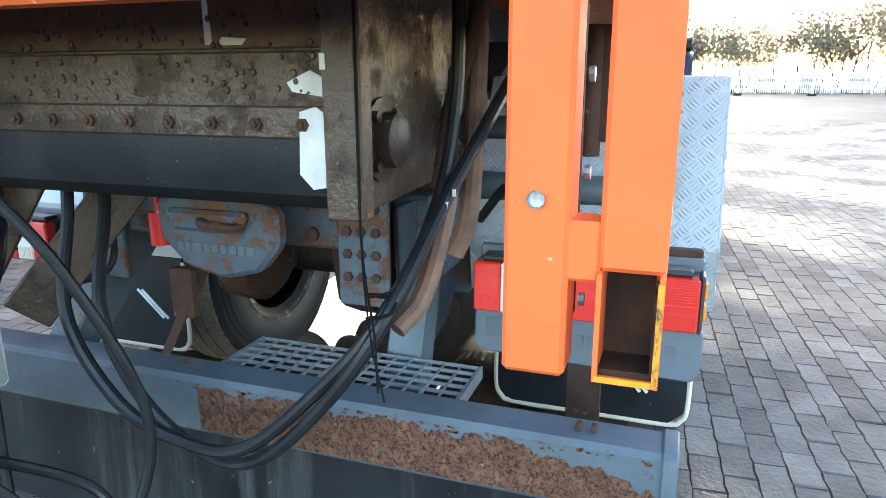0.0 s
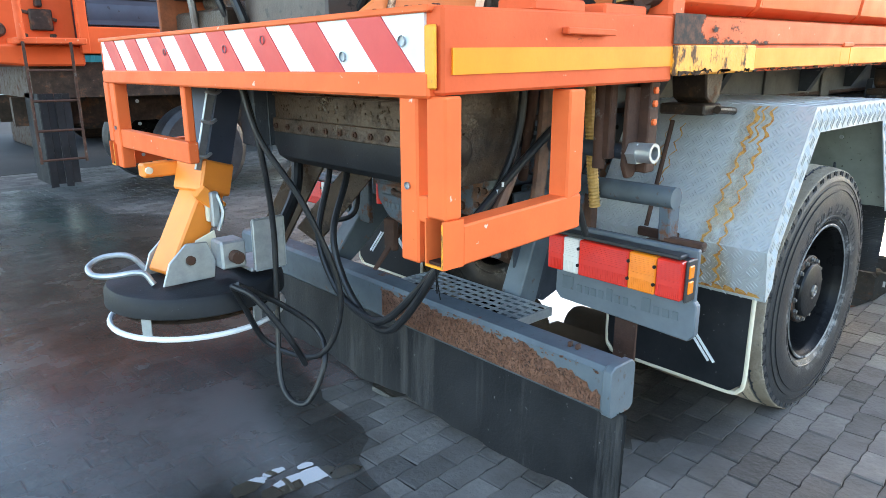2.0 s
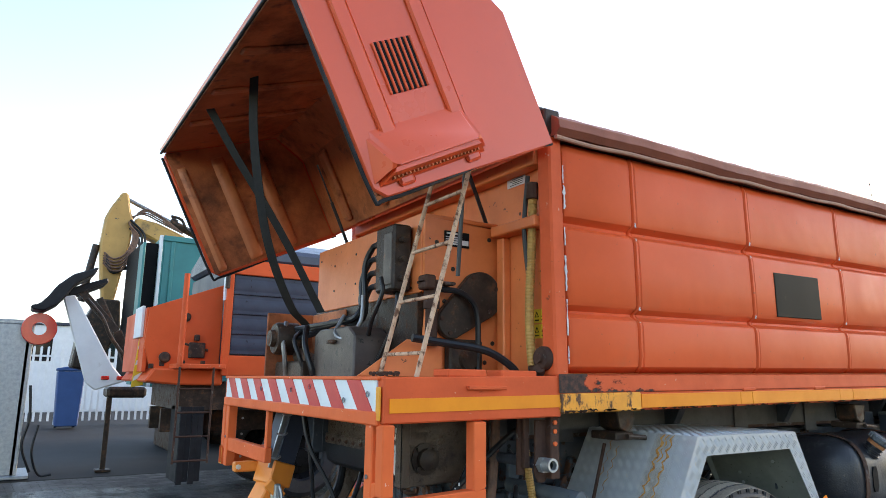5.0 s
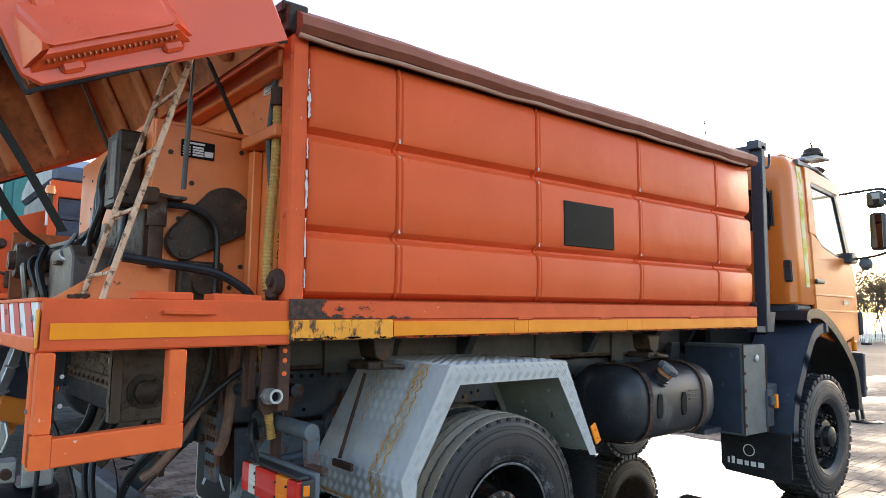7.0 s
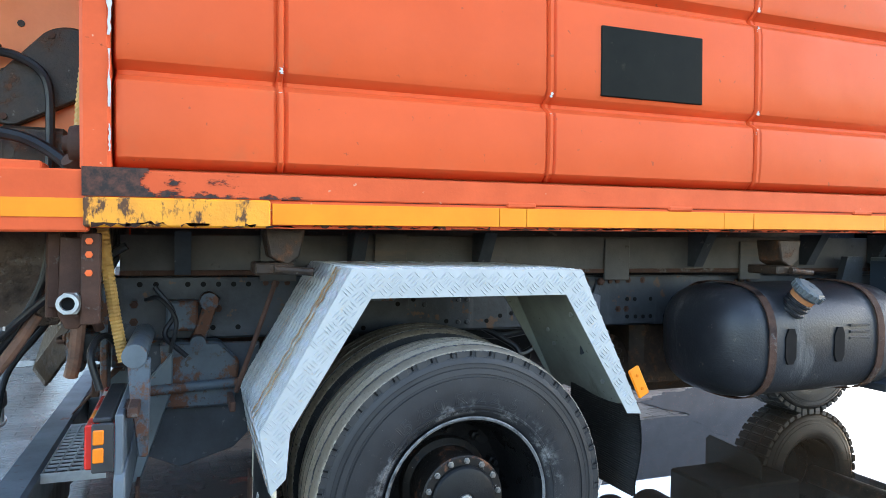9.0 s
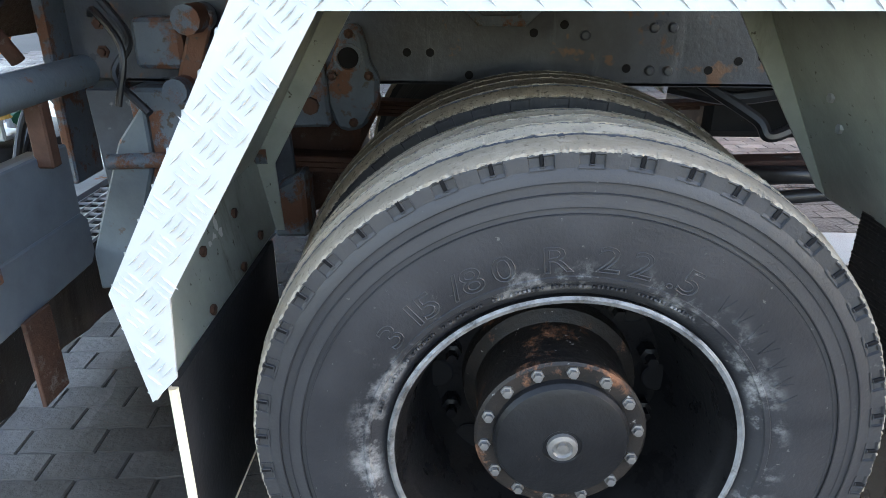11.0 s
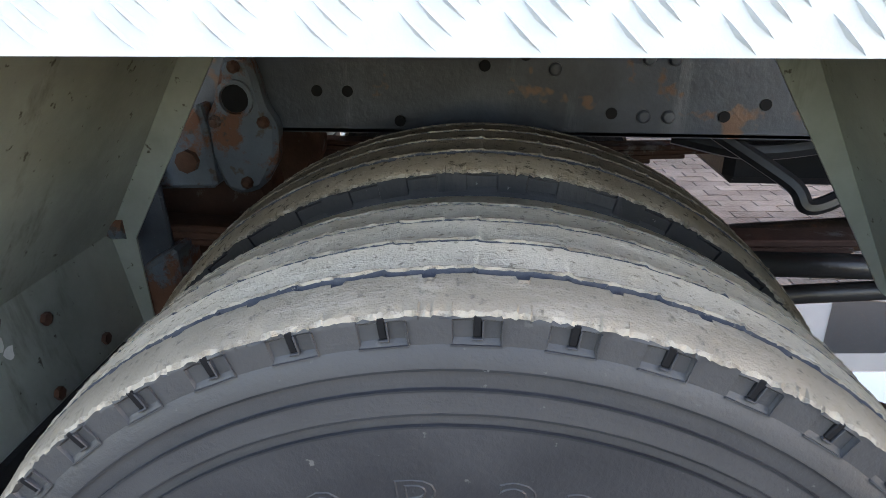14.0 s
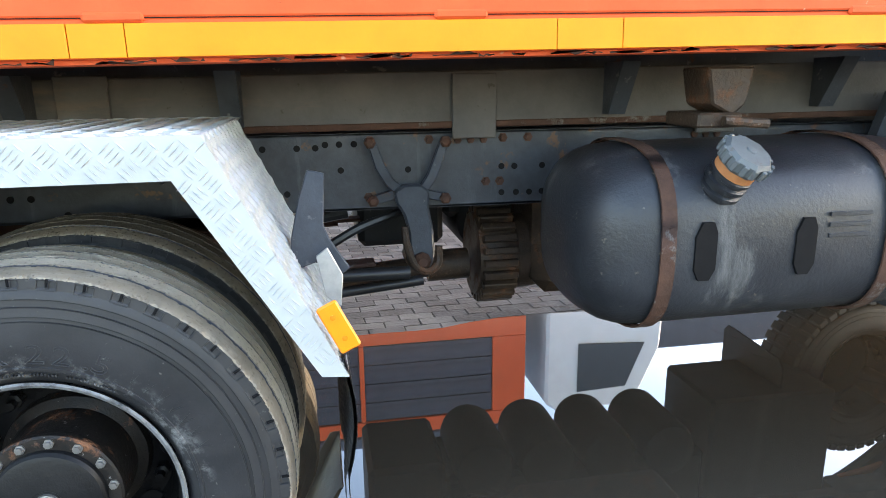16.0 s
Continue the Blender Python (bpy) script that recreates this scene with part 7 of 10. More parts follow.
for x in (1.52, 2.20):
    b = bm_new()
    pts = []
    for k in range(41):
        a = 2 * math.pi * k / 40
        c, d = math.cos(a), math.sin(a)
        pts.append(Vector((x, CYT + (RYT + 0.006) * math.copysign(abs(c) ** 0.72, c), CZT + (RZT + 0.006) * math.copysign(abs(d) ** 0.72, d) + 0.012 * (x - 1.7))))
    for p, q in zip(pts, pts[1:]):
        n = Vector((0, (p.y + q.y) / 2 - CYT, (p.z + q.z) / 2 - CZT)).normalized() * 0.006
        o = Vector((0.021, 0, 0))
        vs = [p - o, q - o, q + o, p + o]
        t = bmesh.new()
        lo = [t.verts.new(v) for v in vs]
        hi = [t.verts.new(v + n) for v in vs]
        t.faces.new(hi)
        for j in range(4):
            t.faces.new((lo[j], lo[(j + 1) % 4], hi[(j + 1) % 4], hi[j]))
        bmesh.ops.recalc_face_normals(t, faces=list(t.faces))
        merge(b, t)
    bmesh.ops.remove_doubles(b, verts=list(b.verts), dist=0.004)
    part("tank_strap", b, "rust", tank, "rusty tank strap")
b = bm_new()
m = Matrix.Translation((1.69, 0.10, 1.125)) @ Matrix.Rotation(radians(16), 4, 'Y') @ Matrix.Rotation(radians(36), 4, 'X')
t = bm_new()
lathe(t, [(0.0, -0.06), (0.055, -0.06), (0.055, -0.02), (0.062, -0.016), (0.062, -0.006), (0.053, -0.002), (0.053, 0.006), (0.061, 0.010), (0.061, 0.020), (0.052, 0.024), (0.052, 0.032), (0.059, 0.036), (0.059, 0.044), (0.048, 0.05), (0.048, 0.06)], (0, 0, 0), 'z', 28, smooth=False)
t.transform(m)
merge(b, t)
part("filler_neck", b, "tank", tank, "ribbed black filler neck")
b = bm_new()
t = bm_new()
lathe(t, [(0.050, 0.048), (0.056, 0.048), (0.057, 0.074), (0.050, 0.078)], (0, 0, 0), 'z', 28)
t.transform(m)
merge(b, t)
part("filler_collar", b, surface("orange_rust", (0.42, 0.17, 0.06), (0.30, 0.11, 0.04), 0.7, 0.9, grain=20, bump=0.4), tank, "rusty orange collar")
m = m @ Matrix.Translation((0, 0, 0.052))
b = bm_new()
t = bm_new()
lathe(t, [(0.0, 0.02), (0.062, 0.02), (0.070, 0.03), (0.070, 0.058), (0.060, 0.068), (0.0, 0.070)], (0, 0, 0), 'z', 8, smooth=False)
lathe(t, [(0.014, 0.0705), (0.012, 0.074), (0.0, 0.075)], (0, 0, 0), 'z', 16)
t.transform(m)
merge(b, t)
for k in range(16):
    a = 2 * math.pi * k / 16
    t = bm_new()
    box(t, (0.066, -0.007, 0.03), (0.075, 0.007, 0.060), 0.002, Matrix.Rotation(a, 4, 'Z'))
    t.transform(m)
    merge(b, t)
pieces("filler_cap", b, surface("grey_cap_plastic", (0.105, 0.118, 0.125), (0.075, 0.085, 0.09), 0.5, 0.6, grain=14, bump=0.2, stain=(0.10, 0.09, 0.08), stain_at=(0.6, 0.7), stain_scale=20), tank, "grey filler cap")
# black raised shapes put the shade of the recesses on the tank
b = bm_new()
for x in (1.60, 1.90):
    t = bm_new()
    prism(t, [(x, 0.99), (x + 0.018, 1.03), (x + 0.05, 1.03), (x + 0.062, 1.0), (x + 0.062, 0.90), (x + 0.045, 0.87), (x + 0.015, 0.87), (x, 0.90)], 'y', 0.054, 0.075)
    merge(b, t)
pieces("tank_recess", b, "flat_black", tank, "raised black patch for a shaded recess")
b = bm_new()
for k in range(3):
    box(b, (2.0, 0.0555, 0.97 + k * 0.03), (2.13, 0.062, 0.982 + k * 0.03), 0.001)
pieces("tank_mark", b, "tank", tank)
b = bm_new()
box(b, (2.78, 0.045, 0.64), (3.16, 0.55, 1.35), 0.006)
bbox = part("battery_box", b, surface("grey_green_paint", (0.085, 0.105, 0.11), (0.06, 0.075, 0.078), 0.45, 0.6, grain=5, bump=0.15, stain=(0.12, 0.06, 0.035), stain_at=(0.67, 0.73), stain_scale=7), truck, "blue-grey steel box with rusty edges")
b = bm_new()
for x in (2.774, 3.158):
    box(b, (x, 0.038, 0.635), (x + 0.010, 0.048, 1.355), 0.002)
pieces("rusty_seam", b, "rust", bbox)
b = bm_new()
lathe(b, [(0.030, 0.0), (0.030, -0.012), (0.016, -0.02), (0.0, -0.021)], (2.99, 0.044, 1.24), 'y', 12)
part("box_latch", b, "galv", bbox)
b = bm_new()
for k in range(5):
    lathe(b, [(0.014, 0.0), (0.014, -0.008), (0.0, -0.011)], (2.80, 0.045, 0.72 + 0.135 * k), 'y', 6)
pieces("box_bolt", b, "rust", bbox)
# darker blue plate laid over the box's rear side
b = bm_new()
box(b, (2.765, 0.06, 0.66), (2.781, 0.54, 1.33), 0.004)
part("box_side", b, "wing_blue", bbox)
b = bm_new()
box(b, (2.45, 0.20, 0.66), (2.71, 0.60, 0.70), 0.004)
prism(b, [(2.44, 0.70), (2.76, 0.70), (2.76, 1.35), (2.64, 1.35)], 'y', 0.58, 0.62)
part("box_carrier", b, "chassis", truck)
b = bm_new()
box(b, (3.14, 0.03, 0.68), (3.26, 0.08, 0.98), 0.01)
box(b, (3.15, 0.0, 0.85), (3.22, 0.05, 0.93), 0.008)
box(b, (3.12, 0.06, 0.88), (3.40, 0.20, 1.02), 0.01)
part("step_bracket", b, "chassis", truck)
b = bm_new()
box(b, (3.235, -0.005, 0.83), (3.265, 0.02, 0.94), 0.004)
part("side_reflector", b, "reflector", truck, "amber side reflector")

# air tanks on the far side, and boxes added to darken the puddle's reflection
for x in (1.45, 1.82, 2.19, 2.56):
    b = bm_new()
    lathe(b, [(0.0, -0.30), (0.10, -0.29), (0.155, -0.26), (0.17, -0.22), (0.17, 0.22), (0.155, 0.26), (0.10, 0.29), (0.0, 0.30)], (x, 1.98, 0.72), 'y', 28)
    part("air_tank", b, "rubber", truck, "black air tank")
b = bm_new()
box(b, (2.80, 1.70, 0.42), (3.62, 2.25, 1.25), 0.02)
box(b, (0.80, 1.68, 0.62), (1.22, 2.25, 1.20), 0.03)
box(b, (1.225, 1.72, 0.74), (2.795, 2.22, 1.22), 0.03)
pieces("side_box", b, "rubber", truck)

# ---- front wheel and wing ----
FX, FZ = 4.09, 0.53


def front_wheel(flip):
    def fin(b):
        b.transform(Matrix.Translation((FX, 0, FZ - WZ)))
        if flip:
            b.transform(Matrix.Translation((0, 2 * YC, 0)) @ Matrix.Diagonal((1, -1, 1, 1)))
            bmesh.ops.reverse_faces(b, faces=list(b.faces))
        return b
    y0 = -0.06
    W = 0.34
    b = bm_new()
    lathe(b, [(0.285, y0 + 0.05), (0.302, y0 + 0.02), (0.298, y0 + 0.012), (0.285, y0 + 0.03), (0.270, y0 + 0.07), (0.255, y0 + 0.10), (0.225, y0 + 0.11), (0.205, y0 + 0.075), (0.175, y0 + 0.05), (0.16, y0 + 0.05), (0.0, y0 + 0.05)], (0, 0, WZ), 'y', 56)
    lathe(b, [(0.285, y0 + 0.05), (0.285, y0 + W - 0.02), (0.30, y0 + W)], (0, 0, WZ), 'y', 40)
    wheel = part("wheel", fin(b), "rim", truck, "dark steel front wheel")
    part("tyre", fin(sidewalls(bm_new(), y0, W, 0.53, 72)), "sidewall", wheel)
    b = bm_new()
    lathe(b, [(0.512, y0 + 0.004), (0.531, y0 + 0.02), (0.534, y0 + W / 2), (0.531, y0 + W - 0.02), (0.512, y0 + W - 0.004)], (0, 0, WZ), 'y', 88)
    for k in range(44):
        a = 2 * math.pi * k / 44
        m = Matrix.Translation((0, 0, WZ)) @ Matrix.Rotation(a, 4, 'Y')
        s = 0.014 if k % 2 else 0.0
        box(b, (-0.030, y0 - 0.003 + 0.3 * s, 0.50), (0.030, y0 + 0.10, 0.543), 0.006, m)
        box(b, (-0.031, y0 + 0.112, 0.50), (0.029, y0 + W - 0.112, 0.545), 0.006, m)
        box(b, (-0.030, y0 + W - 0.10, 0.50), (0.030, y0 + W + 0.003 - 0.3 * s, 0.543), 0.006, m)
    part("tread", fin(b), "sidewall", wheel, "chunky block tread")
    b = bm_new()
    lathe(b, [(0.15, y0 + 0.05), (0.14, y0 + 0.02), (0.095, y0 + 0.01), (0.088, y0 - 0.03), (0.06, y0 - 0.045), (0.0, y0 - 0.048)], (0, 0, WZ), 'y', 36)
    part("hub", fin(b), "hub", wheel)
    b = bm_new()
    for k in range(10):
        a = 2 * math.pi * k / 10
        lathe(b, [(0.020, 0.0), (0.020, -0.03), (0.011, -0.034), (0.010, -0.06), (0.0, -0.061)], (0.178 * math.cos(a), y0 + 0.05, WZ + 0.178 * math.sin(a)), 'y', 6, smooth=False)
    pieces("wheel_nut", fin(b), "hub", wheel)


front_wheel(False)
front_wheel(True)
b = bm_new()
rod(b, (FX, 0.3, FZ), (FX, 2 * YC - 0.3, FZ), 0.08, 16)
box(b, (FX - 0.2, YC - 0.5, 0.45), (FX + 0.2, YC - 0.1, 0.72), 0.08)
part("front_axle", b, "oily", truck)


def inward(line):
    """Unit normals of a polyline, to the right of its run."""
    res = []
    for k in range(len(line)):
        p, q = line[max(0, k - 1)], line[min(len(line) - 1, k + 1)]
        dx, dz = q[0] - p[0], q[1] - p[1]
        ln = math.hypot(dx, dz)
        res.append((dz / ln, -dx / ln))
    return res


def bend(pts):
    """Rounds a polyline by corner cutting."""
    for _ in range(2):
        res = [pts[0]]
        for p, q in zip(pts, pts[1:]):
            res += [(0.75 * p[0] + 0.25 * q[0], 0.75 * p[1] + 0.25 * q[1]), (0.25 * p[0] + 0.75 * q[0], 0.25 * p[1] + 0.75 * q[1])]
        pts = res + [pts[-1]]
    return pts


WING = bend([(3.36, 0.56), (3.38, 0.78), (3.46, 0.98), (3.66, 1.27), (3.80, 1.45), (3.95, 1.52), (4.15, 1.54)])
TRIM = bend([(3.76, 1.56), (3.80, 1.655), (4.05, 1.665), (4.22, 1.61), (4.45, 1.49), (4.70, 1.31), (4.90, 1.10), (4.96, 0.85), (4.96, 0.70)])
WING_N, TRIM_N = inward(WING), inward(TRIM)
for s in (0, 1):
    b = bm_new()
    for ya, yb, dd in ((-0.06, 0.42, 0.022), (-0.075, -0.06, 0.085)):
        for p, q, u, v in zip(WING, WING[1:], WING_N, WING_N[1:]):
            prism(b, [p, q, (q[0] + v[0] * dd, q[1] + v[1] * dd), (p[0] + u[0] * dd, p[1] + u[1] * dd)], 'y', ya, yb)
    bmesh.ops.remove_doubles(b, verts=list(b.verts), dist=0.0005)
    if s:
        b.transform(Matrix.Translation((0, 2 * YC, 0)) @ Matrix.Diagonal((1, -1, 1, 1)))
        bmesh.ops.reverse_faces(b, faces=list(b.faces))
    part("front_wing", b, "wing_blue", truck, "scuffed dark blue front wing")
    b = bm_new()
    for p, q, u, v in zip(TRIM, TRIM[1:], TRIM_N, TRIM_N[1:]):
        for ya, yb, dd in ((-0.02, 0.34, 0.03), (-0.05, -0.02, 0.085)):
            prism(b, [p, q, (q[0] + v[0] * dd, q[1] + v[1] * dd), (p[0] + u[0] * dd, p[1] + u[1] * dd)], 'y', ya, yb)
    bmesh.ops.remove_doubles(b, verts=list(b.verts), dist=0.0005)
    if s:
        b.transform(Matrix.Translation((0, 2 * YC, 0)) @ Matrix.Diagonal((1, -1, 1, 1)))
        bmesh.ops.reverse_faces(b, faces=list(b.faces))
    part("wheel_arch", b, "hose", truck, "black plastic arch trim")
    b = bm_new()
    prism(b, [(-0.08, 0.62), (0.52, 0.62), (0.52, 0.30), (0.48, 0.25), (-0.04, 0.22), (-0.08, 0.26)], 'x', FX - 0.80, FX - 0.788)
    if s:
        b.transform(Matrix.Translation((0, 2 * YC, 0)) @ Matrix.Diagonal((1, -1, 1, 1)))
        bmesh.ops.reverse_faces(b, faces=list(b.faces))
    fl = part("wing_flap", b, "rubber", truck, "black mud flap with white lettering and a ring emblem")
    if not s:
        b = bm_new()
        for k, (w, h) in enumerate(((0.018, 0.05), (0.028, 0.06), (0.05, 0.042), (0.035, 0.04), (0.045, 0.04), (0.05, 0.042))):
            y = 0.46 - sum((0.018, 0.028, 0.05, 0.035, 0.045, 0.05)[:k]) - 0.018 * k
            box(b, (FX - 0.8035, y - w, 0.315), (FX - 0.8005, y, 0.315 + h), 0.002)
        pieces("flap_lettering", b, "white", fl)
        b = bm_new()
        pipe(b, (FX - 0.8035, 0.27, 0.445), (FX - 0.8005, 0.27, 0.445), 0.05, 0.043, 28)
        part("flap_emblem", b, "white", fl)

# ---- cab ----
CX0, CX1 = 3.95, 5.62
CY0, CY1 = 0.04, 2 * YC - 0.04


b = bm_new()
# rear wall and sides as one shell with rounded corners, turning in to the roof
plan = []
RAD = 0.13
plan.append((CX0 + 0.54, CY1))
for k in range(9):
    a = radians(90 + 90 * k / 8)
    plan.append((CX0 + RAD + RAD * math.cos(a), CY1 - RAD + RAD * math.sin(a)))
for k in range(1, 8):
    plan.append((CX0, CY1 - RAD + (CY0 - CY1 + 2 * RAD) * k / 8))
for k in range(9):
    a = radians(180 + 90 * k / 8)
    plan.append((CX0 + RAD + RAD * math.cos(a), CY0 + RAD + RAD * math.sin(a)))
plan.append((CX0 + 0.54, CY0))
shell = []
for z, ins in ((1.70, 0.01), (1.72, 0.0), (2.30, 0.0), (2.88, 0.0), (2.97, 0.008), (3.04, 0.03), (3.09, 0.07), (3.12, 0.13), (3.135, 0.22)):
    row = []
    for x, y in plan:
        row.append(b.verts.new((x + ins * min(1.0, max(0.0, (CX0 + 0.54 - x) / 0.4)), y + ins * (YC - y) / YC, z)))
    shell.append(row)
for p, q in zip(shell, shell[1:]):
    for k in range(len(plan) - 1):
        b.faces.new((p[k], p[k + 1], q[k + 1], q[k])).smooth = True
bmesh.ops.recalc_face_normals(b, faces=list(b.faces))
out = sum(f.calc_area() * f.normal.dot(f.calc_center_median() - Vector((CX0 + 0.5, YC, 2.4))) for f in b.faces)
if out < 0:
    bmesh.ops.reverse_faces(b, faces=list(b.faces))
bmesh.ops.solidify(b, geom=list(b.faces), thickness=0.03)
cab = part("cab", b, "cab_orange", truck, "glossy orange lorry cab with a sticker strip on its corner")
b = bm_new()
prism(b, [(CX0 + 0.15, 3.09), (CX0 + 0.18, 3.135), (CX0 + 0.5, 3.15), (CX0 + 0.9, 3.14), (CX1 - 0.40, 3.06), (CX1 - 0.26, 2.97), (CX1 - 0.32, 2.94)], 'y', CY0 + 0.09, CY1 - 0.09, 0.03)
part("cab_roof", b, "cab_orange", cab)
for y0, y1 in ((CY0 + 0.004, CY0 + 0.07), (CY1 - 0.07, CY1 - 0.004)):
    b = bm_new()
    # roof gutter, front pillar, sill and front corner
    prism(b, [(CX0 + 0.36, 3.02), (CX0 + 0.36, 3.10), (5.22, 2.98), (5.28, 2.90), (5.20, 2.88)], 'y', y0 + 0.02, y1 + 0.02, 0.01)
    prism(b, [(5.16, 2.92), (5.26, 2.92), (5.50, 2.25), (5.42, 2.20)], 'y', y0, y1, 0.01)
    prism(b, [(5.36, 2.24), (5.50, 2.24), (5.58, 1.95), (5.60, 1.35), (5.42, 1.35)], 'y', y0, y1 + 0.02, 0.012)
    part("cab_pillar", b, "cab_orange", cab)
    b = bm_new()
    yy0, yy1 = (y0 - 0.018, y0 + 0.03) if y0 < YC else (y1 - 0.03, y1 + 0.018)
    prism(b, [(4.44, 1.42), (4.38, 1.62), (4.38, 2.40), (4.54, 2.34), (4.66, 2.27), (5.06, 2.19), (5.44, 2.19), (5.46, 1.42), (5.0, 1.32), (4.7, 1.38)], 'y', yy0, yy1, 0.012)
    door = part("door", b, "cab_orange", cab, "orange cab door")
    b = bm_new()
    prism(b, [(4.36, 2.38), (4.52, 2.36), (4.48, 2.80), (4.485, 2.86), (4.52, 2.89), (4.50, 3.02), (4.36, 3.02)], 'y', yy0, yy1, 0.008)
    prism(b, [(4.48, 2.88), (4.46, 3.02), (5.16, 2.96), (5.24, 2.86), (5.16, 2.83)], 'y', yy0, yy1, 0.008)
    part("window_frame", b, "cab_orange", door)
    b = bm_new()
    prism(b, [(4.50, 2.36), (4.47, 2.90), (5.16, 2.85), (5.44, 2.20), (5.06, 2.18), (4.64, 2.27)], 'y', (yy0 + yy1) / 2 - 0.004, (yy0 + yy1) / 2 + 0.002)
    gl = part("window_glass", b, "glass", door, "clear side window glass")
    gl.visible_shadow = False
    b = bm_new()
    prism(b, [(5.10, 2.845), (5.17, 2.845), (5.445, 2.20), (5.35, 2.185)], 'y', yy0 + 0.004, yy1 - 0.004, 0.006)
    prism(b, [(4.49, 2.84), (4.50, 2.895), (5.15, 2.85), (5.13, 2.80)], 'y', yy0 + 0.004, yy1 - 0.004, 0.006)
    prism(b, [(4.515, 2.36), (4.475, 2.80), (4.50, 2.88), (4.525, 2.86), (4.505, 2.80), (4.545, 2.37), (4.66, 2.29), (5.06, 2.205), (5.06, 2.18), (4.65, 2.265), (4.54, 2.33)], 'y', yy0 + 0.006, yy1 - 0.006, 0.004)
    pieces("window_seal", b, "black_plastic", door)
    b = bm_new()
    o = -0.03 if y0 < YC else 0.03
    box(b, (4.36, min(yy0, yy0 + o), 1.90), (4.56, max(yy0, yy0 + o) if o > 0 else yy0 + 0.001, 1.945), 0.012)
    part("door_handle", b, "black_plastic", door, "black door handle")
    b = bm_new()
    for z in (1.79, 1.64):
        box(b, (4.36, yy0 - 0.004 if o < 0 else yy1 - 0.004, z), (5.40, yy0 + 0.004 if o < 0 else yy1 + 0.004, z + 0.02), 0.003)
    pieces("door_crease", b, "cab_orange", door)
    b = bm_new()
    box(b, (5.10, yy0 - 0.002 if o < 0 else yy1 - 0.002, 1.72), (5.26, yy0 + 0.002 if o < 0 else yy1 + 0.002, 1.76), 0.001)
    part("door_badge", b, "steel", door)
b = bm_new()
for z in (2.06, 2.13, 2.20, 2.27, 2.34):
    box(b, (CX0 - 0.004, CY0 + 0.30, z), (CX0 + 0.01, CY1 - 0.30, z + 0.03), 0.008)
box(b, (CX0 - 0.008, CY0 + 0.22, 1.80), (CX0 + 0.01, CY0 + 0.95, 2.03), 0.02)
box(b, (CX0 - 0.004, CY0 + 0.30, 2.98), (CX0 + 0.02, CY1 - 0.30, 3.01), 0.01)
pieces("cab_crease", b, "cab_orange", cab)
b = bm_new()
box(b, (CX0 - 0.012, CY0 + 0.02, 1.90), (CX0 + 0.004, CY0 + 0.095, 2.10), 0.012)
for k in range(8):
    box(b, (CX0 - 0.016, CY0 + 0.03, 1.915 + 0.022 * k), (CX0 - 0.010, CY0 + 0.085, 1.925 + 0.022 * k), 0.002)
part("cab_vent", b, "black_plastic", cab, "black slotted vent")
b = bm_new()
box(b, (CX0 - 0.006, CY0 + 0.16, 2.40), (CX0 + 0.004, CY0 + 0.85, 2.78), 0.05)
part("rear_window", b, "dark_glass", cab, "dark rear cab window")
b = bm_new()
prism(b, [(CX0 + 0.245, 1.86), (CX0 + 0.335, 1.86), (CX0 + 0.335, 3.00), (CX0 + 0.235, 3.00)], 'y', CY0 - 0.003, CY0 + 0.03, 0.002)
part("sticker_strip", b, surface("pale_yellow_tape", (0.62, 0.58, 0.22), (0.66, 0.62, 0.42), 0.5, 0.6, grain=7, bump=0.1, stain=(0.6, 0.5, 0.05), stain_at=(0.5, 0.55), stain_scale=6), cab, "peeling pale yellow strip")
# inside: floor, seats, dash, windscreen, front panel
b = bm_new()
box(b, (CX0 + 0.30, CY0 + 0.06, 1.40), (CX1 - 0.06, CY1 - 0.06, 1.50))
box(b, (CX1 - 0.32, CY0 + 0.08, 1.50), (CX1 - 0.12, CY1 - 0.08, 2.15), 0.03)
part("cab_interior", b, "black_plastic", cab)
for y in (CY0 + 0.2, CY1 - 0.75):
    b = bm_new()
    box(b, (4.40, y, 1.70), (4.95, y + 0.55, 1.86), 0.05)
    box(b, (4.34, y + 0.02, 1.84), (4.50, y + 0.53, 2.45), 0.05)
    box(b, (4.36, y + 0.14, 2.46), (4.46, y + 0.40, 2.64), 0.04)
    part("cab_seat", b, "black_plastic", cab)
b = bm_new()
prism(b, [(5.21, 2.93), (5.25, 2.93), (5.52, 2.22), (5.48, 2.22)], 'y', CY0 + 0.08, CY1 - 0.08)
ws = part("windscreen", b, "glass", cab, "curved windscreen glass")
ws.visible_shadow = False
b = bm_new()
prism(b, [(5.44, 2.20), (5.54, 2.20), (5.62, 1.95), (5.64, 1.20), (5.50, 1.20)], 'y', CY0 + 0.09, CY1 - 0.09, 0.02)
part("cab_front", b, "cab_orange", cab)
b = bm_new()
prism(b, [(CX0 + 0.02, 1.55), (CX0 + 0.02, 1.70), (4.30, 1.70), (4.42, 1.40), (4.30, 1.40), (4.15, 1.55)], 'y', CY0 + 0.01, CY1 - 0.01, 0.015)
part("cab_base", b, "chassis", cab)
# window surround and wipers of the rear wall
b = bm_new()
for y in (CY0 + 0.15, CY0 + 0.84):
    box(b, (CX0 - 0.010, y, 2.42), (CX0 - 0.002, y + 0.022, 2.76), 0.006)
for z in (2.390, 2.768):
    box(b, (CX0 - 0.010, CY0 + 0.19, z), (CX0 - 0.002, CY0 + 0.82, z + 0.022), 0.006)
pieces("rear_window_seal", b, "black_plastic", cab)
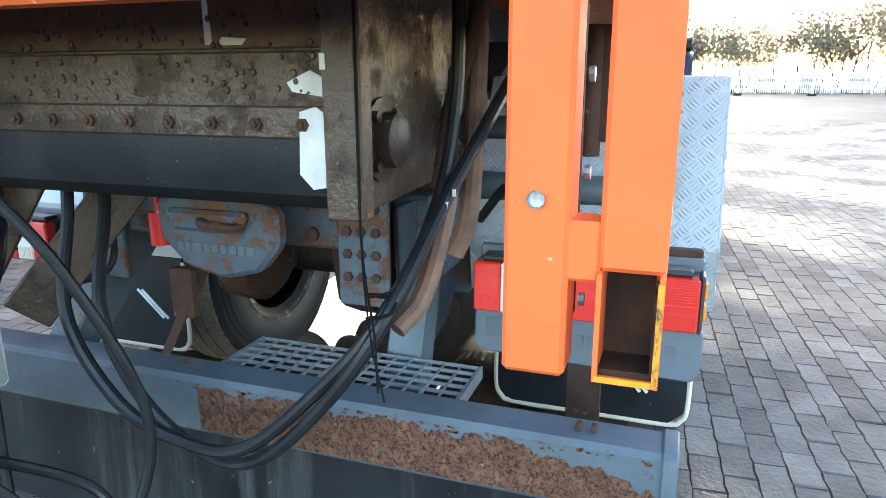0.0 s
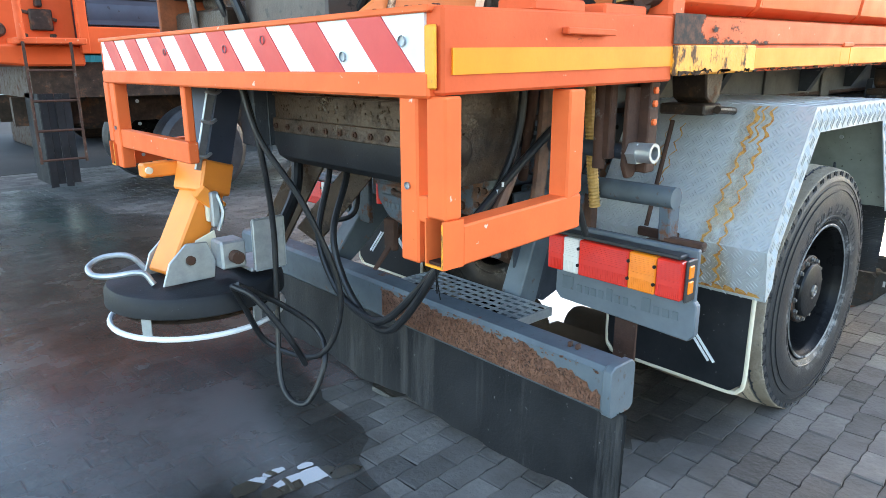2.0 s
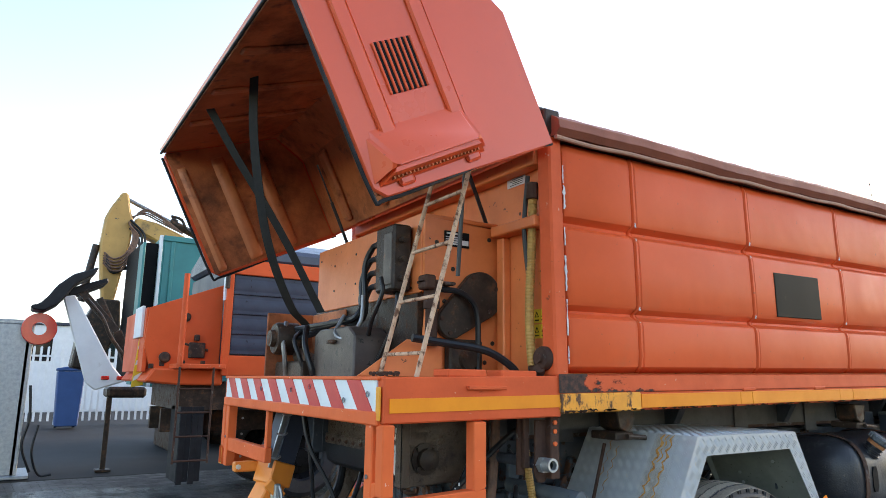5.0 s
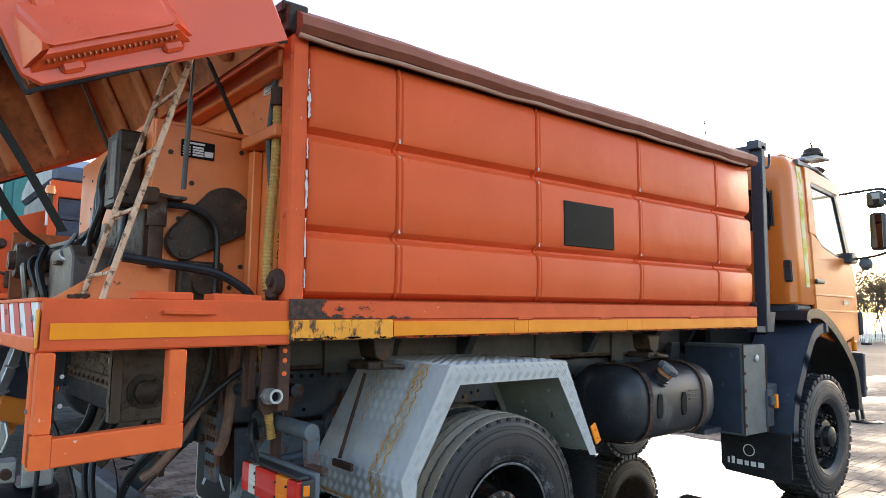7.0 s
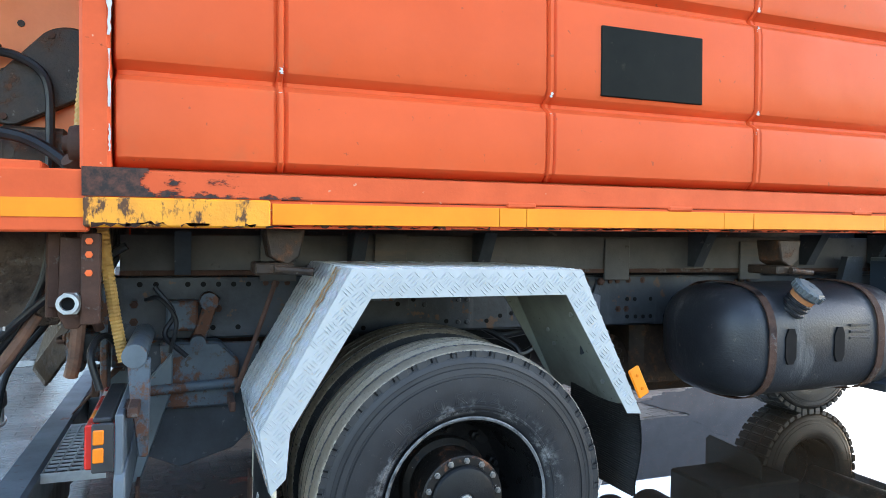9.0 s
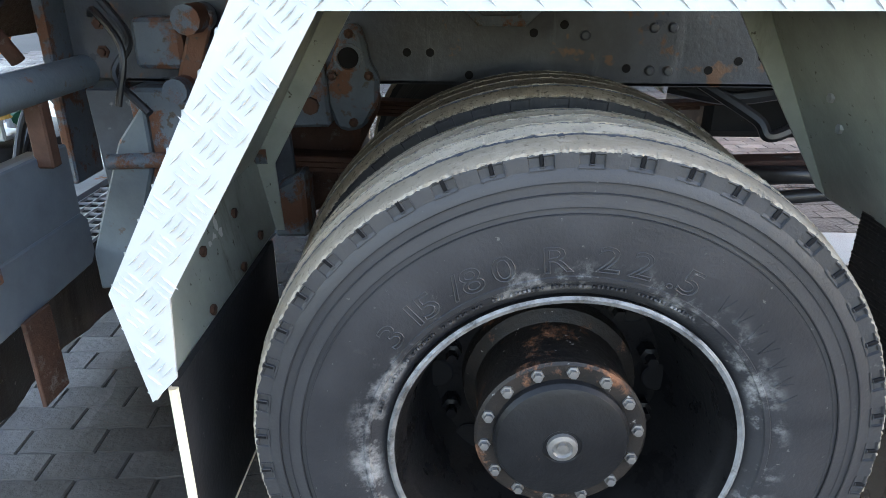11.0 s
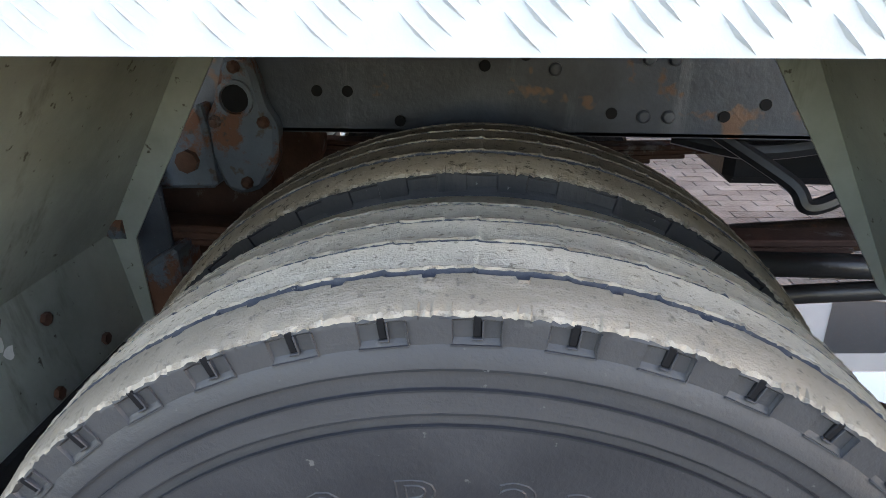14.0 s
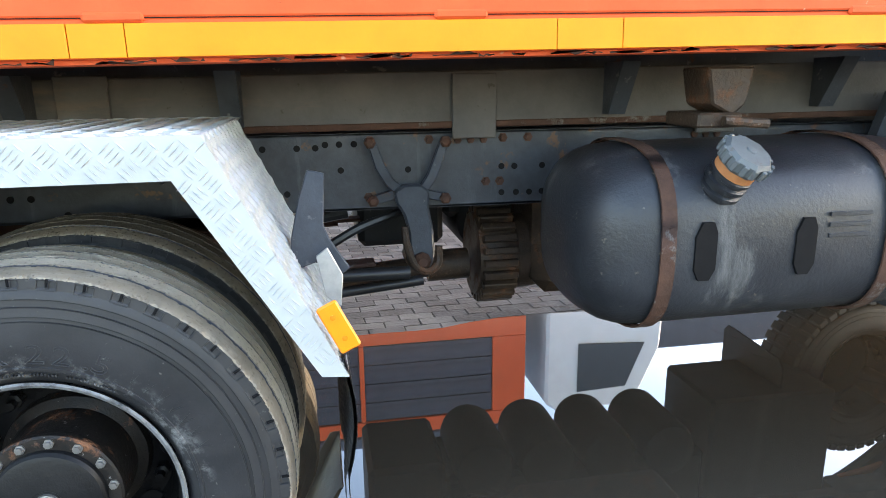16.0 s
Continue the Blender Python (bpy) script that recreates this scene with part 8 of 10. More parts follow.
# drip rail along the roof edge, visor over the windscreen
for y0, y1 in ((CY0 + 0.0, CY0 + 0.05), (CY1 - 0.05, CY1)):
    b = bm_new()
    prism(b, [(CX0 + 0.30, 3.02), (CX0 + 0.28, 3.075), (4.75, 3.06), (5.10, 2.99), (5.24, 2.90), (5.22, 2.87), (5.08, 2.945), (4.74, 3.03)], 'y', y0, y1, 0.008)
    part("drip_rail", b, "bluegrey", cab, "grey drip rail")
# the cab is drawn in a little towards its roof
CAB_BACK, CAB_LEN = 3.80, 0.885
for ob in [cab] + list(cab.children_recursive):
    for v in ob.data.vertices:
        v.co.x = CAB_BACK + (v.co.x - CX0) * CAB_LEN
        v.co.y += 0.055 * max(0.0, v.co.z - 1.75) / 1.25 * (YC - v.co.y) / YC
# added black blocks that darken the view through under the cab
b = bm_new()
box(b, (3.0, 0.45, 1.28), (3.78, 2 * YC - 0.45, 1.62), 0.03)
box(b, (3.78, 0.30, 1.30), (5.0, 2 * YC - 0.30, 1.62), 0.03)
pieces("engine_cover", b, "flat_black", truck)
b = bm_new()
box(b, (5.22, 0.10, 0.98), (5.50, CY1 - 0.06, 1.22), 0.03)
box(b, (5.24, 0.06, 0.84), (5.48, CY1 - 0.1, 0.90), 0.02)
box(b, (5.26, 0.14, 0.62), (5.46, CY1 - 0.1, 0.80), 0.03)
box(b, (5.20, 0.0, 0.80), (5.26, 0.12, 1.24), 0.01)
box(b, (5.27, 0.02, 1.42), (5.33, 0.10, 1.66), 0.02)
pieces("front_bumper", b, "chassis", truck)
b = bm_new()
tube(b, [(5.10, 0.10, 0.56), (5.10, -0.05, 0.56), (5.42, -0.07, 0.54), (5.44, 0.10, 0.54)], 0.014, 8)
for k in range(6):
    rod(b, (5.13 + 0.05 * k, 0.09, 0.556), (5.13 + 0.05 * k, -0.05, 0.553), 0.007, 6)
beam(b, (5.16, 0.06, 0.57), (5.16, 0.10, 0.86), 0.03, 0.03)
beam(b, (5.30, 0.06, 0.57), (5.30, 0.10, 0.86), 0.03, 0.03)
part("cab_step", b, "black_plastic", truck, "black step of bars under the bumper")
b = bm_new()
box(b, (5.06, CY0 - 0.02, 1.26), (5.12, CY0 + 0.02, 1.36), 0.010)
part("wing_lamp", b, "lens_amber", truck)
# mirrors in a bent frame
b = bm_new()
tube(b, [(4.98, CY0 + 0.04, 2.85), (5.00, -0.22, 2.865), (5.02, -0.31, 2.86), (5.03, -0.335, 2.82), (5.03, -0.34, 2.58), (5.03, -0.335, 2.28), (5.02, -0.30, 2.23), (5.06, -0.15, 2.20), (5.10, CY0, 2.19)], 0.013, 10)
arm = part("mirror_arm", b, "black_plastic", truck, "black bent mirror frame")
for y0, z0, z1 in ((-0.315, 2.68, 2.845), (-0.325, 2.255, 2.63)):
    b = bm_new()
    box(b, (4.95, y0, z0), (5.05, -0.165 - 0.02 * (z0 < 2.5), z1), 0.035, seg=3)
    mi = part("mirror", b, "black_plastic", arm, "black door mirror housing")
    b = bm_new()
    box(b, (4.944, y0 + 0.018, z0 + 0.022), (4.952, -0.183 - 0.02 * (z0 < 2.5), z1 - 0.022), 0.003)
    part("mirror_glass", b, "mirror", mi)
    b = bm_new()
    for z in (z0 + 0.3 * (z1 - z0), z0 + 0.7 * (z1 - z0)):
        box(b, (5.00, y0 - 0.02, z - 0.025), (5.05, y0 + 0.01, z + 0.025), 0.006)
    pieces("mirror_clamp", b, "black_plastic", mi)
b = bm_new()
lathe(b, [(0.0, -0.05), (0.035, -0.045), (0.06, -0.01), (0.064, 0.01), (0.05, 0.025), (0.0, 0.03)], (5.08, -0.10, 2.135), 'x', 22)
part("mirror_round", b, "plate_grey", truck, "small round grey kerb mirror")
b = bm_new()
prism(b, [(4.93, 2.14), (4.96, 2.24), (5.06, 2.26), (5.14, 2.20), (5.12, 2.14)], 'y', -0.02, CY0 + 0.02, 0.012)
part("mirror_foot", b, "black_plastic", truck)
# roof fittings
b = bm_new()
prism(b, [(4.28, 3.11), (4.32, 3.14), (4.62, 3.225), (4.90, 3.235), (4.94, 3.215), (4.90, 3.195), (4.64, 3.18), (4.44, 3.11)], 'y', 0.13, 0.31, 0.01)
part("beacon_bar", b, "plate_grey", truck, "pale grey beacon carrier")
b = bm_new()
lathe(b, [(0.105, 0.0), (0.105, 0.02), (0.09, 0.03), (0.078, 0.07), (0.05, 0.085), (0.0, 0.09)], (4.72, 0.22, 3.233), 'z', 22)
tube(b, [(4.71, 0.22, 3.31), (4.72, 0.22, 3.34), (4.69, 0.22, 3.355), (4.71, 0.22, 3.39)], 0.009, 6)
part("beacon", b, "oily", truck, "dark beacon base on the roof")
b = bm_new()
prism(b, [(4.66, 3.12), (4.92, 3.02), (5.00, 2.93), (4.97, 2.91), (4.86, 2.98), (4.66, 3.06)], 'y', 0.16, CY1 - 0.12, 0.01)
part("sun_visor", b, "chassis", truck)
b = bm_new()
box(b, (4.60, 0.10, 3.045), (4.74, 0.20, 3.095), 0.02)
part("roof_marker_lamp", b, "rust", truck)
b = bm_new()
rod(b, (3.90, 0.9, 3.10), (3.83, 0.9, 3.62), 0.005, 6)
part("antenna", b, "flat_black", truck)

# ---- machinery under the open hood ----
b = bm_new()
prism(b, [(-1.62, 1.57), (-1.62, 1.72), (-1.60, 1.995), (-1.62, 2.0), (-1.62, 2.38), (-1.15, 2.36), (-1.15, 1.57)], 'y', 0.50, 0.52, 0.003)
box(b, (-1.625, 0.522, 1.99), (-1.60, 1.90, 2.40), 0.004)
box(b, (-1.62, 0.50, 2.372), (-1.152, 1.90, 2.395), 0.006)
box(b, (-1.62, 1.88, 1.57), (-1.152, 1.90, 2.37), 0.003)
housing = pieces("drive_housing", b, "orange_in", spreader, "orange steel drive housing with oil drips")[0]
b = bm_new()
for y, z in ((0.62, 2.02), (0.95, 2.10), (0.95, 2.26), (1.30, 2.12), (1.30, 2.30), (1.62, 2.11), (1.62, 2.27), (1.85, 2.05), (1.85, 2.33)):
    lathe(b, [(0.007, 0.0), (0.007, -0.004), (0.0, -0.005)], (-1.625, y, z), 'x', 8)
for x, z in ((-1.55, 2.25), (-1.45, 2.12), (-1.22, 2.3), (-1.2, 1.75), (-1.5, 1.95), (-1.25, 1.65)):
    lathe(b, [(0.012, 0.0), (0.012, -0.005), (0.0, -0.007)], (x, 0.50, z), 'y', 8)
pieces("housing_rivet", b, "oily", housing)
# maker's plate
b = bm_new()
box(b, (-1.506, 0.492, 2.238), (-1.352, 0.499, 2.318), 0.002)
plate = part("type_plate", b, "flat_black", housing, "black and silver type plate")
b = bm_new()
for k in range(4):
    box(b, (-1.455, 0.4895, 2.247 + k * 0.012), (-1.405, 0.4918, 2.255 + k * 0.012))
    box(b, (-1.50, 0.4895, 2.247 + k * 0.012), (-1.465, 0.4918, 2.252 + k * 0.012))
box(b, (-1.495, 0.4895, 2.300), (-1.40, 0.4918, 2.309))
box(b, (-1.40, 0.4895, 2.249), (-1.36, 0.4918, 2.275))
pieces("plate_mark", b, "label_white", plate)
# pear shaped belt cover
b = bm_new()
poly = []
for k in range(15):
    a = radians(-70 + k * 14.2)
    poly.append((-1.295 + 0.125 * math.cos(a), 1.99 + 0.125 * math.sin(a)))
for k in range(11):
    a = radians(135 + k * 15)
    poly.append((-1.475 + 0.085 * math.cos(a), 1.845 + 0.085 * math.sin(a)))
prism(b, poly, 'y', 0.455, 0.498, 0.006)
cover = part("belt_cover", b, "oily", housing, "dark oily belt cover")
b = bm_new()
for x, z in ((-1.21, 2.03), (-1.35, 2.08), (-1.49, 1.79), (-1.54, 1.86), (-1.25, 1.91)):
    lathe(b, [(0.012, 0.0), (0.012, -0.006), (0.0, -0.008)], (x, 0.455, z), 'y', 8)
pieces("cover_screw", b, "rust", cover)
b = bm_new()
rod(b, (-1.61, 0.44, 1.72), (-1.61, 0.44, 2.02), 0.030, 18)
rod(b, (-1.61, 0.44, 1.90), (-1.61, 0.44, 2.04), 0.040, 18)
box(b, (-1.68, 0.39, 2.02), (-1.50, 0.47, 2.035), 0.004)
box(b, (-1.68, 0.38, 1.99), (-1.62, 0.46, 2.06), 0.008)
part("lift_cylinder", b, "rust", spreader, "dark greasy cylinder")
b = bm_new()
lathe(b, [(0.0, -0.02), (0.05, -0.02), (0.055, 0.0), (0.085, 0.01), (0.085, 0.06), (0.0, 0.06)], (-1.40, 0.43, 1.66), 'y', 20)
box(b, (-1.50, 0.44, 1.57), (-1.30, 0.499, 1.76), 0.01)
part("hydraulic_motor", b, "oily", spreader)
# valve block with hose tails
b = bm_new()
box(b, (-1.745, 0.60, 2.0), (-1.635, 0.80, 2.345), 0.012)
for k in range(4):
    rod(b, (-1.70, 0.80, 2.05 + 0.075 * k), (-1.70, 0.86, 2.05 + 0.075 * k), 0.022, 10)
for k in range(3):
    rod(b, (-1.70, 0.56, 2.06 + 0.10 * k), (-1.70, 0.60, 2.06 + 0.10 * k), 0.014, 8)
valve = part("valve_block", b, "oily", spreader, "grey and black hydraulic valve block")
b = bm_new()
box(b, (-1.750, 0.61, 2.03), (-1.744, 0.70, 2.30), 0.004)
part("valve_face", b, "grey_cover", valve)
rnd = random.Random(12)
for k in range(4):
    z = 2.05 + 0.075 * k
    b = bm_new()
    j = rnd.uniform(-0.03, 0.03)
    tube(b, [(-1.70, 0.86, z), (-1.71, 0.93 + j, z - 0.01), (-1.73, 0.98 + j, z - 0.12), (-1.74, 0.96 + j, 1.94 - 0.02 * k), (-1.78, 0.98 + 0.1 * k, 1.88), (-1.80, 1.30 + 0.05 * k, 1.87 - 0.015 * k), (-1.85, 1.70, 1.86 - 0.02 * k)], 0.016, 8, 6)
    part("hydraulic_hose", b, "hose", spreader, "black hydraulic hose")
for pts, r, mt in (
    ([(-1.68, 0.66, 2.0), (-1.70, 0.64, 1.85), (-1.72, 0.72, 1.72), (-1.74, 0.80, 1.60)], 0.014, "hose"),
    ([(-1.57, 0.43, 2.0), (-1.45, 0.42, 1.99), (-1.36, 0.42, 1.92), (-1.345, 0.42, 1.75), (-1.35, 0.42, 1.58)], 0.015, "hose"),
    ([(-1.76, 0.36, 1.75), (-1.6, 0.33, 1.73), (-1.40, 0.28, 1.70), (-1.28, 0.24, 1.63), (-1.24, 0.22, 1.57)], 0.019, "hose"),
    ([(-1.80, 0.62, 2.06), (-1.80, 0.60, 1.98), (-1.82, 0.66, 1.86), (-1.80, 0.74, 1.78)], 0.012, "hose"),
    ([(-1.80, 1.05, 1.90), (-1.86, 1.02, 1.80), (-1.84, 0.92, 1.77), (-1.78, 0.88, 1.86), (-1.76, 0.90, 2.0)], 0.012, "steel"),
    ([(-1.90, 1.70, 1.90), (-1.93, 1.66, 1.80), (-1.92, 1.64, 1.68), (-1.90, 1.66, 1.57)], 0.015, "steel"),
    ([(-1.86, 1.45, 1.86), (-1.90, 1.36, 1.75), (-1.88, 1.30, 1.62), (-1.86, 1.30, 1.56)], 0.018, "hose"),
    ([(-1.84, 1.60, 1.84), (-1.92, 1.48, 1.78), (-1.90, 1.42, 1.66), (-1.86, 1.42, 1.57)], 0.014, "hose"),
):
    b = bm_new()
    tube(b, pts, r, 8, 7)
    part("hydraulic_hose", b, mt, spreader)
# gearbox and cover plates at the rear of the tray
b = bm_new()
prism(b, [(0.78, 1.56), (1.32, 1.56), (1.32, 1.80), (1.25, 1.83), (0.86, 1.83), (0.78, 1.78)], 'x', -1.86, -1.66, 0.008)
part("gearbox_cover", b, surface("oil_brown_sheet", (0.085, 0.062, 0.05), (0.045, 0.034, 0.029), 0.4, 0.6, grain=5, bump=0.3, stain=(0.17, 0.15, 0.135), stain_at=(0.60, 0.72), stain_scale=6, fleck=(0.02, 0.016, 0.014), fleck_at=(0.62, 0.68), fleck_scale=24), spreader, "brown-grey oily sheet cover with a small handle")
b = bm_new()
box(b, (-1.885, 1.0, 1.745), (-1.86, 1.09, 1.765), 0.004)
part("cover_handle", b, "oily", spreader)
b = bm_new()
prism(b, [(-1.99, 1.572), (-1.54, 1.572), (-1.54, 1.735), (-1.735, 1.748)], 'y', 0.448, 0.462, 0.003)
pieces("tray_gusset", b, "orange_in", spreader)
b = bm_new()
box(b, (-1.90, 1.40, 1.56), (-1.62, 1.87, 1.66), 0.01)
lathe(b, [(0.0, -0.10), (0.09, -0.10), (0.10, -0.08), (0.10, 0.04), (0.07, 0.08), (0.0, 0.08)], (-1.86, 1.74, 1.80), 'x', 24)
lathe(b, [(0.0, -0.06), (0.05, -0.06), (0.06, 0.02), (0.0, 0.02)], (-1.93, 1.74, 1.80), 'x', 16)
rod(b, (-1.80, 1.35, 1.62), (-1.80, 1.70, 1.70), 0.05, 14)
part("hydraulic_pump", b, "oily", spreader, "oily pump and gearbox")
b = bm_new()
box(b, (-1.96, 1.88, 1.56), (-1.60, 1.90, 1.97), 0.004)
box(b, (-1.66, 1.36, 1.56), (-1.645, 1.878, 1.97), 0.004)
pieces("pump_shield", b, "hood_in", spreader)
b = bm_new()
box(b, (-1.64, 0.53, 1.57), (-1.60, 1.87, 1.985), 0.004)
part("housing_base", b, "oily", spreader)
b = bm_new()
for k in range(16):
    x = -1.92 + 0.008 * math.sin(k)
    tube(b, [(x, 0.20 + k * 0.022, 1.580 + 0.006 * (k % 2)), (x + 0.012, 0.214 + k * 0.022, 1.586)], 0.009, 6, 2)
part("chain", b, "rust", spreader, "rusty chain lying on the tray")
# yellow ribbed drain hose and the pipe elbow at the bulkhead
b = bm_new()
pts = [(-1.205, 0.15, 2.46 - 0.008 * k) for k in range(100)]
pts = [Vector((-1.205 + 0.012 * math.sin(k * 0.05), 0.15 + 0.035 * math.sin(k * 0.03), 2.46 - 0.0082 * k)) for k in range(102)]
tube(b, pts, 0.021, 10, smooth=False, rib=0.14)
part("drain_hose", b, "hose_yellow", spreader, "yellow ribbed drain hose")
b = bm_new()
tube(b, [(-1.20, 0.16, 1.66), (-1.20, 0.16, 1.625), (-1.205, 0.14, 1.602), (-1.22, 0.10, 1.60), (-1.24, 0.075, 1.62)], 0.025, 12)
rod(b, (-1.215, 0.14, 2.45), (-1.215, 0.14, 2.53), 0.030, 10)
lathe(b, [(0.0, -0.035), (0.022, -0.035), (0.024, -0.018), (0.050, -0.016), (0.056, 0.0), (0.056, 0.02), (0.0, 0.02)], (-1.22, 0.075, 1.665), 'x', 18)
pieces("pipe_elbow", b, "rust", spreader, "rusty pipe elbow")
b = bm_new()
tube(b, [(-1.21, 0.18, 2.58), (-1.22, 0.20, 2.3), (-1.20, 0.19, 2.0), (-1.19, 0.2, 1.58)], 0.012, 8)
part("cable", b, "hose", spreader)
# ladder leaning inside the tray
for y in (0.10, 0.44):
    b = bm_new()
    beam(b, (-1.885, y, 1.565), (-1.595, y, 2.62), 0.015, 0.022, 0.005)
    part("ladder_rail", b, "ladder", spreader, "chipped cream ladder rail with rust")
for k in range(4):
    f = 0.10 + k * 0.235
    x, z = -1.885 + 0.29 * f * 1.0, 1.565 + 1.055 * f
    b = bm_new()
    beam(b, (x, 0.10, z), (x, 0.44, z), 0.016, 0.016, 0.004)
    part("ladder_rung", b, "ladder", spreader)
# webbing straps and gas struts of the hood
for pts in ([(-2.40, 1.0, 3.20), (-2.36, 1.05, 2.80), (-2.23, 1.15, 2.31), (-2.03, 1.30, 1.975), (-1.887, 1.40, 1.868)], [(-2.524, 1.4, 3.059), (-2.357, 1.4, 2.805), (-2.172, 1.4, 2.546), (-2.011, 1.4, 2.305), (-1.796, 1.4, 1.944)]):
    path = smooth_path(pts, 8)
    b = bm_new()
    vs = []
    for k, q in enumerate(path):
        d = (path[min(k + 1, len(path) - 1)] - path[max(k - 1, 0)]).normalized()
        side = d.cross(Vector((0.2, 1, 0))).normalized()
        side = Vector((0.75, -0.65, 0.1)).normalized()
        nrm = d.cross(side).normalized()
        vs.append([b.verts.new(q + side * s * 0.024 + nrm * t * 0.0025) for s, t in ((-1, -1), (1, -1), (1, 1), (-1, 1))])
    for p, q in zip(vs, vs[1:]):
        for j in range(4):
            b.faces.new((p[j], p[(j + 1) % 4], q[(j + 1) % 4], q[j]))
    b.faces.new(vs[0])
    b.faces.new(vs[-1][::-1])
    bmesh.ops.recalc_face_normals(b, faces=list(b.faces))
    part("hood_strap", b, "strap", spreader, "black webbing strap holding the hood")
for a, c in (((-1.20, 0.55, 2.40), (-1.60, 0.35, 2.92)), ((-1.50, 1.70, 2.42), (-1.75, 1.70, 2.95)), ((-1.55, 0.30, 2.05), (-1.56, 0.22, 2.75))):
    b = bm_new()
    c = Vector(c)
    a = Vector(a)
    rod(b, a, a + (c - a) * 0.55, 0.011, 10)
    rod(b, a + (c - a) * 0.5, c, 0.006, 8)
    part("gas_strut", b, "black_plastic", spreader)

# ---- auger trough under the tray ----
b = bm_new()
box(b, (-1.712, 0.522, 1.225), (-1.698, 1.42, 1.345), 0.003)
box(b, (-1.722, 0.522, 1.338), (-1.695, 1.42, 1.347), 0.003)
prism(b, [(-1.69, 1.09), (-1.30, 1.09), (-1.17, 1.36), (-1.17, 1.53), (-1.69, 1.53)], 'y', 0.53, 1.42)
trough = pieces("auger_trough", b, "trough", spreader, "brown salt-stained steel auger trough")[-1]
b = bm_new()
prism(b, [(-1.735, 1.52), (-1.735, 1.075), (-1.70, 1.065), (-1.33, 1.075), (-1.20, 1.34), (-1.17, 1.40), (-1.17, 1.52)], 'y', 0.495, 0.52, 0.003)
box(b, (-1.742, 0.462, 1.068), (-1.70, 0.53, 1.53), 0.003)
part("trough_end", b, "trough", trough, "brown pitted end plate")
b = bm_new()
box(b, (-1.700, 0.522, 1.345), (-1.688, 1.42, 1.535), 0.003)
part("trough_plate", b, "trough_top", trough, "red-brown stained plate")
b = bm_new()
lathe(b, [(0.075, 0.0), (0.075, -0.008), (0.05, -0.012), (0.05, -0.04), (0.03, -0.05), (0.0, -0.052)], (-1.60, 0.495, 1.19), 'y', 20)
for k in range(4):
    a = radians(45 + 90 * k)
    lathe(b, [(0.012, 0.0), (0.012, -0.012), (0.0, -0.015)], (-1.60 + 0.06 * math.cos(a), 0.487, 1.19 + 0.06 * math.sin(a)), 'y', 6)
part("bearing", b, "oily", trough)
b = bm_new()
box(b, (-1.726, 0.53, 1.198), (-1.710, 1.42, 1.252), 0.003)
part("clamp_strip", b, "trough", trough)
for k in range(10):
    y = 0.575 + k * 0.0905
    b = bm_new()
    lathe(b, [(0.012, 0.0), (0.012, -0.006), (0.006, -0.008), (0.006, -0.012), (0.0, -0.013)], (-1.726, y, 1.222), 'x', 6, smooth=False)
    part("clamp_bolt", b, "rust", trough)
b = bm_new()
prism(b, [(-1.715, 1.21), (-1.722, 1.15), (-1.705, 1.10), (-1.66, 1.07), (-1.56, 1.062), (-1.56, 1.072), (-1.655, 1.08), (-1.697, 1.108), (-1.712, 1.15), (-1.705, 1.21)], 'y', 0.54, 1.42)
part("rubber_lip", b, "rubber", trough, "curved black rubber lip")
b = bm_new()
prism(b, [(0.525, 1.265), (0.60, 1.275), (0.61, 1.29), (0.565, 1.31), (0.545, 1.30)], 'x', -1.7145, -1.712)
prism(b, [(0.532, 1.12), (0.532, 1.24), (0.55, 1.252), (0.58, 1.243), (0.585, 1.14), (0.56, 1.115)], 'x', -1.7285, -1.7265)
prism(b, [(0.70, 1.352), (0.75, 1.352), (0.74, 1.366), (0.69, 1.362)], 'x', -1.7025, -1.70)
prism(b, [(0.76, 1.353), (0.775, 1.353), (0.776, 1.47), (0.77, 1.47)], 'x', -1.7025, -1.70)
prism(b, [(0.52, 1.31), (0.53, 1.31), (0.53, 1.335), (0.521, 1.335)], 'x', -1.7455, -1.7425)
pieces("paint_flake", b, "flake", trough, "bare white patches where the paint has gone")
b = bm_new()
rnd = random.Random(3)
for k in range(150):
    y, z = rnd.uniform(0.53, 1.40), rnd.choice((rnd.uniform(1.26, 1.335), rnd.uniform(1.35, 1.44)))
    x = -1.712 if z < 1.34 else -1.70
    r = rnd.uniform(0.003, 0.008)
    lathe(b, [(r, 0.0), (r * 0.7, -0.003), (0.0, -0.004)], (x, y, z), 'x', 6)
tagged(part("salt_crust", b, "trough", trough), kind="stuff")
# grey chute box beside the trough and brown plates below
b = bm_new()
box(b, (-1.80, 1.43, 1.14), (-1.55, 1.55, 1.53), 0.006)
box(b, (-1.74, 1.425, 1.10), (-1.735, 1.47, 1.53), 0.002)
part("chute_box", b, "chassis", spreader, "dark blue-grey chute box")
b = bm_new()
beam(b, (-1.45, 1.55, 1.10), (-1.60, 1.75, 0.66), 0.02, 0.14, 0.004)
beam(b, (-1.30, 1.30, 1.10), (-1.55, 1.50, 0.72), 0.02, 0.12, 0.004)
pieces("chute_plate", b, "trough", spreader)
b = bm_new()
tube(b, [(-1.235, 0.42, 1.53), (-1.24, 0.42, 1.3), (-1.26, 0.43, 1.0), (-1.28, 0.46, 0.90)], 0.024, 10)
part("drain_pipe", b, "hose_old", spreader, "faded brown drain pipe")
b = bm_new()
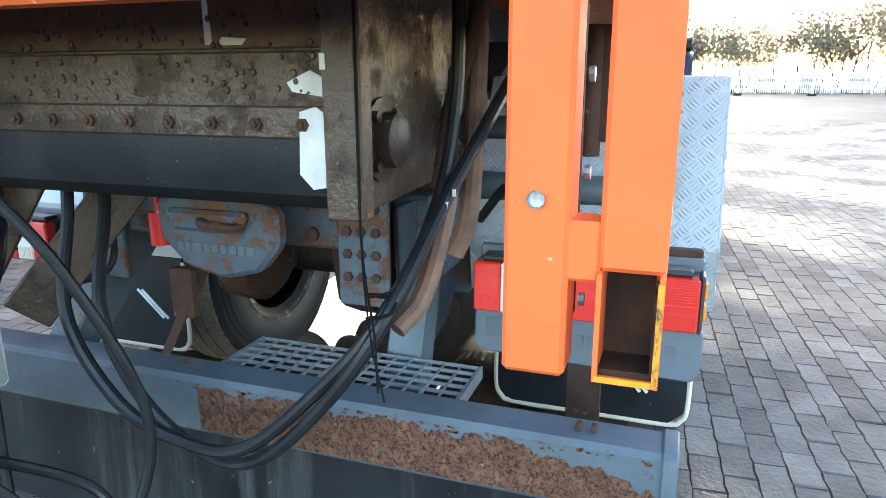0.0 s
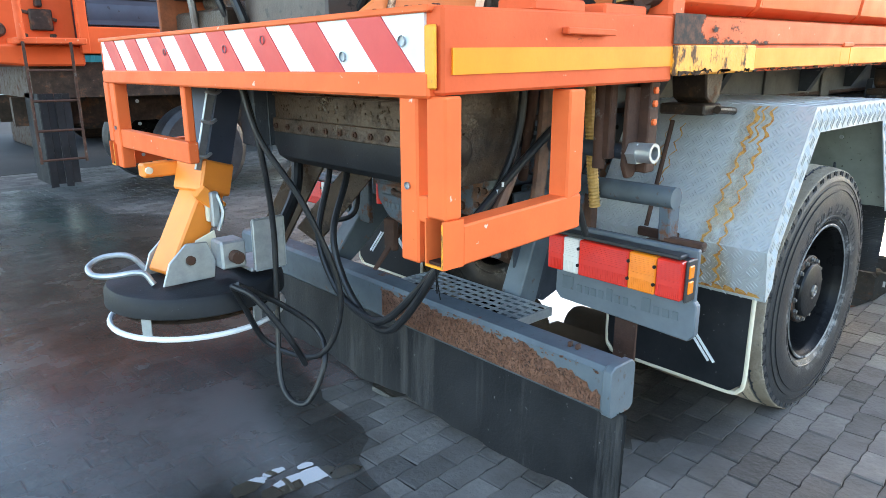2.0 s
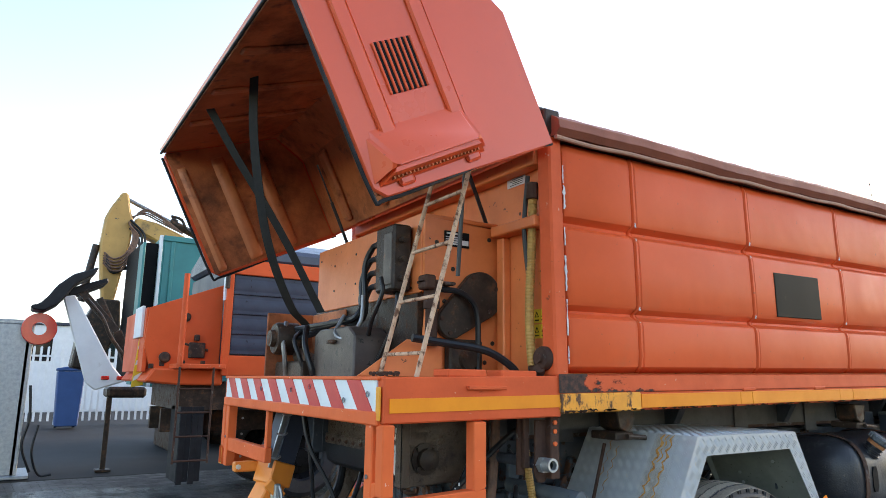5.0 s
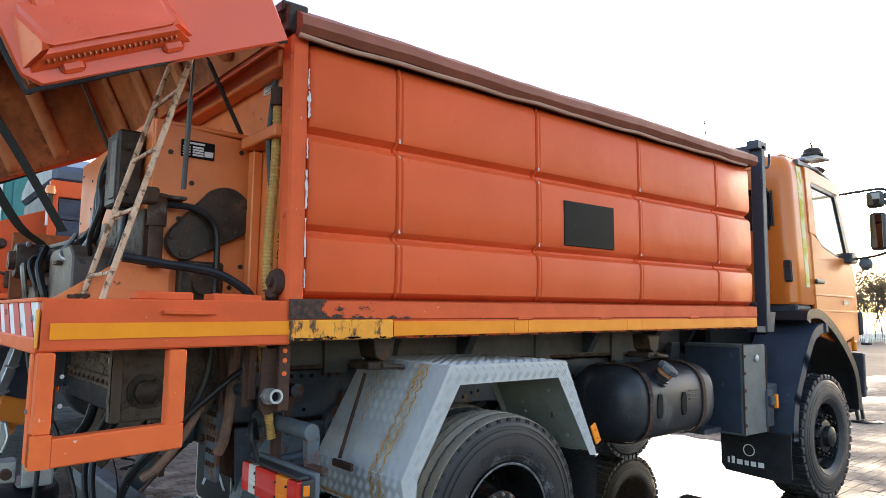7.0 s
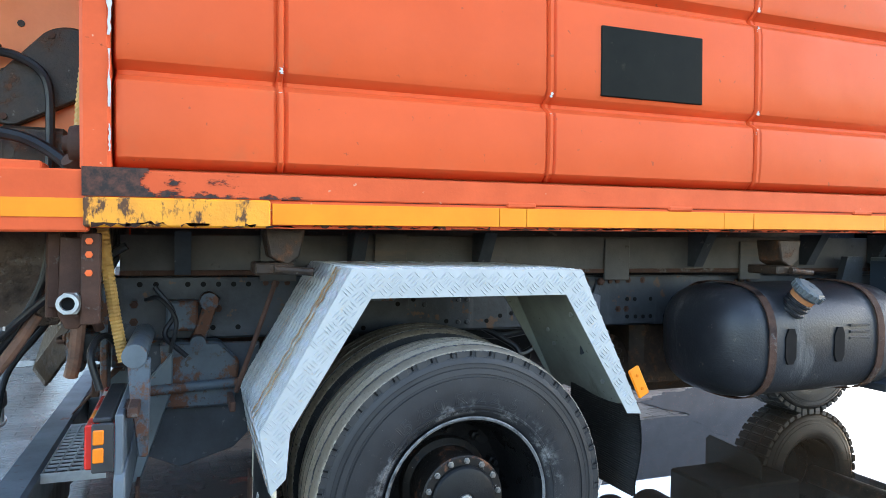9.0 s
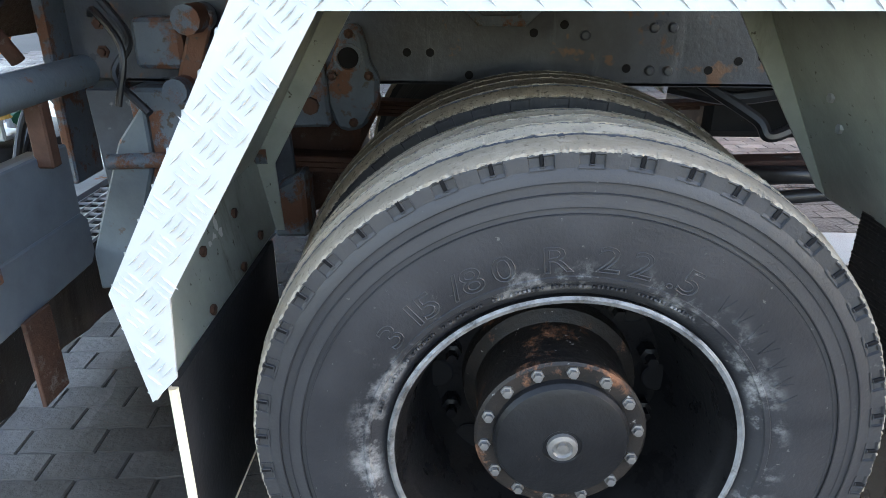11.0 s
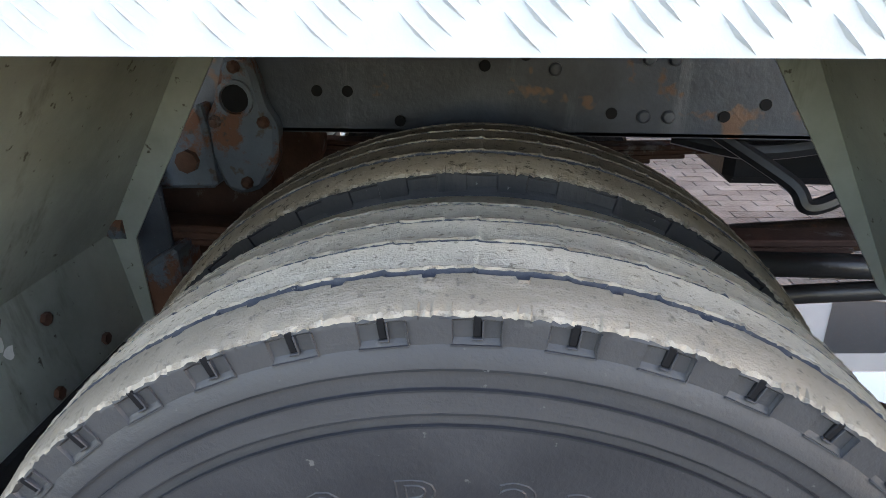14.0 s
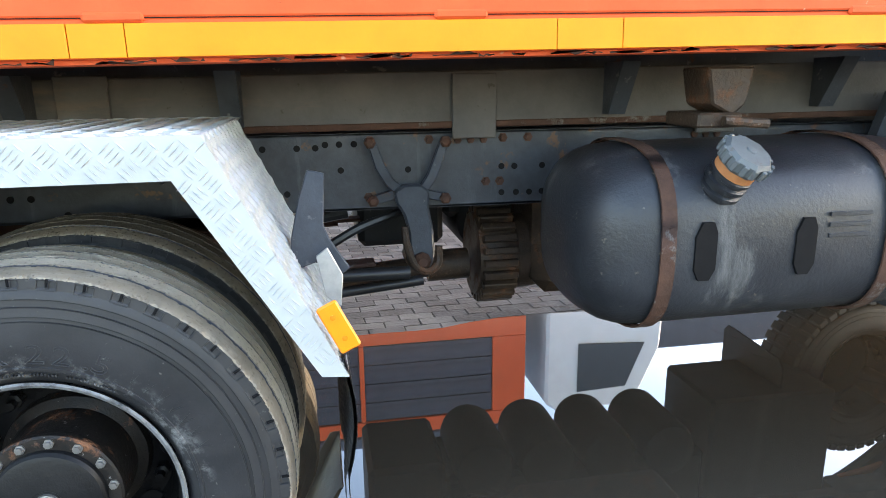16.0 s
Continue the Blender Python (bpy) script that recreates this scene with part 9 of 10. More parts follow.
HOSE_RUN = [Vector((-1.175, 0.30, 1.47)), Vector((-1.152, 0.30, 1.28)), Vector((-1.128, 0.30, 1.12)), Vector((-1.098, 0.30, 0.965))]
tube(b, [p.lerp(q, j / 26) for p, q in zip(HOSE_RUN, HOSE_RUN[1:]) for j in range(26)], 0.0175, 10, smooth=False, rib=0.16)
part("drain_hose", b, "hose_yellow", spreader, "yellow ribbed hose hanging below the tray")
b = bm_new()
rod(b, (-1.29, 0.16, 1.40), (-1.29, 0.16, 1.14), 0.02)
rod(b, (-1.36, 0.35, 1.53), (-1.20, 0.55, 1.05), 0.018)
pieces("support_rod", b, "rust", spreader)

# ---- salt spinner on its arm ----
SC = Vector((-2.05, 1.62, 0.0))
b = bm_new()
beam(b, (-1.85, 1.60, 1.42), (-1.955, 1.57, 1.06), 0.15, 0.13, 0.006)
chute = part("spinner_chute", b, "slat_grey", spreader, "dark chute tube with a bare metal edge")
b = bm_new()
beam(b, (-1.908, 1.518, 1.42), (-2.013, 1.488, 1.06), 0.012, 0.05, 0.002)
part("chute_edge", b, "galv", chute)
b = bm_new()
for f in (0.2, 0.5, 0.85):
    p = Vector((-1.912, 1.508, 1.42)).lerp(Vector((-2.017, 1.478, 1.06)), f)
    tube(b, [p + Vector((-0.03, -0.01, 0.01)), p + Vector((0.0, -0.025, 0.0)), p + Vector((0.03, -0.012, 0.01))], 0.007, 6)
pieces("clip", b, "galv", chute)
b = bm_new()
beam(b, (-1.95, 1.575, 1.085), (-1.985, 1.565, 0.96), 0.17, 0.15, 0.008)
beam(b, (-1.975, 1.56, 0.985), (-2.165, 1.51, 0.66), 0.135, 0.115, 0.008)
beam(b, (-2.06, 1.68, 1.06), (-2.12, 1.70, 1.055), 0.09, 0.05, 0.006)
box(b, (-2.18, 1.63, 1.03), (-2.02, 1.69, 1.085), 0.008)
beam(b, (-1.975, 1.47, 0.965), (-2.015, 1.47, 0.925), 0.04, 0.12, 0.004)
SPIN = Matrix.Translation((0.0, -0.08, 0.145))
arm = pieces("spinner_arm", b, "arm_orange", spreader, "bright orange folding spinner arm")[0]
b = bm_new()
lathe(b, [(0.014, 0.0), (0.014, -0.015), (0.0, -0.018)], (-2.16, 1.63, 1.06), 'y', 8)
box(b, (-2.015, 1.455, 0.86), (-1.975, 1.48, 0.97), 0.005)
prism(b, [(-2.08, 0.80), (-2.00, 0.83), (-1.99, 0.75), (-2.04, 0.71), (-2.09, 0.74)], 'y', 1.435, 1.442, 0.002)
pieces("arm_latch", b, "cream", arm, "worn cream latch")
b = bm_new()
box(b, (-2.005, 1.43, 0.84), (-1.97, 1.46, 0.98), 0.006)
tube(b, [(-1.98, 1.43, 0.97), (-1.97, 1.41, 0.9), (-1.99, 1.42, 0.83)], 0.008, 6)
part("arm_catch", b, "galv", arm)
b = bm_new()
lathe(b, [(0.0, 0.515), (0.10, 0.515), (0.30, 0.505), (0.330, 0.497), (0.342, 0.478), (0.345, 0.425), (0.337, 0.42), (0.334, 0.47), (0.30, 0.49), (0.0, 0.50)], (SC.x, SC.y, 0), 'z', 56)
b.transform(SPIN)
disc = part("spinner_skirt", b, "rubber", spreader, "round black rubber spinner skirt, dusty")
b = bm_new()
lathe(b, [(0.0, 0.40), (0.28, 0.40), (0.30, 0.39), (0.28, 0.385), (0.0, 0.385)], (SC.x, SC.y, 0), 'z', 40)
for k in range(6):
    a = 2 * math.pi * k / 6
    beam(b, (SC.x + 0.06 * math.cos(a), SC.y + 0.06 * math.sin(a), 0.42), (SC.x + 0.27 * math.cos(a + 0.2), SC.y + 0.27 * math.sin(a + 0.2), 0.42), 0.006, 0.045, 0.0)
b.transform(SPIN)
pieces("spinner_disc", b, "oily", disc)
b = bm_new()
pts = [(SC.x + 0.335 * math.cos(2 * math.pi * k / 40), SC.y + 0.335 * math.sin(2 * math.pi * k / 40), 0.345) for k in range(41)]
tube(b, pts, 0.011, 8, smooth=False)
b.transform(SPIN)
part("guard_ring", b, "white", disc, "white guard ring")
b = bm_new()
for k in range(5):
    a = 2 * math.pi * k / 5 + 0.3
    box(b, (-0.02, -0.004, 0.345), (0.02, 0.004, 0.435), 0.002, Matrix.Translation((SC.x, SC.y, 0)) @ Matrix.Rotation(a, 4, 'Z') @ Matrix.Translation((0, -0.333, 0)))
b.transform(SPIN)
pieces("ring_stay", b, "galv", disc)
b = bm_new()
tube(b, [(-2.25, 1.52, 0.515), (-2.28, 1.55, 0.56), (-2.36, 1.63, 0.545), (-2.41, 1.69, 0.545), (-2.41, 1.75, 0.565), (-2.35, 1.76, 0.59), (-2.27, 1.71, 0.59), (-2.22, 1.68, 0.53)], 0.0115, 10, 7)
b.transform(SPIN)
part("carry_handle", b, "galv", disc, "galvanised bent handle")
b = bm_new()
prism(b, [(-2.24, 0.515), (-2.04, 0.515), (-2.03, 0.58), (-2.06, 0.66), (-2.14, 0.665), (-2.21, 0.60)], 'y', 1.455, 1.465, 0.003)
prism(b, [(-2.24, 0.515), (-2.04, 0.515), (-2.03, 0.58), (-2.06, 0.66), (-2.14, 0.665), (-2.21, 0.60)], 'y', 1.66, 1.67, 0.003)
box(b, (-2.03, 1.40, 0.55), (-1.93, 1.50, 0.66), 0.008)
box(b, (-1.92, 1.36, 0.53), (-1.78, 1.37, 0.74), 0.008)
box(b, (-1.93, 1.37, 0.53), (-1.78, 1.60, 0.545), 0.004)
b.transform(SPIN)
pieces("spinner_bracket", b, "galv", disc, "grey steel brackets")
b = bm_new()
lathe(b, [(0.018, 0.0), (0.018, -0.012), (0.0, -0.016)], (-2.13, 1.455, 0.60), 'y', 10)
rod(b, (-1.98, 1.36, 0.60), (-1.98, 1.40, 0.60), 0.025)
b.transform(SPIN)
pieces("bracket_bolt", b, "rust", disc)

# ---- hoses behind the truck ----
HOSES = [
    # loops down from the tray to the spinner
    ([(-1.93, 1.25, 1.40), (-1.90, 1.20, 1.15), (-1.86, 1.22, 0.85), (-1.88, 1.20, 0.50), (-1.92, 1.12, 0.25), (-1.88, 1.02, 0.20), (-1.80, 1.00, 0.35), (-1.78, 1.08, 0.46), (-1.90, 1.15, 0.58), (-2.06, 1.14, 0.69)], 0.0115),
    ([(-1.95, 1.22, 1.40), (-1.92, 1.16, 1.20), (-1.82, 1.04, 0.95), (-1.74, 0.96, 0.62), (-1.80, 1.02, 0.38), (-1.92, 1.20, 0.40), (-2.02, 1.18, 0.58), (-2.08, 1.14, 0.69)], 0.0115),
    ([(-2.08, 1.14, 0.69), (-2.02, 1.08, 0.64), (-1.93, 1.02, 0.48), (-1.87, 1.02, 0.36)], 0.012),
]
for pts, r in HOSES:
    b = bm_new()
    tube(b, pts, r, 10, 8)
    part("hydraulic_hose", b, "hose", spreader, "black hydraulic hose hanging in loops")
for pts, r, mt in (
    ([(-1.45, 1.30, 1.08), (-1.50, 1.26, 0.98), (-1.62, 1.18, 0.80), (-1.64, 1.08, 0.62), (-1.635, 0.93, 0.50), (-1.64, 0.78, 0.51), (-1.66, 0.60, 0.68), (-1.64, 0.47, 0.87), (-1.45, 0.41, 1.08), (-1.25, 0.36, 1.26), (-1.10, 0.34, 1.36)], 0.0145, "hose"),
    ([(-1.50, 1.36, 1.08), (-1.54, 1.33, 0.98), (-1.64, 1.26, 0.78), (-1.66, 1.12, 0.60), (-1.66, 0.96, 0.535), (-1.66, 0.80, 0.545), (-1.65, 0.62, 0.70), (-1.62, 0.49, 0.86), (-1.46, 0.44, 1.04), (-1.36, 0.43, 1.25), (-1.34, 0.43, 1.5)], 0.0145, "hose"),
    ([(-1.60, 0.47, 0.83), (-1.54, 0.44, 0.88), (-1.45, 0.43, 1.0), (-1.38, 0.43, 1.12)], 0.021, "hose_old"),
    ([(-1.10, 0.45, 0.95), (-1.16, 0.36, 1.05), (-1.20, 0.30, 1.0), (-1.17, 0.28, 0.88)], 0.012, "hose"),
    ([(-1.55, 1.55, 1.05), (-1.60, 1.50, 0.92), (-1.72, 1.42, 0.80), (-1.78, 1.39, 0.75)], 0.026, "hose"),
    ([(-1.30, 1.45, 0.95), (-1.36, 1.42, 0.80), (-1.45, 1.60, 0.75)], 0.012, "hose"),
):
    b = bm_new()
    tube(b, pts, r, 10, 8)
    part("hydraulic_hose", b, mt, spreader, "black hydraulic hose" if mt == "hose" else "worn brown hose sleeve")
b = bm_new()
for k in range(14):
    f = k / 13
    p = Vector((-1.652, 0.54, 0.775)).lerp(Vector((-1.46, 0.412, 1.075)), f)
    box(b, (p.x - 0.012, p.y - 0.017, p.z - 0.004), (p.x - 0.0055, p.y - 0.012, p.z + 0.010))
pieces("hose_print", b, "label_white", spreader)
b = bm_new()
rod(b, (-1.78, 1.385, 0.755), (-1.76, 1.36, 0.74), 0.03, 14)
plug = part("hose_plug", b, surface("green_plastic", (0.01, 0.16, 0.10), None, 0.4, 0.5, grain=8), spreader, "green hose plug")
b = bm_new()
rod(b, (-1.84, 1.42, 0.74), (-1.79, 1.39, 0.755), 0.028, 12)
rod(b, (-1.83, 1.41, 0.70), (-1.81, 1.40, 0.80), 0.02, 10)
part("hose_valve", b, "white", plug)
# thin wire from the trough's corner, tied round the hoses
b = bm_new()
tube(b, [(-1.74, 0.47, 1.53), (-1.745, 0.468, 1.2), (-1.735, 0.47, 1.0), (-1.70, 0.47, 0.86), (-1.69, 0.47, 0.74)], 0.0025, 5, 6)
tube(b, [(-1.735, 0.474, 1.1), (-1.72, 0.476, 0.95), (-1.69, 0.478, 0.82), (-1.685, 0.46, 0.72)], 0.002, 5, 6)
for k in range(6):
    a0 = k * 1.1
    tube(b, [(-1.655 + 0.03 * math.cos(a0 + j), 0.475 + 0.028 * math.sin(a0 + j), 0.86 + 0.008 * k + 0.006 * j) for j in range(7)], 0.002, 5, 3)
part("tie_wire", b, "flat_black", spreader, "loose black tie wire")
# red lamp of the coupling hose and grey bits under the chassis end
b = bm_new()
rod(b, (-1.28, 1.30, 0.95), (-1.28, 1.30, 0.86), 0.028, 14)
rod(b, (-1.28, 1.30, 0.95), (-1.28, 1.30, 1.05), 0.010, 8)
part("air_coupling", b, "lens_red", truck, "red air coupling head")
b = bm_new()
prism(b, [(-0.98, 0.72), (-0.72, 0.72), (-0.70, 0.90), (-0.78, 0.98), (-1.0, 0.98)], 'y', 0.62, 0.74, 0.01)
box(b, (-0.98, 0.66, 1.02), (-0.86, 0.745, 1.14), 0.01)
beam(b, (-0.80, 0.68, 1.16), (-0.86, 0.66, 0.98), 0.03, 0.05, 0.006)
rod(b, (-0.82, 0.60, 1.14), (-0.82, 0.72, 1.14), 0.035)
rod(b, (-0.86, 0.58, 0.98), (-0.86, 0.72, 0.98), 0.03)
rod(b, (-1.06, 0.60, 0.80), (-0.66, 0.60, 0.82), 0.02)
pieces("suspension_bracket", b, "bluegrey_rusty", truck, "blue-grey suspension bracket with bolts")
b = bm_new()
tube(b, [(-1.02, 0.6, 1.2), (-0.95, 0.58, 1.1), (-0.98, 0.55, 1.02), (-0.9, 0.52, 0.94)], 0.010, 8)
tube(b, [(-1.05, 0.62, 1.15), (-1.0, 0.55, 1.16), (-0.94, 0.52, 1.08), (-0.96, 0.5, 0.96)], 0.008, 8)
pieces("brake_hose", b, "hose", truck)

# ---- neighbouring spreader truck ----
N2 = thing("neighbour_truck", "second orange gritting truck with grey slatted sides, parked alongside", "truck", (-1.0, 6.5, 0.0))
# local: x forward from its rear corner, y away from us, z up


def nb(name, fn, mat, parent=N2, label=""):
    b = bm_new()
    fn(b)
    return pieces(name, b, mat, parent, label)[0] if name in ("rear_housing", "rear_fitting", "marker_strip", "chassis") else part(name, b, mat, parent, label)


def _f(b):
    box(b, (-0.05, 0.0, 1.58), (4.2, 0.06, 1.84), 0.01)
    box(b, (-0.05, 0.0, 2.90), (4.2, 0.06, 3.10), 0.01)
    box(b, (-0.06, -0.005, 1.58), (0.03, 0.10, 3.10), 0.01)
    box(b, (2.0, 0.0, 1.84), (2.06, 0.05, 2.90), 0.01)
    box(b, (3.75, 0.0, 1.84), (4.2, 0.05, 2.90), 0.01)


nb("body_frame", _f, "orange", label="orange steel body frame")
for i in range(4):
    z = 1.86 + i * 0.26

    def _f(b):
        prism(b, [(0.02, z), (0.02, z + 0.245), (0.045, z + 0.245), (0.02, z + 0.20), (0.015, z + 0.06), (0.035, z)], 'x', 0.04, 1.99)
        prism(b, [(0.02, z), (0.02, z + 0.245), (0.045, z + 0.245), (0.02, z + 0.20), (0.015, z + 0.06), (0.035, z)], 'x', 2.07, 3.74)
    nb("side_slat", _f, "slat_grey", label="grey side slat")


def _f(b):
    box(b, (0.0, 0.065, 1.6), (4.2, 2.4, 3.05))


nb("hopper", _f, "slat_grey")


def _f(b):
    prism(b, [(0.0, 3.08), (0.0, 3.28), (1.2, 3.62), (2.4, 3.28), (2.4, 3.08)], 'x', -0.05, 4.2, 0.05)


nb("tarpaulin", _f, surface("blue_black_tarp", (0.05, 0.065, 0.10), (0.035, 0.045, 0.07), 0.3, 0.5, grain=2, bump=0.3, bump_d=0.01), label="dark blue shiny tarpaulin")


def _f(b):
    prism(b, [(-0.95, 1.95), (-0.92, 2.42), (-0.02, 2.78), (-0.02, 1.62), (-0.85, 1.62)], 'y', 0.30, 0.34, 0.006)
    prism(b, [(-0.95, 1.95), (-0.92, 2.42), (-0.02, 2.78), (-0.02, 1.62), (-0.85, 1.62)], 'y', 2.1, 2.14, 0.006)
    box(b, (-0.95, 0.34, 1.62), (-0.90, 2.1, 2.42), 0.006)
    prism(b, [(-0.95, 1.50), (-0.55, 1.46), (-0.02, 1.46), (-0.02, 1.66), (-0.85, 1.66)], 'y', 0.05, 2.2, 0.02)


nb("rear_housing", _f, "orange", label="orange sloping rear housing")


def _f(b):
    lathe(b, [(0.06, 0.0), (0.06, -0.03), (0.04, -0.05), (0.0, -0.05)], (-0.48, 0.30, 2.32), 'y', 16)
    lathe(b, [(0.07, 0.0), (0.07, -0.03), (0.05, -0.06), (0.0, -0.06)], (-0.70, 0.30, 1.80), 'y', 16)
    box(b, (-0.42, 0.24, 1.80), (-0.22, 0.30, 2.0), 0.01)


nb("rear_fitting", _f, "oily")


def _f(b):
    for k in range(7):
        box(b, (-0.88 + 0.125 * k, 0.285, 1.66 + 0.03 * (k % 3)), (-0.82 + 0.125 * k, 0.31, 1.72 + 0.05 * (k % 2)), 0.008)
    box(b, (-0.36, 0.22, 2.02), (-0.30, 0.30, 2.10), 0.01)
    rod(b, (-0.48, 0.27, 1.98), (-0.18, 0.27, 1.90), 0.016, 8)
    rod(b, (-0.06, -0.02, 2.70), (-0.06, -0.02, 2.92), 0.03, 10)


nb("chassis", _f, "oily")


def _f(b):
    lathe(b, [(0.06, 0.0), (0.06, 0.05), (0.045, 0.10), (0.0, 0.115)], (-0.06, -0.02, 2.92), 'z', 16)


nb("beacon", _f, "lens_amber", label="amber beacon")


def _f(b):
    rod(b, (-0.60, -0.18, 1.70), (-0.60, -0.18, 2.82), 0.035)
    box(b, (-0.64, -0.2, 1.66), (-0.05, 0.30, 1.72), 0.01)


nb("handrail", _f, "orange_rail", label="orange handrail post")
for i in range(2):
    def _f(b):
        rod(b, (-0.60 + 0.40 * i, -0.20, 0.55), (-0.60 + 0.40 * i, -0.20, 1.68), 0.014, 8)
    nb("ladder_rail", _f, "rust", label="red-brown ladder rail")
for i in range(4):
    def _f(b):
        rod(b, (-0.60, -0.20, 0.58 + 0.28 * i), (-0.20, -0.20, 0.58 + 0.28 * i), 0.012, 8)
    nb("ladder_rung", _f, "rust")


def _f(b):
    for k in range(4):
        box(b, (-0.50 + 0.07 * k, 0.02 + 0.01 * (k % 2), 0.28 + 0.03 * (k % 2)), (-0.432 + 0.07 * k, 0.03 + 0.01 * (k % 2), 1.20), 0.002)
    box(b, (-0.50, 0.05, 0.30), (-0.49, 0.62, 1.2), 0.004)


nb("rubber_flap", _f, "rubber", label="hanging black rubber flap")


def _f(b):
    box(b, (-0.6, 0.75, 0.85), (6.3, 0.85, 1.15))
    box(b, (-0.6, 1.55, 0.85), (6.3, 1.65, 1.15))
    box(b, (-0.5, 0.2, 1.15), (4.3, 2.2, 1.50))
    box(b, (1.6, 0.1, 0.55), (3.0, 0.6, 1.05), 0.05)


nb("chassis", _f, "oily")
for wx, wy in ((1.1, 0.0), (1.1, 1.8), (5.0, 0.05), (5.0, 1.95)):
    def _f(b):
        lathe(b, [(0.28, 0.05), (0.30, 0.0), (0.45, -0.01), (0.51, 0.03), (0.53, 0.15), (0.51, 0.29), (0.45, 0.32), (0.30, 0.30)], (wx, wy, 0.53), 'y', 40)
    w2 = nb("wheel", _f, "sidewall", label="black lorry wheel")

    def _f(b):
        lathe(b, [(0.29, 0.06), (0.22, 0.14), (0.12, 0.14), (0.11, 0.02), (0.0, 0.01)], (wx, wy, 0.53), 'y', 32)
        lathe(b, [(0.29, 0.26), (0.15, 0.2), (0.0, 0.2)], (wx, wy, 0.53), 'y', 24)
    nb("rim", _f, "rim", w2)


def _f(b):
    prism(b, [(4.5, 1.2), (4.5, 2.9), (4.7, 3.05), (5.8, 3.0), (6.15, 2.2), (6.2, 1.0), (5.6, 1.0), (5.4, 1.25), (4.7, 1.25)], 'y', 0.02, 2.38, 0.04)


cab2 = nb("cab", _f, "white", label="white lorry cab")


def _f(b):
    prism(b, [(4.95, 2.05), (4.95, 2.75), (5.65, 2.72), (5.9, 2.1)], 'y', 0.005, 0.03)


nb("side_window", _f, "dark_glass", cab2)


def _f(b):
    box(b, (-0.08, 0.02, 2.55), (-0.03, 0.10, 2.95), 0.004)
    box(b, (-0.99, 0.45, 2.05), (-0.95, 1.0, 2.45), 0.006)


nb("marker_strip", _f, "white")


b = bm_new()
prism(b, [(-1.0, 1.42), (-0.86, 1.45), (-0.84, 2.25), (-0.94, 2.25)], 'y', 0.72, 0.74, 0.003)
cb = part("chevron_board", b, "label_yellow", N2, "yellow marker board")
b = bm_new()
for k in range(4):
    z = 1.50 + 0.2 * k
    prism(b, [(-0.985 + 0.012 * k, z), (-0.865, z + 0.07), (-0.865, z + 0.13), (-0.975 + 0.012 * k, z + 0.06)], 'y', 0.715, 0.719)
pieces("board_stripe", b, "white_film", cb)

# ---- teal container, digger, raised snow plough, bin, post ----
cont = thing("container_body", "teal steel container body with a white-edged open door", "container", (-1.30, 13.0, 0.0))
b = bm_new()
box(b, (0.42, 0.0, 1.35), (0.48, 2.4, 4.55), 0.01)
box(b, (0.48, 0.0, 1.35), (6.5, 0.05, 4.55), 0.01)
box(b, (0.48, 2.35, 1.35), (6.5, 2.4, 4.55), 0.01)
box(b, (0.48, 0.05, 4.50), (6.5, 2.35, 4.55))
box(b, (0.48, 0.05, 1.35), (6.5, 2.35, 1.45))
part("container_shell", b, "teal", cont)
b = bm_new()
for k in range(5):
    box(b, (0.62 + 1.45 * k, -0.03, 1.40), (0.70 + 1.45 * k, 0.0, 4.52), 0.01)
box(b, (0.46, -0.04, 4.46), (6.5, 0.0, 4.58), 0.01)
pieces("container_rib", b, "teal", cont)
b = bm_new()
box(b, (0.38, -0.03, 1.35), (0.45, 0.06, 4.58), 0.01)
part("door_post", b, "white", cont)
b = bm_new()
box(b, (0.0, -0.5, 1.4), (0.05, 0.02, 4.30), 0.01)
part("open_door", b, "teal", cont)
# solid black block for the shaded inside of the container
b = bm_new()
box(b, (0.05, 0.1, 1.45), (0.40, 2.3, 4.4))
part("dark_opening", b, "flat_black", cont)
b = bm_new()
for x in (1.0, 5.5):
    box(b, (x, 0.2, 0.0), (x + 0.4, 2.2, 1.34), 0.02)
pieces("container_support", b, "oily", cont)

dig = thing("excavator", "yellow excavator with its boom raised over the yard", "excavator", (-1.5, 15.5, 0.0))
dig.scale = (1.0, 1.0, 1.03)
b = bm_new()
prism(b, [(-0.16, 3.0), (-0.30, 4.0), (-0.36, 4.55), (-0.30, 5.25), (-0.22, 5.45), (0.02, 5.88), (0.16, 5.86), (0.24, 5.45), (0.34, 5.15), (0.30, 4.6), (0.16, 3.8), (0.04, 3.0)], 'y', 0.0, 0.45, 0.05)
part("stick", b, "digger", dig)
b = bm_new()
prism(b, [(0.30, 5.0), (0.38, 5.3), (0.9, 5.22), (1.6, 4.95), (2.8, 4.0), (4.0, 2.4), (4.3, 1.8), (3.9, 1.6), (3.2, 2.5), (2.4, 3.6), (1.4, 4.5), (0.8, 4.8)], 'y', 0.02, 0.50, 0.05)
part("boom", b, "digger", dig)
b = bm_new()
rod(b, (0.08, 0.2, 5.78), (1.25, 0.2, 5.30), 0.05, 12)
cyl = part("cylinder_rod", b, "steel", dig, "bright steel cylinder rod")
b = bm_new()
rod(b, (1.2, 0.2, 5.32), (2.4, 0.2, 4.83), 0.095, 12)
rod(b, (1.2, 0.2, 5.32), (1.35, 0.2, 5.26), 0.14, 12)
tube(b, [(1.2, 0.1, 5.45), (1.45, 0.05, 5.38), (1.6, 0.05, 5.15), (1.9, 0.1, 5.05)], 0.035, 8, 4)
pieces("boom_cylinder", b, "oily", dig)
b = bm_new()
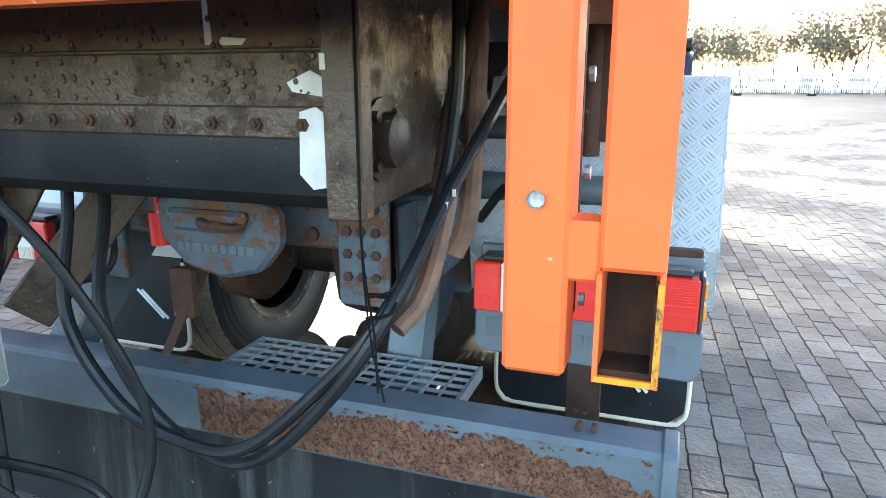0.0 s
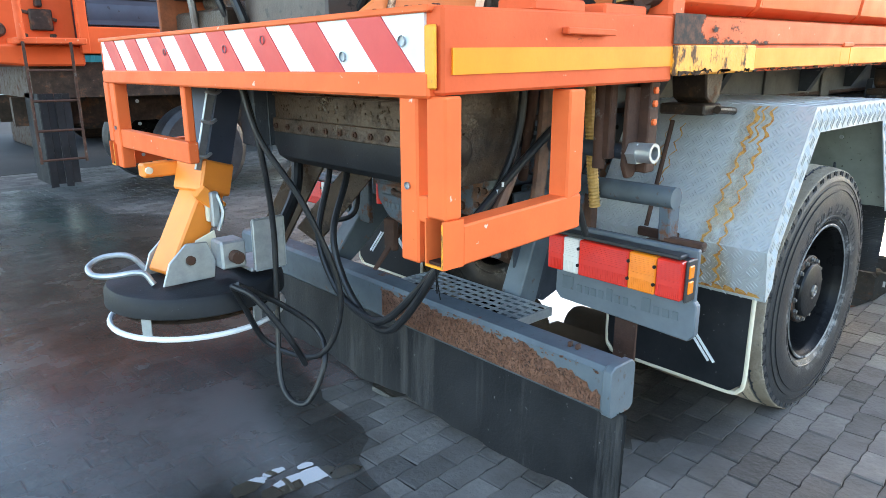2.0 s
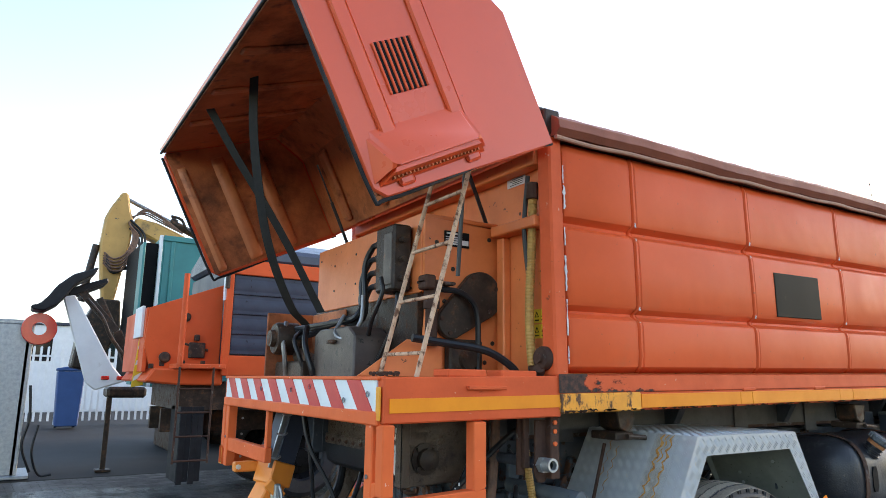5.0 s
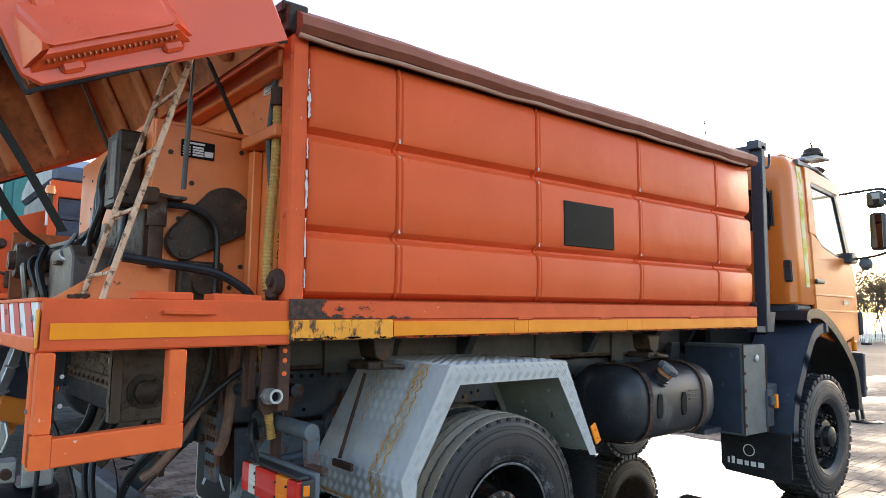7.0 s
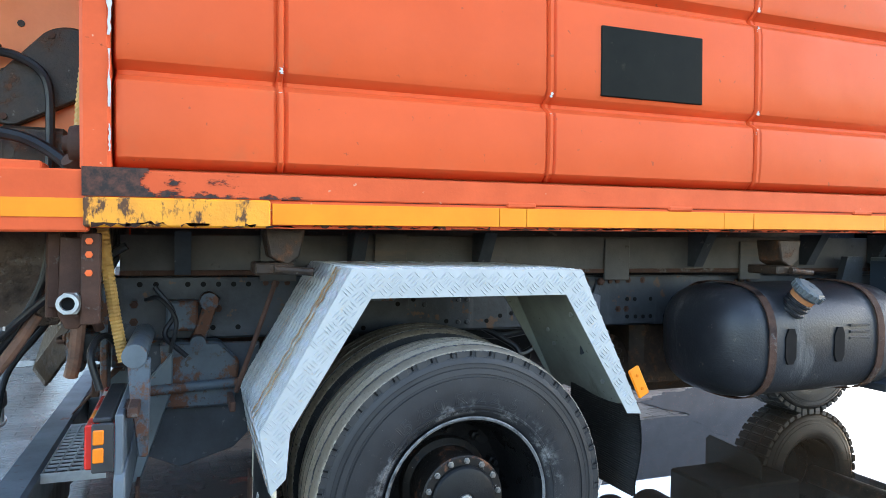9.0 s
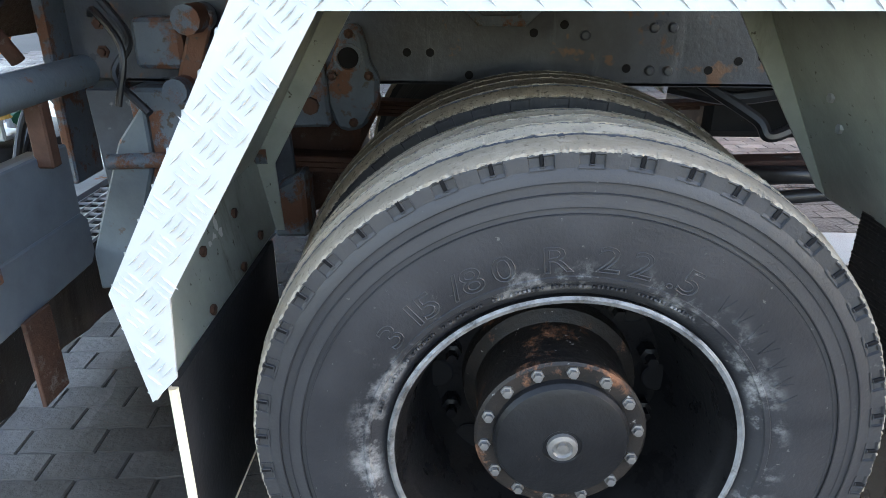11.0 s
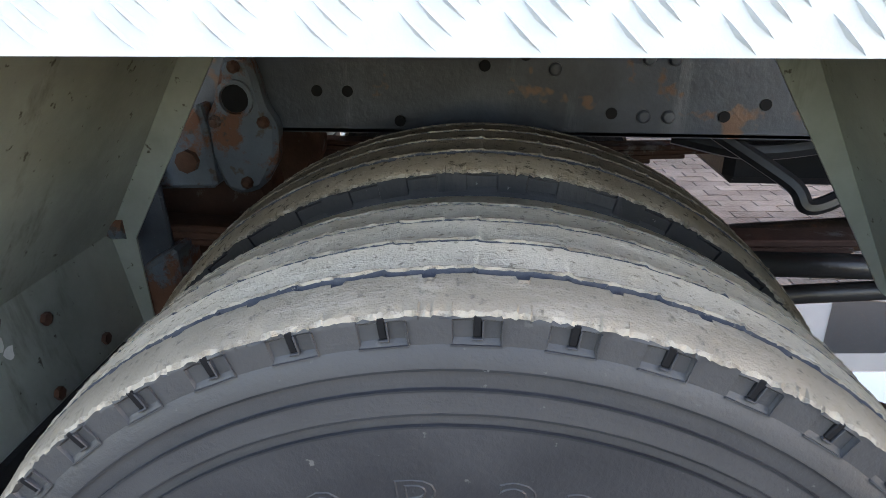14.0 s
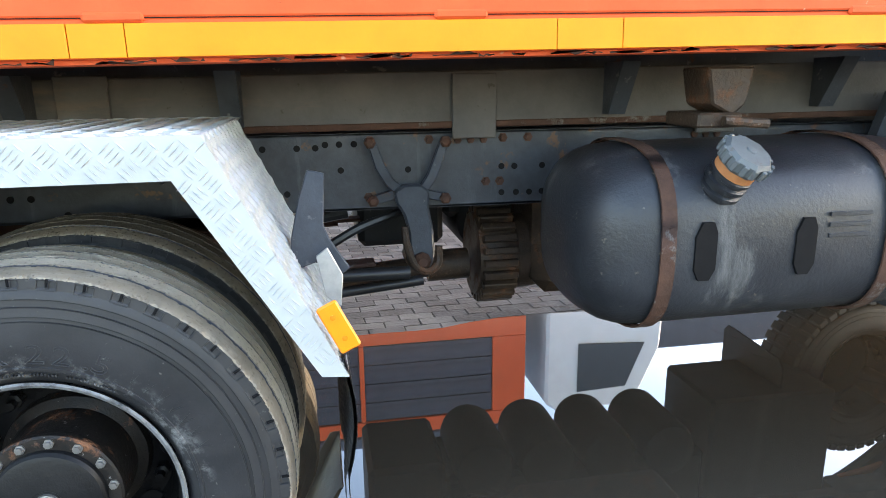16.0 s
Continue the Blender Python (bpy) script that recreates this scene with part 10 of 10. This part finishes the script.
for k in range(5):
    tube(b, [(0.22, -0.04 - 0.02 * k, 5.15 - 0.02 * k), (0.34 + 0.03 * k, -0.09, 4.75), (0.20, -0.09, 4.35 - 0.08 * k), (-0.05, -0.07, 4.22 - 0.07 * k), (-0.26, -0.05, 4.35 - 0.06 * k)], 0.022, 8, 6)
for k in range(4):
    tube(b, [(0.26, 0.1, 5.2 + 0.03 * k), (0.55, 0.0, 5.5 - 0.04 * k), (0.95, 0.0, 5.38 - 0.05 * k), (1.5, 0.0, 5.02)], 0.02, 8, 5)
pieces("stick_hose", b, "hose_old", dig)
b = bm_new()
for k in range(3):
    tube(b, [(0.25, -0.03, 5.0 + 0.1 * k), (0.45 + 0.08 * k, -0.08, 4.8), (0.5, -0.08, 4.3 - 0.1 * k), (0.2, -0.05, 4.0), (-0.05, -0.05, 3.9), (-0.2, -0.05, 4.1 + 0.1 * k)], 0.03, 8, 6)
part("boom_hose", b, "hose", dig)
b = bm_new()
rod(b, (-0.62, 0.2, 3.2), (-0.42, 0.2, 4.55), 0.085, 12)
part("bucket_cylinder", b, "oily", dig)
b = bm_new()
box(b, (2.6, -0.9, 1.0), (5.6, 1.6, 2.4), 0.1)
box(b, (2.7, -0.85, 2.3), (4.0, 0.0, 3.1), 0.1)
part("superstructure", b, "digger", dig)
b = bm_new()
box(b, (2.2, -1.0, 0.0), (5.8, -0.45, 0.85), 0.2)
box(b, (2.2, 1.1, 0.0), (5.8, 1.65, 0.85), 0.2)
box(b, (2.8, -0.5, 0.5), (5.0, 1.2, 1.0), 0.05)
pieces("crawler_track", b, "oily", dig)
b = bm_new()
prism(b, [(-0.3, 3.25), (0.2, 3.25), (0.25, 2.6), (-0.2, 1.6), (-0.7, 1.7), (-0.6, 2.6)], 'y', -0.2, 0.7, 0.04)
part("bucket", b, "oily", dig)

plough = thing("snow_plough", "raised white snow plough blade with a black rubber edge", "snow plough", (-2.2, 10.0, 0.0))
b = bm_new()
prism(b, [(-0.55, 2.80), (-0.38, 2.85), (0.28, 1.72), (0.50, 1.48), (0.05, 1.33), (-0.10, 1.45)], 'y', 0.0, 0.08, 0.02)
part("blade", b, "white", plough, "scuffed white-grey blade")
b = bm_new()
pts = [(-0.98, 2.62), (-0.86, 2.66), (-0.76, 2.78), (-0.66, 2.95), (-0.45, 3.15), (-0.10, 3.30), (-0.14, 3.18), (-0.40, 3.0), (-0.5, 2.82), (-0.62, 2.66), (-0.80, 2.54), (-0.96, 2.56)]
prism(b, pts, 'y', -0.25, 0.40, 0.02)
prism(b, [(-0.5, 2.95), (0.08, 3.18), (0.10, 3.10), (-0.45, 2.82)], 'y', 0.1, 0.9, 0.02)
part("rubber_edge", b, "rubber", plough)
b = bm_new()
beam(b, (-0.30, 0.2, 2.95), (0.30, 0.2, 2.3), 0.10, 0.12)
beam(b, (0.0, 0.3, 2.85), (0.45, 0.3, 2.0), 0.08, 0.10)
beam(b, (0.30, 0.2, 2.3), (0.62, 0.25, 1.55), 0.12, 0.14)
beam(b, (0.45, 0.35, 2.0), (0.70, 0.35, 1.5), 0.08, 0.08)
tube(b, [(-0.2, 0.05, 2.8), (0.05, 0.0, 2.5), (0.2, 0.0, 2.2), (0.5, 0.0, 1.8)], 0.03, 8)
part("linkage", b, "oily", plough)
b = bm_new()
box(b, (0.30, 0.50, 0.0), (0.38, 0.58, 1.21), 0.01)
box(b, (0.22, 0.42, 0.0), (0.46, 0.66, 0.04), 0.01)
part("support_leg", b, "oily", plough)
b = bm_new()
box(b, (0.28, 0.40, 1.20), (0.9, 1.0, 1.38), 0.04)
part("carrier", b, "oily", plough)
b = bm_new()
for x, z in ((0.12, 1.50), (0.35, 1.50)):
    box(b, (x, -0.03, z), (x + 0.12, 0.0, z + 0.06), 0.01)
pieces("plough_lamp", b, "lens_red", plough)

binn = thing("wheelie_bin", "dark blue plastic wheelie bin", "bin", (-1.78, 21.4, 0.0))
binn.scale = (1.27, 1.27, 1.27)
b = bm_new()
prism(b, [(-0.24, 0.06), (0.24, 0.06), (0.29, 1.33), (-0.29, 1.33)], 'y', -0.28, 0.28, 0.02)
part("bin_body", b, "blue_bin", binn)
b = bm_new()
prism(b, [(-0.31, 1.335), (0.31, 1.335), (0.31, 1.40), (0.0, 1.45), (-0.31, 1.40)], 'y', -0.30, 0.33, 0.02)
part("bin_lid", b, "blue_bin", binn)
for x in (-0.22, 0.16):
    b = bm_new()
    lathe(b, [(0.0, 0.0), (0.10, 0.0), (0.10, 0.06), (0.0, 0.06)], (x, 0.24, 0.10), 'x', 16)
    part("bin_wheel", b, "rubber", binn)

post = thing("steel_cabinet", "grey steel cabinet frame with cables and a red hose reel", "cabinet", (-3.42, 10.2, 0.0))
b = bm_new()
box(b, (-0.9, 0.0, 0.05), (0.30, 0.06, 2.35), 0.01)
box(b, (0.24, 0.0, 0.05), (0.34, 0.9, 2.35), 0.01)
box(b, (-0.9, 0.0, 2.35), (0.36, 1.0, 2.42), 0.01)
box(b, (-0.9, -0.1, 0.0), (0.5, 1.0, 0.05), 0.01)
part("cabinet_frame", b, "galv", post)
b = bm_new()
lathe(b, [(0.10, -0.08), (0.24, -0.08), (0.25, -0.05), (0.14, -0.04), (0.14, 0.04), (0.25, 0.05), (0.24, 0.08), (0.10, 0.08)], (0.40, -0.05, 2.28), 'y', 28, closed=True)
part("hose_reel", b, "lens_red", post, "red hose reel")
b = bm_new()
tube(b, [(0.38, -0.05, 1.4), (0.42, -0.1, 0.9), (0.36, -0.12, 0.5), (0.5, -0.1, 0.1)], 0.02, 8)
tube(b, [(0.55, -0.1, 0.8), (0.5, -0.15, 0.4), (0.62, -0.1, 0.06), (0.8, -0.1, 0.05)], 0.018, 8)
part("cable", b, "hose", post)

# white lorry and containers behind the neighbour
lorry = thing("white_lorry", "lorry with a white cab and dark grey box body", "truck", (6.4, 9.6, 0.0))
b = bm_new()
box(b, (0.0, 0.0, 1.1), (6.2, 2.45, 3.6), 0.03)
part("box_body", b, "slat_grey", lorry, "dark grey box body")
b = bm_new()
prism(b, [(-2.1, 0.9), (-2.2, 1.9), (-1.9, 2.9), (-1.6, 3.0), (-0.25, 3.0), (-0.25, 0.9)], 'y', 0.05, 2.4, 0.05)
lc = part("cab", b, "white", lorry)
b = bm_new()
prism(b, [(-1.95, 1.95), (-1.72, 2.7), (-0.9, 2.7), (-0.9, 1.95)], 'y', 0.03, 0.06)
part("cab_window", b, "dark_glass", lc)
b = bm_new()
box(b, (-2.2, 0.2, 0.55), (6.0, 2.2, 1.0), 0.02)
part("lorry_chassis", b, "oily", lorry)
for x in (-1.2, 4.3):
    for y in (0.05, 2.05):
        b = bm_new()
        lathe(b, [(0.0, 0.04), (0.26, 0.05), (0.30, 0.0), (0.46, 0.0), (0.5, 0.06), (0.5, 0.25), (0.46, 0.3), (0.0, 0.3)], (x, y, 0.5), 'y', 32)
        part("wheel", b, "sidewall", lorry)
hut = thing("white_container", "white site container beyond the fence", "container", (-9.0, 33.0, -0.11))
b = bm_new()
box(b, (0.0, 0.0, 0.1), (12.0, 2.4, 3.9), 0.03)
part("container_shell", b, "white", hut)
b = bm_new()
for x in (1.0, 3.2, 6.0, 8.6):
    box(b, (x, -0.02, 2.3), (x + 1.1, 0.01, 3.3), 0.01)
pieces("container_window", b, "dark_glass", hut)
b = bm_new()
box(b, (-0.1, -0.1, 3.9), (12.1, 2.5, 4.05), 0.03)
part("container_roof", b, "slat_grey", hut)

# ---- fences ----


def fence(name, x0, y0, x1, y1, height, step, label):
    f = thing(name, label, "fence", (x0, y0, 0.0), "yard fences")
    d = Vector((x1 - x0, y1 - y0, 0))
    L = d.length
    rot = Matrix.Rotation(math.atan2(d.y, d.x), 4, 'Z')
    b = bm_new()
    vs, fs = [], []
    n = int(L / step)
    for k in range(n):
        a = k * step
        q = len(vs)
        vs += [(a + dx, dy, z) for z in (0.12, height - 0.05) for dx, dy in ((0, 0), (0.07, 0), (0.07, 0.02), (0, 0.02))] + [(a + 0.035, 0.01, height)]
        fs += [(q, q + 1, q + 5, q + 4), (q + 1, q + 2, q + 6, q + 5), (q + 2, q + 3, q + 7, q + 6), (q + 3, q, q + 4, q + 7), (q + 4, q + 5, q + 8), (q + 5, q + 6, q + 8), (q + 6, q + 7, q + 8), (q + 7, q + 4, q + 8)]
    me = bpy.data.meshes.new("pales")
    me.from_pydata(vs, [], fs)
    b.from_mesh(me)
    bpy.data.meshes.remove(me)
    b.transform(rot)
    tagged(part("pale", b, "fence", f), kind="stuff")
    for z in (0.4, height - 0.35):
        b = bm_new()
        box(b, (0, 0.022, z), (L, 0.06, z + 0.06))
        b.transform(rot)
        part("rail", b, "fence", f)
    for k in range(int(L / 3) + 1):
        b = bm_new()
        box(b, (k * 3.0, 0.062, 0.0), (k * 3.0 + 0.09, 0.15, height - 0.1), 0.01)
        b.transform(rot)
        part("post", b, "fence", f)
    return f


fence("palisade_fence", -14.0, 22.5, 16.0, 24.0, 2.5, 0.20, "white steel palisade fence along the yard")
fence("palisade_fence", 64.0, 45.0, 64.0, -32.0, 2.1, 0.17, "white steel palisade fence in front of parked cars")
barrier = thing("barrier_post", "white post with a black foot carrying a rail", "barrier", (57.0, -20.0, 0.0), "barrier posts")
b = bm_new()
box(b, (-0.07, -0.07, 0.16), (0.07, 0.07, 1.5), 0.02)
part("post", b, "fence", barrier)
b = bm_new()
box(b, (-0.3, -0.3, 0.0), (0.3, 0.3, 0.18), 0.03)
part("foot", b, "rubber", barrier)
b = bm_new()
box(b, (-0.03, 0.08, 1.30), (0.03, 5.2, 1.42), 0.01)
box(b, (-0.03, 0.08, 0.85), (0.03, 5.2, 0.93), 0.01)
part("rail", b, "fence", barrier)
for k in range(1, 9):
    copy_thing(barrier, pose(57.0, -20.0 + k * 5.3, 0.0))


def car(x, y, turn, mat, label):
    c = thing("parked_car", label, "car", (x, y, 0.0), "parked cars")
    c.rotation_euler = (0, 0, radians(turn))
    b = bm_new()
    prism(b, [(-2.1, 0.35), (-2.15, 0.75), (-1.95, 0.95), (-1.0, 1.02), (1.5, 1.05), (2.05, 0.98), (2.15, 0.6), (2.1, 0.35)], 'y', -0.88, 0.88, 0.08)
    body = part("body", b, mat, c)
    b = bm_new()
    prism(b, [(-1.1, 1.02), (-0.45, 1.46), (0.95, 1.5), (1.65, 1.06)], 'y', -0.74, 0.74, 0.07)
    part("roof", b, mat, body)
    b = bm_new()
    prism(b, [(-1.0, 1.05), (-0.42, 1.40), (0.90, 1.43), (1.5, 1.08)], 'y', -0.755, 0.755)
    prism(b, [(-1.13, 1.03), (-0.52, 1.41), (-0.40, 1.43), (-0.9, 1.05)], 'y', -0.66, 0.66)
    part("window", b, "dark_glass", body)
    for wx in (-1.3, 1.3):
        for wy in (-0.9, 0.7):
            b = bm_new()
            lathe(b, [(0.0, 0.02), (0.19, 0.02), (0.2, 0.0), (0.31, 0.0), (0.32, 0.04), (0.32, 0.16), (0.31, 0.2), (0.0, 0.2)], (wx, wy, 0.32), 'y', 24)
            part("wheel", b, "sidewall", c)
    for wy in (-0.62, 0.62):
        b = bm_new()
        box(b, (-2.17, wy - 0.16, 0.66), (-2.08, wy + 0.16, 0.80), 0.02)
        part("headlight", b, "lens_clear", body)
    return c


for k, (y, mt, lab) in enumerate(((-25.0, "white", "white car parked behind the fence"), (-21.6, "car_grey", "grey car parked behind the fence"), (-18.2, "white", "white car parked behind the fence"), (-14.6, "white", "white car parked behind the fence"),
                                 (-10.8, "car_grey", "grey car parked behind the fence"), (-7.2, "white", "white car parked behind the fence"), (-3.4, "white", "white car parked behind the fence"), (0.4, "car_grey", "grey car parked behind the fence"), (4.0, "white", "white car parked behind the fence"))):
    car(68.5 + 0.3 * math.sin(k * 2.0), y, 4 * math.sin(k * 1.3), mt, lab)

# ---- trees ----


def tree(x, y, height, spread, seed, mat, label):
    rnd = random.Random(seed)
    tr = thing("tree", label, "tree", (x, y, 0.0), "far trees")
    b = bm_new()
    tips = []

    def limb(p, d, length, r, level):
        q = p
        pts = [p]
        for s in range(3):
            d = (d + Vector((rnd.uniform(-0.25, 0.25), rnd.uniform(-0.25, 0.25), rnd.uniform(-0.05, 0.15)))).normalized()
            q = q + d * length / 3
            pts.append(q)
        for k in range(3):
            ra, rb = r * (1 - 0.25 * k), r * (1 - 0.25 * (k + 1))
            tube(b, [pts[k], pts[k + 1]], (ra + rb) / 2, 6, smooth=False)
        if level < 3:
            for k in range(rnd.randint(3, 4)):
                a = rnd.uniform(0, 2 * math.pi)
                s = rnd.uniform(0.5, 0.95)
                nd = (d * 0.6 + Vector((math.cos(a) * s, math.sin(a) * s, rnd.uniform(0.1, 0.5)))).normalized()
                limb(pts[rnd.randint(2, 3)], nd, length * rnd.uniform(0.55, 0.75), r * 0.5, level + 1)
        else:
            tips.append(q)
    limb(Vector((0, 0, 0)), Vector((0, 0, 1)), height * 0.36, 0.16, 0)
    part("trunk", b, "bark", tr)
    vs, fs = [], []
    for q in tips:
        for k in range(20):
            c = q + Vector((rnd.gauss(0, 1), rnd.gauss(0, 1), rnd.gauss(0, 0.8))) * spread * 0.16
            s = rnd.uniform(0.12, 0.26)
            u = Vector((rnd.gauss(0, 1), rnd.gauss(0, 1), rnd.gauss(0, 1))).normalized()
            w = u.orthogonal().normalized()
            n = len(vs)
            vs += [tuple(c + u * s), tuple(c + w * s * 0.6), tuple(c - u * s), tuple(c - w * s * 0.6)]
            fs.append((n, n + 1, n + 2, n + 3))
    me = bpy.data.meshes.new("crown")
    me.from_pydata(vs, [], fs)
    me.materials.append(M[mat])
    cr = new("crown", me)
    cr.parent = tr
    cr["kind"] = "stuff"
    return tr


rnd = random.Random(21)
protos = []
for s in range(4):
    protos.append(tree(84.0, -34.0 + s * 5.0, 9.0 + (s % 2) * 2.2, 6.5, 40 + s, "leaf" if s % 2 else "leaf_green", "half-bare autumn tree beyond the parked cars"))
for k in range(110):
    src = protos[k % 4]
    y = -40.0 + k * 0.95 + rnd.uniform(-1, 1)
    m = pose(88.0 + rnd.uniform(-3, 14), y, 0.0, 0, 0, rnd.uniform(0, 360))
    ob = copy_thing(src, m)
    s = rnd.uniform(0.68, 1.12)
    ob.scale = (s, s, s)

# ---- puddles ----


def puddle(cx, cy, rx, ry, seed, label, level=0.004, material="water"):
    rnd = random.Random(seed)
    b = bm_new()
    ph = [rnd.uniform(0, 6.28) for _ in range(5)]
    n = 120
    ring = []
    for k in range(n):
        a = 2 * math.pi * k / n
        s = 1 + 0.10 * math.sin(2 * a + ph[0]) + 0.07 * math.sin(3 * a + ph[1]) + 0.05 * math.sin(7 * a + ph[2]) + 0.03 * math.sin(13 * a + ph[3]) + 0.02 * math.sin(29 * a + ph[4])
        c, d = math.cos(a), math.sin(a)
        ring.append(b.verts.new((cx + rx * s * math.copysign(abs(c) ** 0.8, c), cy + ry * s * math.copysign(abs(d) ** 0.8, d), level)))
    b.faces.new(ring)
    tagged(part("water", b, material), label, "puddle", kind="structure")


puddle(2.0, 1.15, 3.15, 1.0, 5, "still brown puddle under the truck reflecting the sky")
puddle(4.3, 2.0, 1.5, 1.25, 31, "still brown puddle under the cab reflecting the sky", 0.0046)
puddle(-0.72, 1.70, 0.62, 1.9, 44, "dark damp ground under the rear of the truck", 0.0052, "damp")
for k, (px, py, ra, rb) in enumerate(((-2.02, 0.86, 0.13, 0.05), (-1.86, 0.80, 0.06, 0.03), (-2.17, 0.95, 0.07, 0.035), (-2.06, 0.97, 0.04, 0.02), (-1.95, 0.93, 0.03, 0.018))):
    puddle(px, py, ra, rb, 60 + k, "shallow puddle behind the bumper")
puddle(-2.55, 6.2, 0.16, 0.22, 7, "shallow puddle on the yard")
puddle(-2.2, 6.75, 0.12, 0.10, 9, "shallow puddle on the yard")
b = bm_new()
ring = []
for k in range(220):
    a = 2 * math.pi * k / 220
    s = 1 + 0.09 * math.sin(2 * a + 1.0) + 0.07 * math.sin(5 * a + 2.0) + 0.05 * math.sin(9 * a) + 0.035 * math.sin(17 * a + 4) + 0.02 * math.sin(37 * a)
    ring.append(b.verts.new((-3.05 + 2.35 * s * math.cos(a), 4.15 + 5.0 * s * math.sin(a), 0.0015)))
b.faces.new(ring)
tagged(part("wet_film", b, "film"), "thin film of dirty water behind the truck", "water", kind="structure")
b = bm_new()
b.faces.new([b.verts.new(v) for v in ((-6.0, -4.6, -0.0056), (6.5, -4.6, -0.0056), (6.5, 10.0, -0.0056), (-6.0, 10.0, -0.0056))])
tagged(part("joint_bed", b, "joint_mud"), "wet mud in the paving joints", "mud", kind="structure")

# ---- paving blocks ----
PX, PY = 0.215, 0.107
LAY = radians(3.4)                   # the courses run slightly across the truck


def paver_mesh(seed, bevel=True):
    """Interlocking block with wavy long sides."""
    rnd = random.Random(seed)
    hx, hy = PX / 2 - 0.0025, PY / 2 - 0.0008
    w = 0.004
    rim = [(-hx, -hy), (-hx / 2, -hy + w), (0, -hy - w * 0.4), (hx / 2, -hy + w), (hx, -hy), (hx, hy), (hx / 2, hy + w), (0, hy - w * 0.4), (-hx / 2, hy + w), (-hx, hy)]
    rim = [(x + rnd.uniform(-0.003, 0.003), y + rnd.uniform(-0.002, 0.002)) for x, y in rim]
    vs = [(x * 0.965, y * 0.955, 0.0) for x, y in rim] + [(x, y, -0.006) for x, y in rim] + [(x, y, -0.03) for x, y in rim]
    n = len(rim)
    fs = [tuple(range(n))]
    for r in (0, 1):
        for k in range(n):
            a, c = r * n + k, r * n + (k + 1) % n
            fs.append((a, a + n, c + n, c))
    return vs, fs


FIELD = (-6.0, 6.6, -4.6, 10.0)       # laid area: x from, to, y from, to
NEAR = (-1.0, 1.6, -2.1, 0.5)       # stretch beside the rear wheel
PAVER_SPOTS_NEAR, PAVER_SPOTS_REST = [], []
rnd = random.Random(77)
ny = int((FIELD[3] - FIELD[2]) / PY)
for j in range(ny):
    y = FIELD[2] + (j + 0.5) * PY
    x = FIELD[0] + (PX / 2 if j % 2 else 0)
    while x < FIELD[1]:
        wx, wy = x * math.cos(LAY) - y * math.sin(LAY), x * math.sin(LAY) + y * math.cos(LAY)
        level = 0.25 if wx < -0.9 and wy > -0.35 else 1.0
        spot = (wx, wy, rnd.uniform(-0.0025, 0.0015) * level, rnd.uniform(-0.022, 0.022) * level, rnd.uniform(-0.014, 0.014) * level)
        (PAVER_SPOTS_NEAR if NEAR[0] < wx < NEAR[1] and NEAR[2] < wy < NEAR[3] else PAVER_SPOTS_REST).append(spot)
        x += PX
pavement = thing("pavement", "wet grey interlocking concrete block paving", "pavement", kind="structure")
vs, fs = [], []
kinds = [paver_mesh(s) for s in range(6)]
for i, (x, y, z, tx, ty) in enumerate(PAVER_SPOTS_REST):
    pv, pf = kinds[i * 7 % 6]
    n = len(vs)
    vs += [(px * math.cos(LAY) - py * math.sin(LAY) + x, px * math.sin(LAY) + py * math.cos(LAY) + y, pz + z + px * tx + py * ty) for px, py, pz in pv]
    fs += [tuple(v + n for v in f) for f in pf]
me = bpy.data.meshes.new("paving_field")
me.from_pydata(vs, [], fs)
me.materials.append(M["paver_far"])
field = new("paving_field", me)
field.parent = pavement
field["kind"] = "stuff"
meshes = []
for pv, pf in kinds:
    me = bpy.data.meshes.new("paving_block")
    me.from_pydata(pv, [], pf)
    me.materials.append(M["paver"])
    meshes.append(me)
for i, (x, y, z, tx, ty) in enumerate(PAVER_SPOTS_NEAR):
    ob = new("paving_block", meshes[i * 5 % 6])
    ob.location = (x, y, z)
    ob.rotation_euler = (ty, -tx, LAY)
    ob.parent = pavement
# second field beyond the joint line ahead
vs, fs = [], []
x = 6.55
i = 0
while x < 21.0:
    y = -9.0 + (0.1 if i % 2 else 0)
    while y < 5.0:
        n = len(vs)
        z = rnd.uniform(-0.002, 0.001)
        vs += [(x + 0.003, y + 0.004, z), (x + PX - 0.003, y + 0.004, z), (x + PX - 0.003, y + PY - 0.004, z), (x + 0.003, y + PY - 0.004, z)]
        fs.append((n, n + 1, n + 2, n + 3))
        y += PY
    x += PX
    i += 1
me = bpy.data.meshes.new("paving_field")
me.from_pydata(vs, [], fs)
me.materials.append(M["paver_far"])
ob = new("paving_field", me)
ob.parent = pavement
ob["kind"] = "stuff"
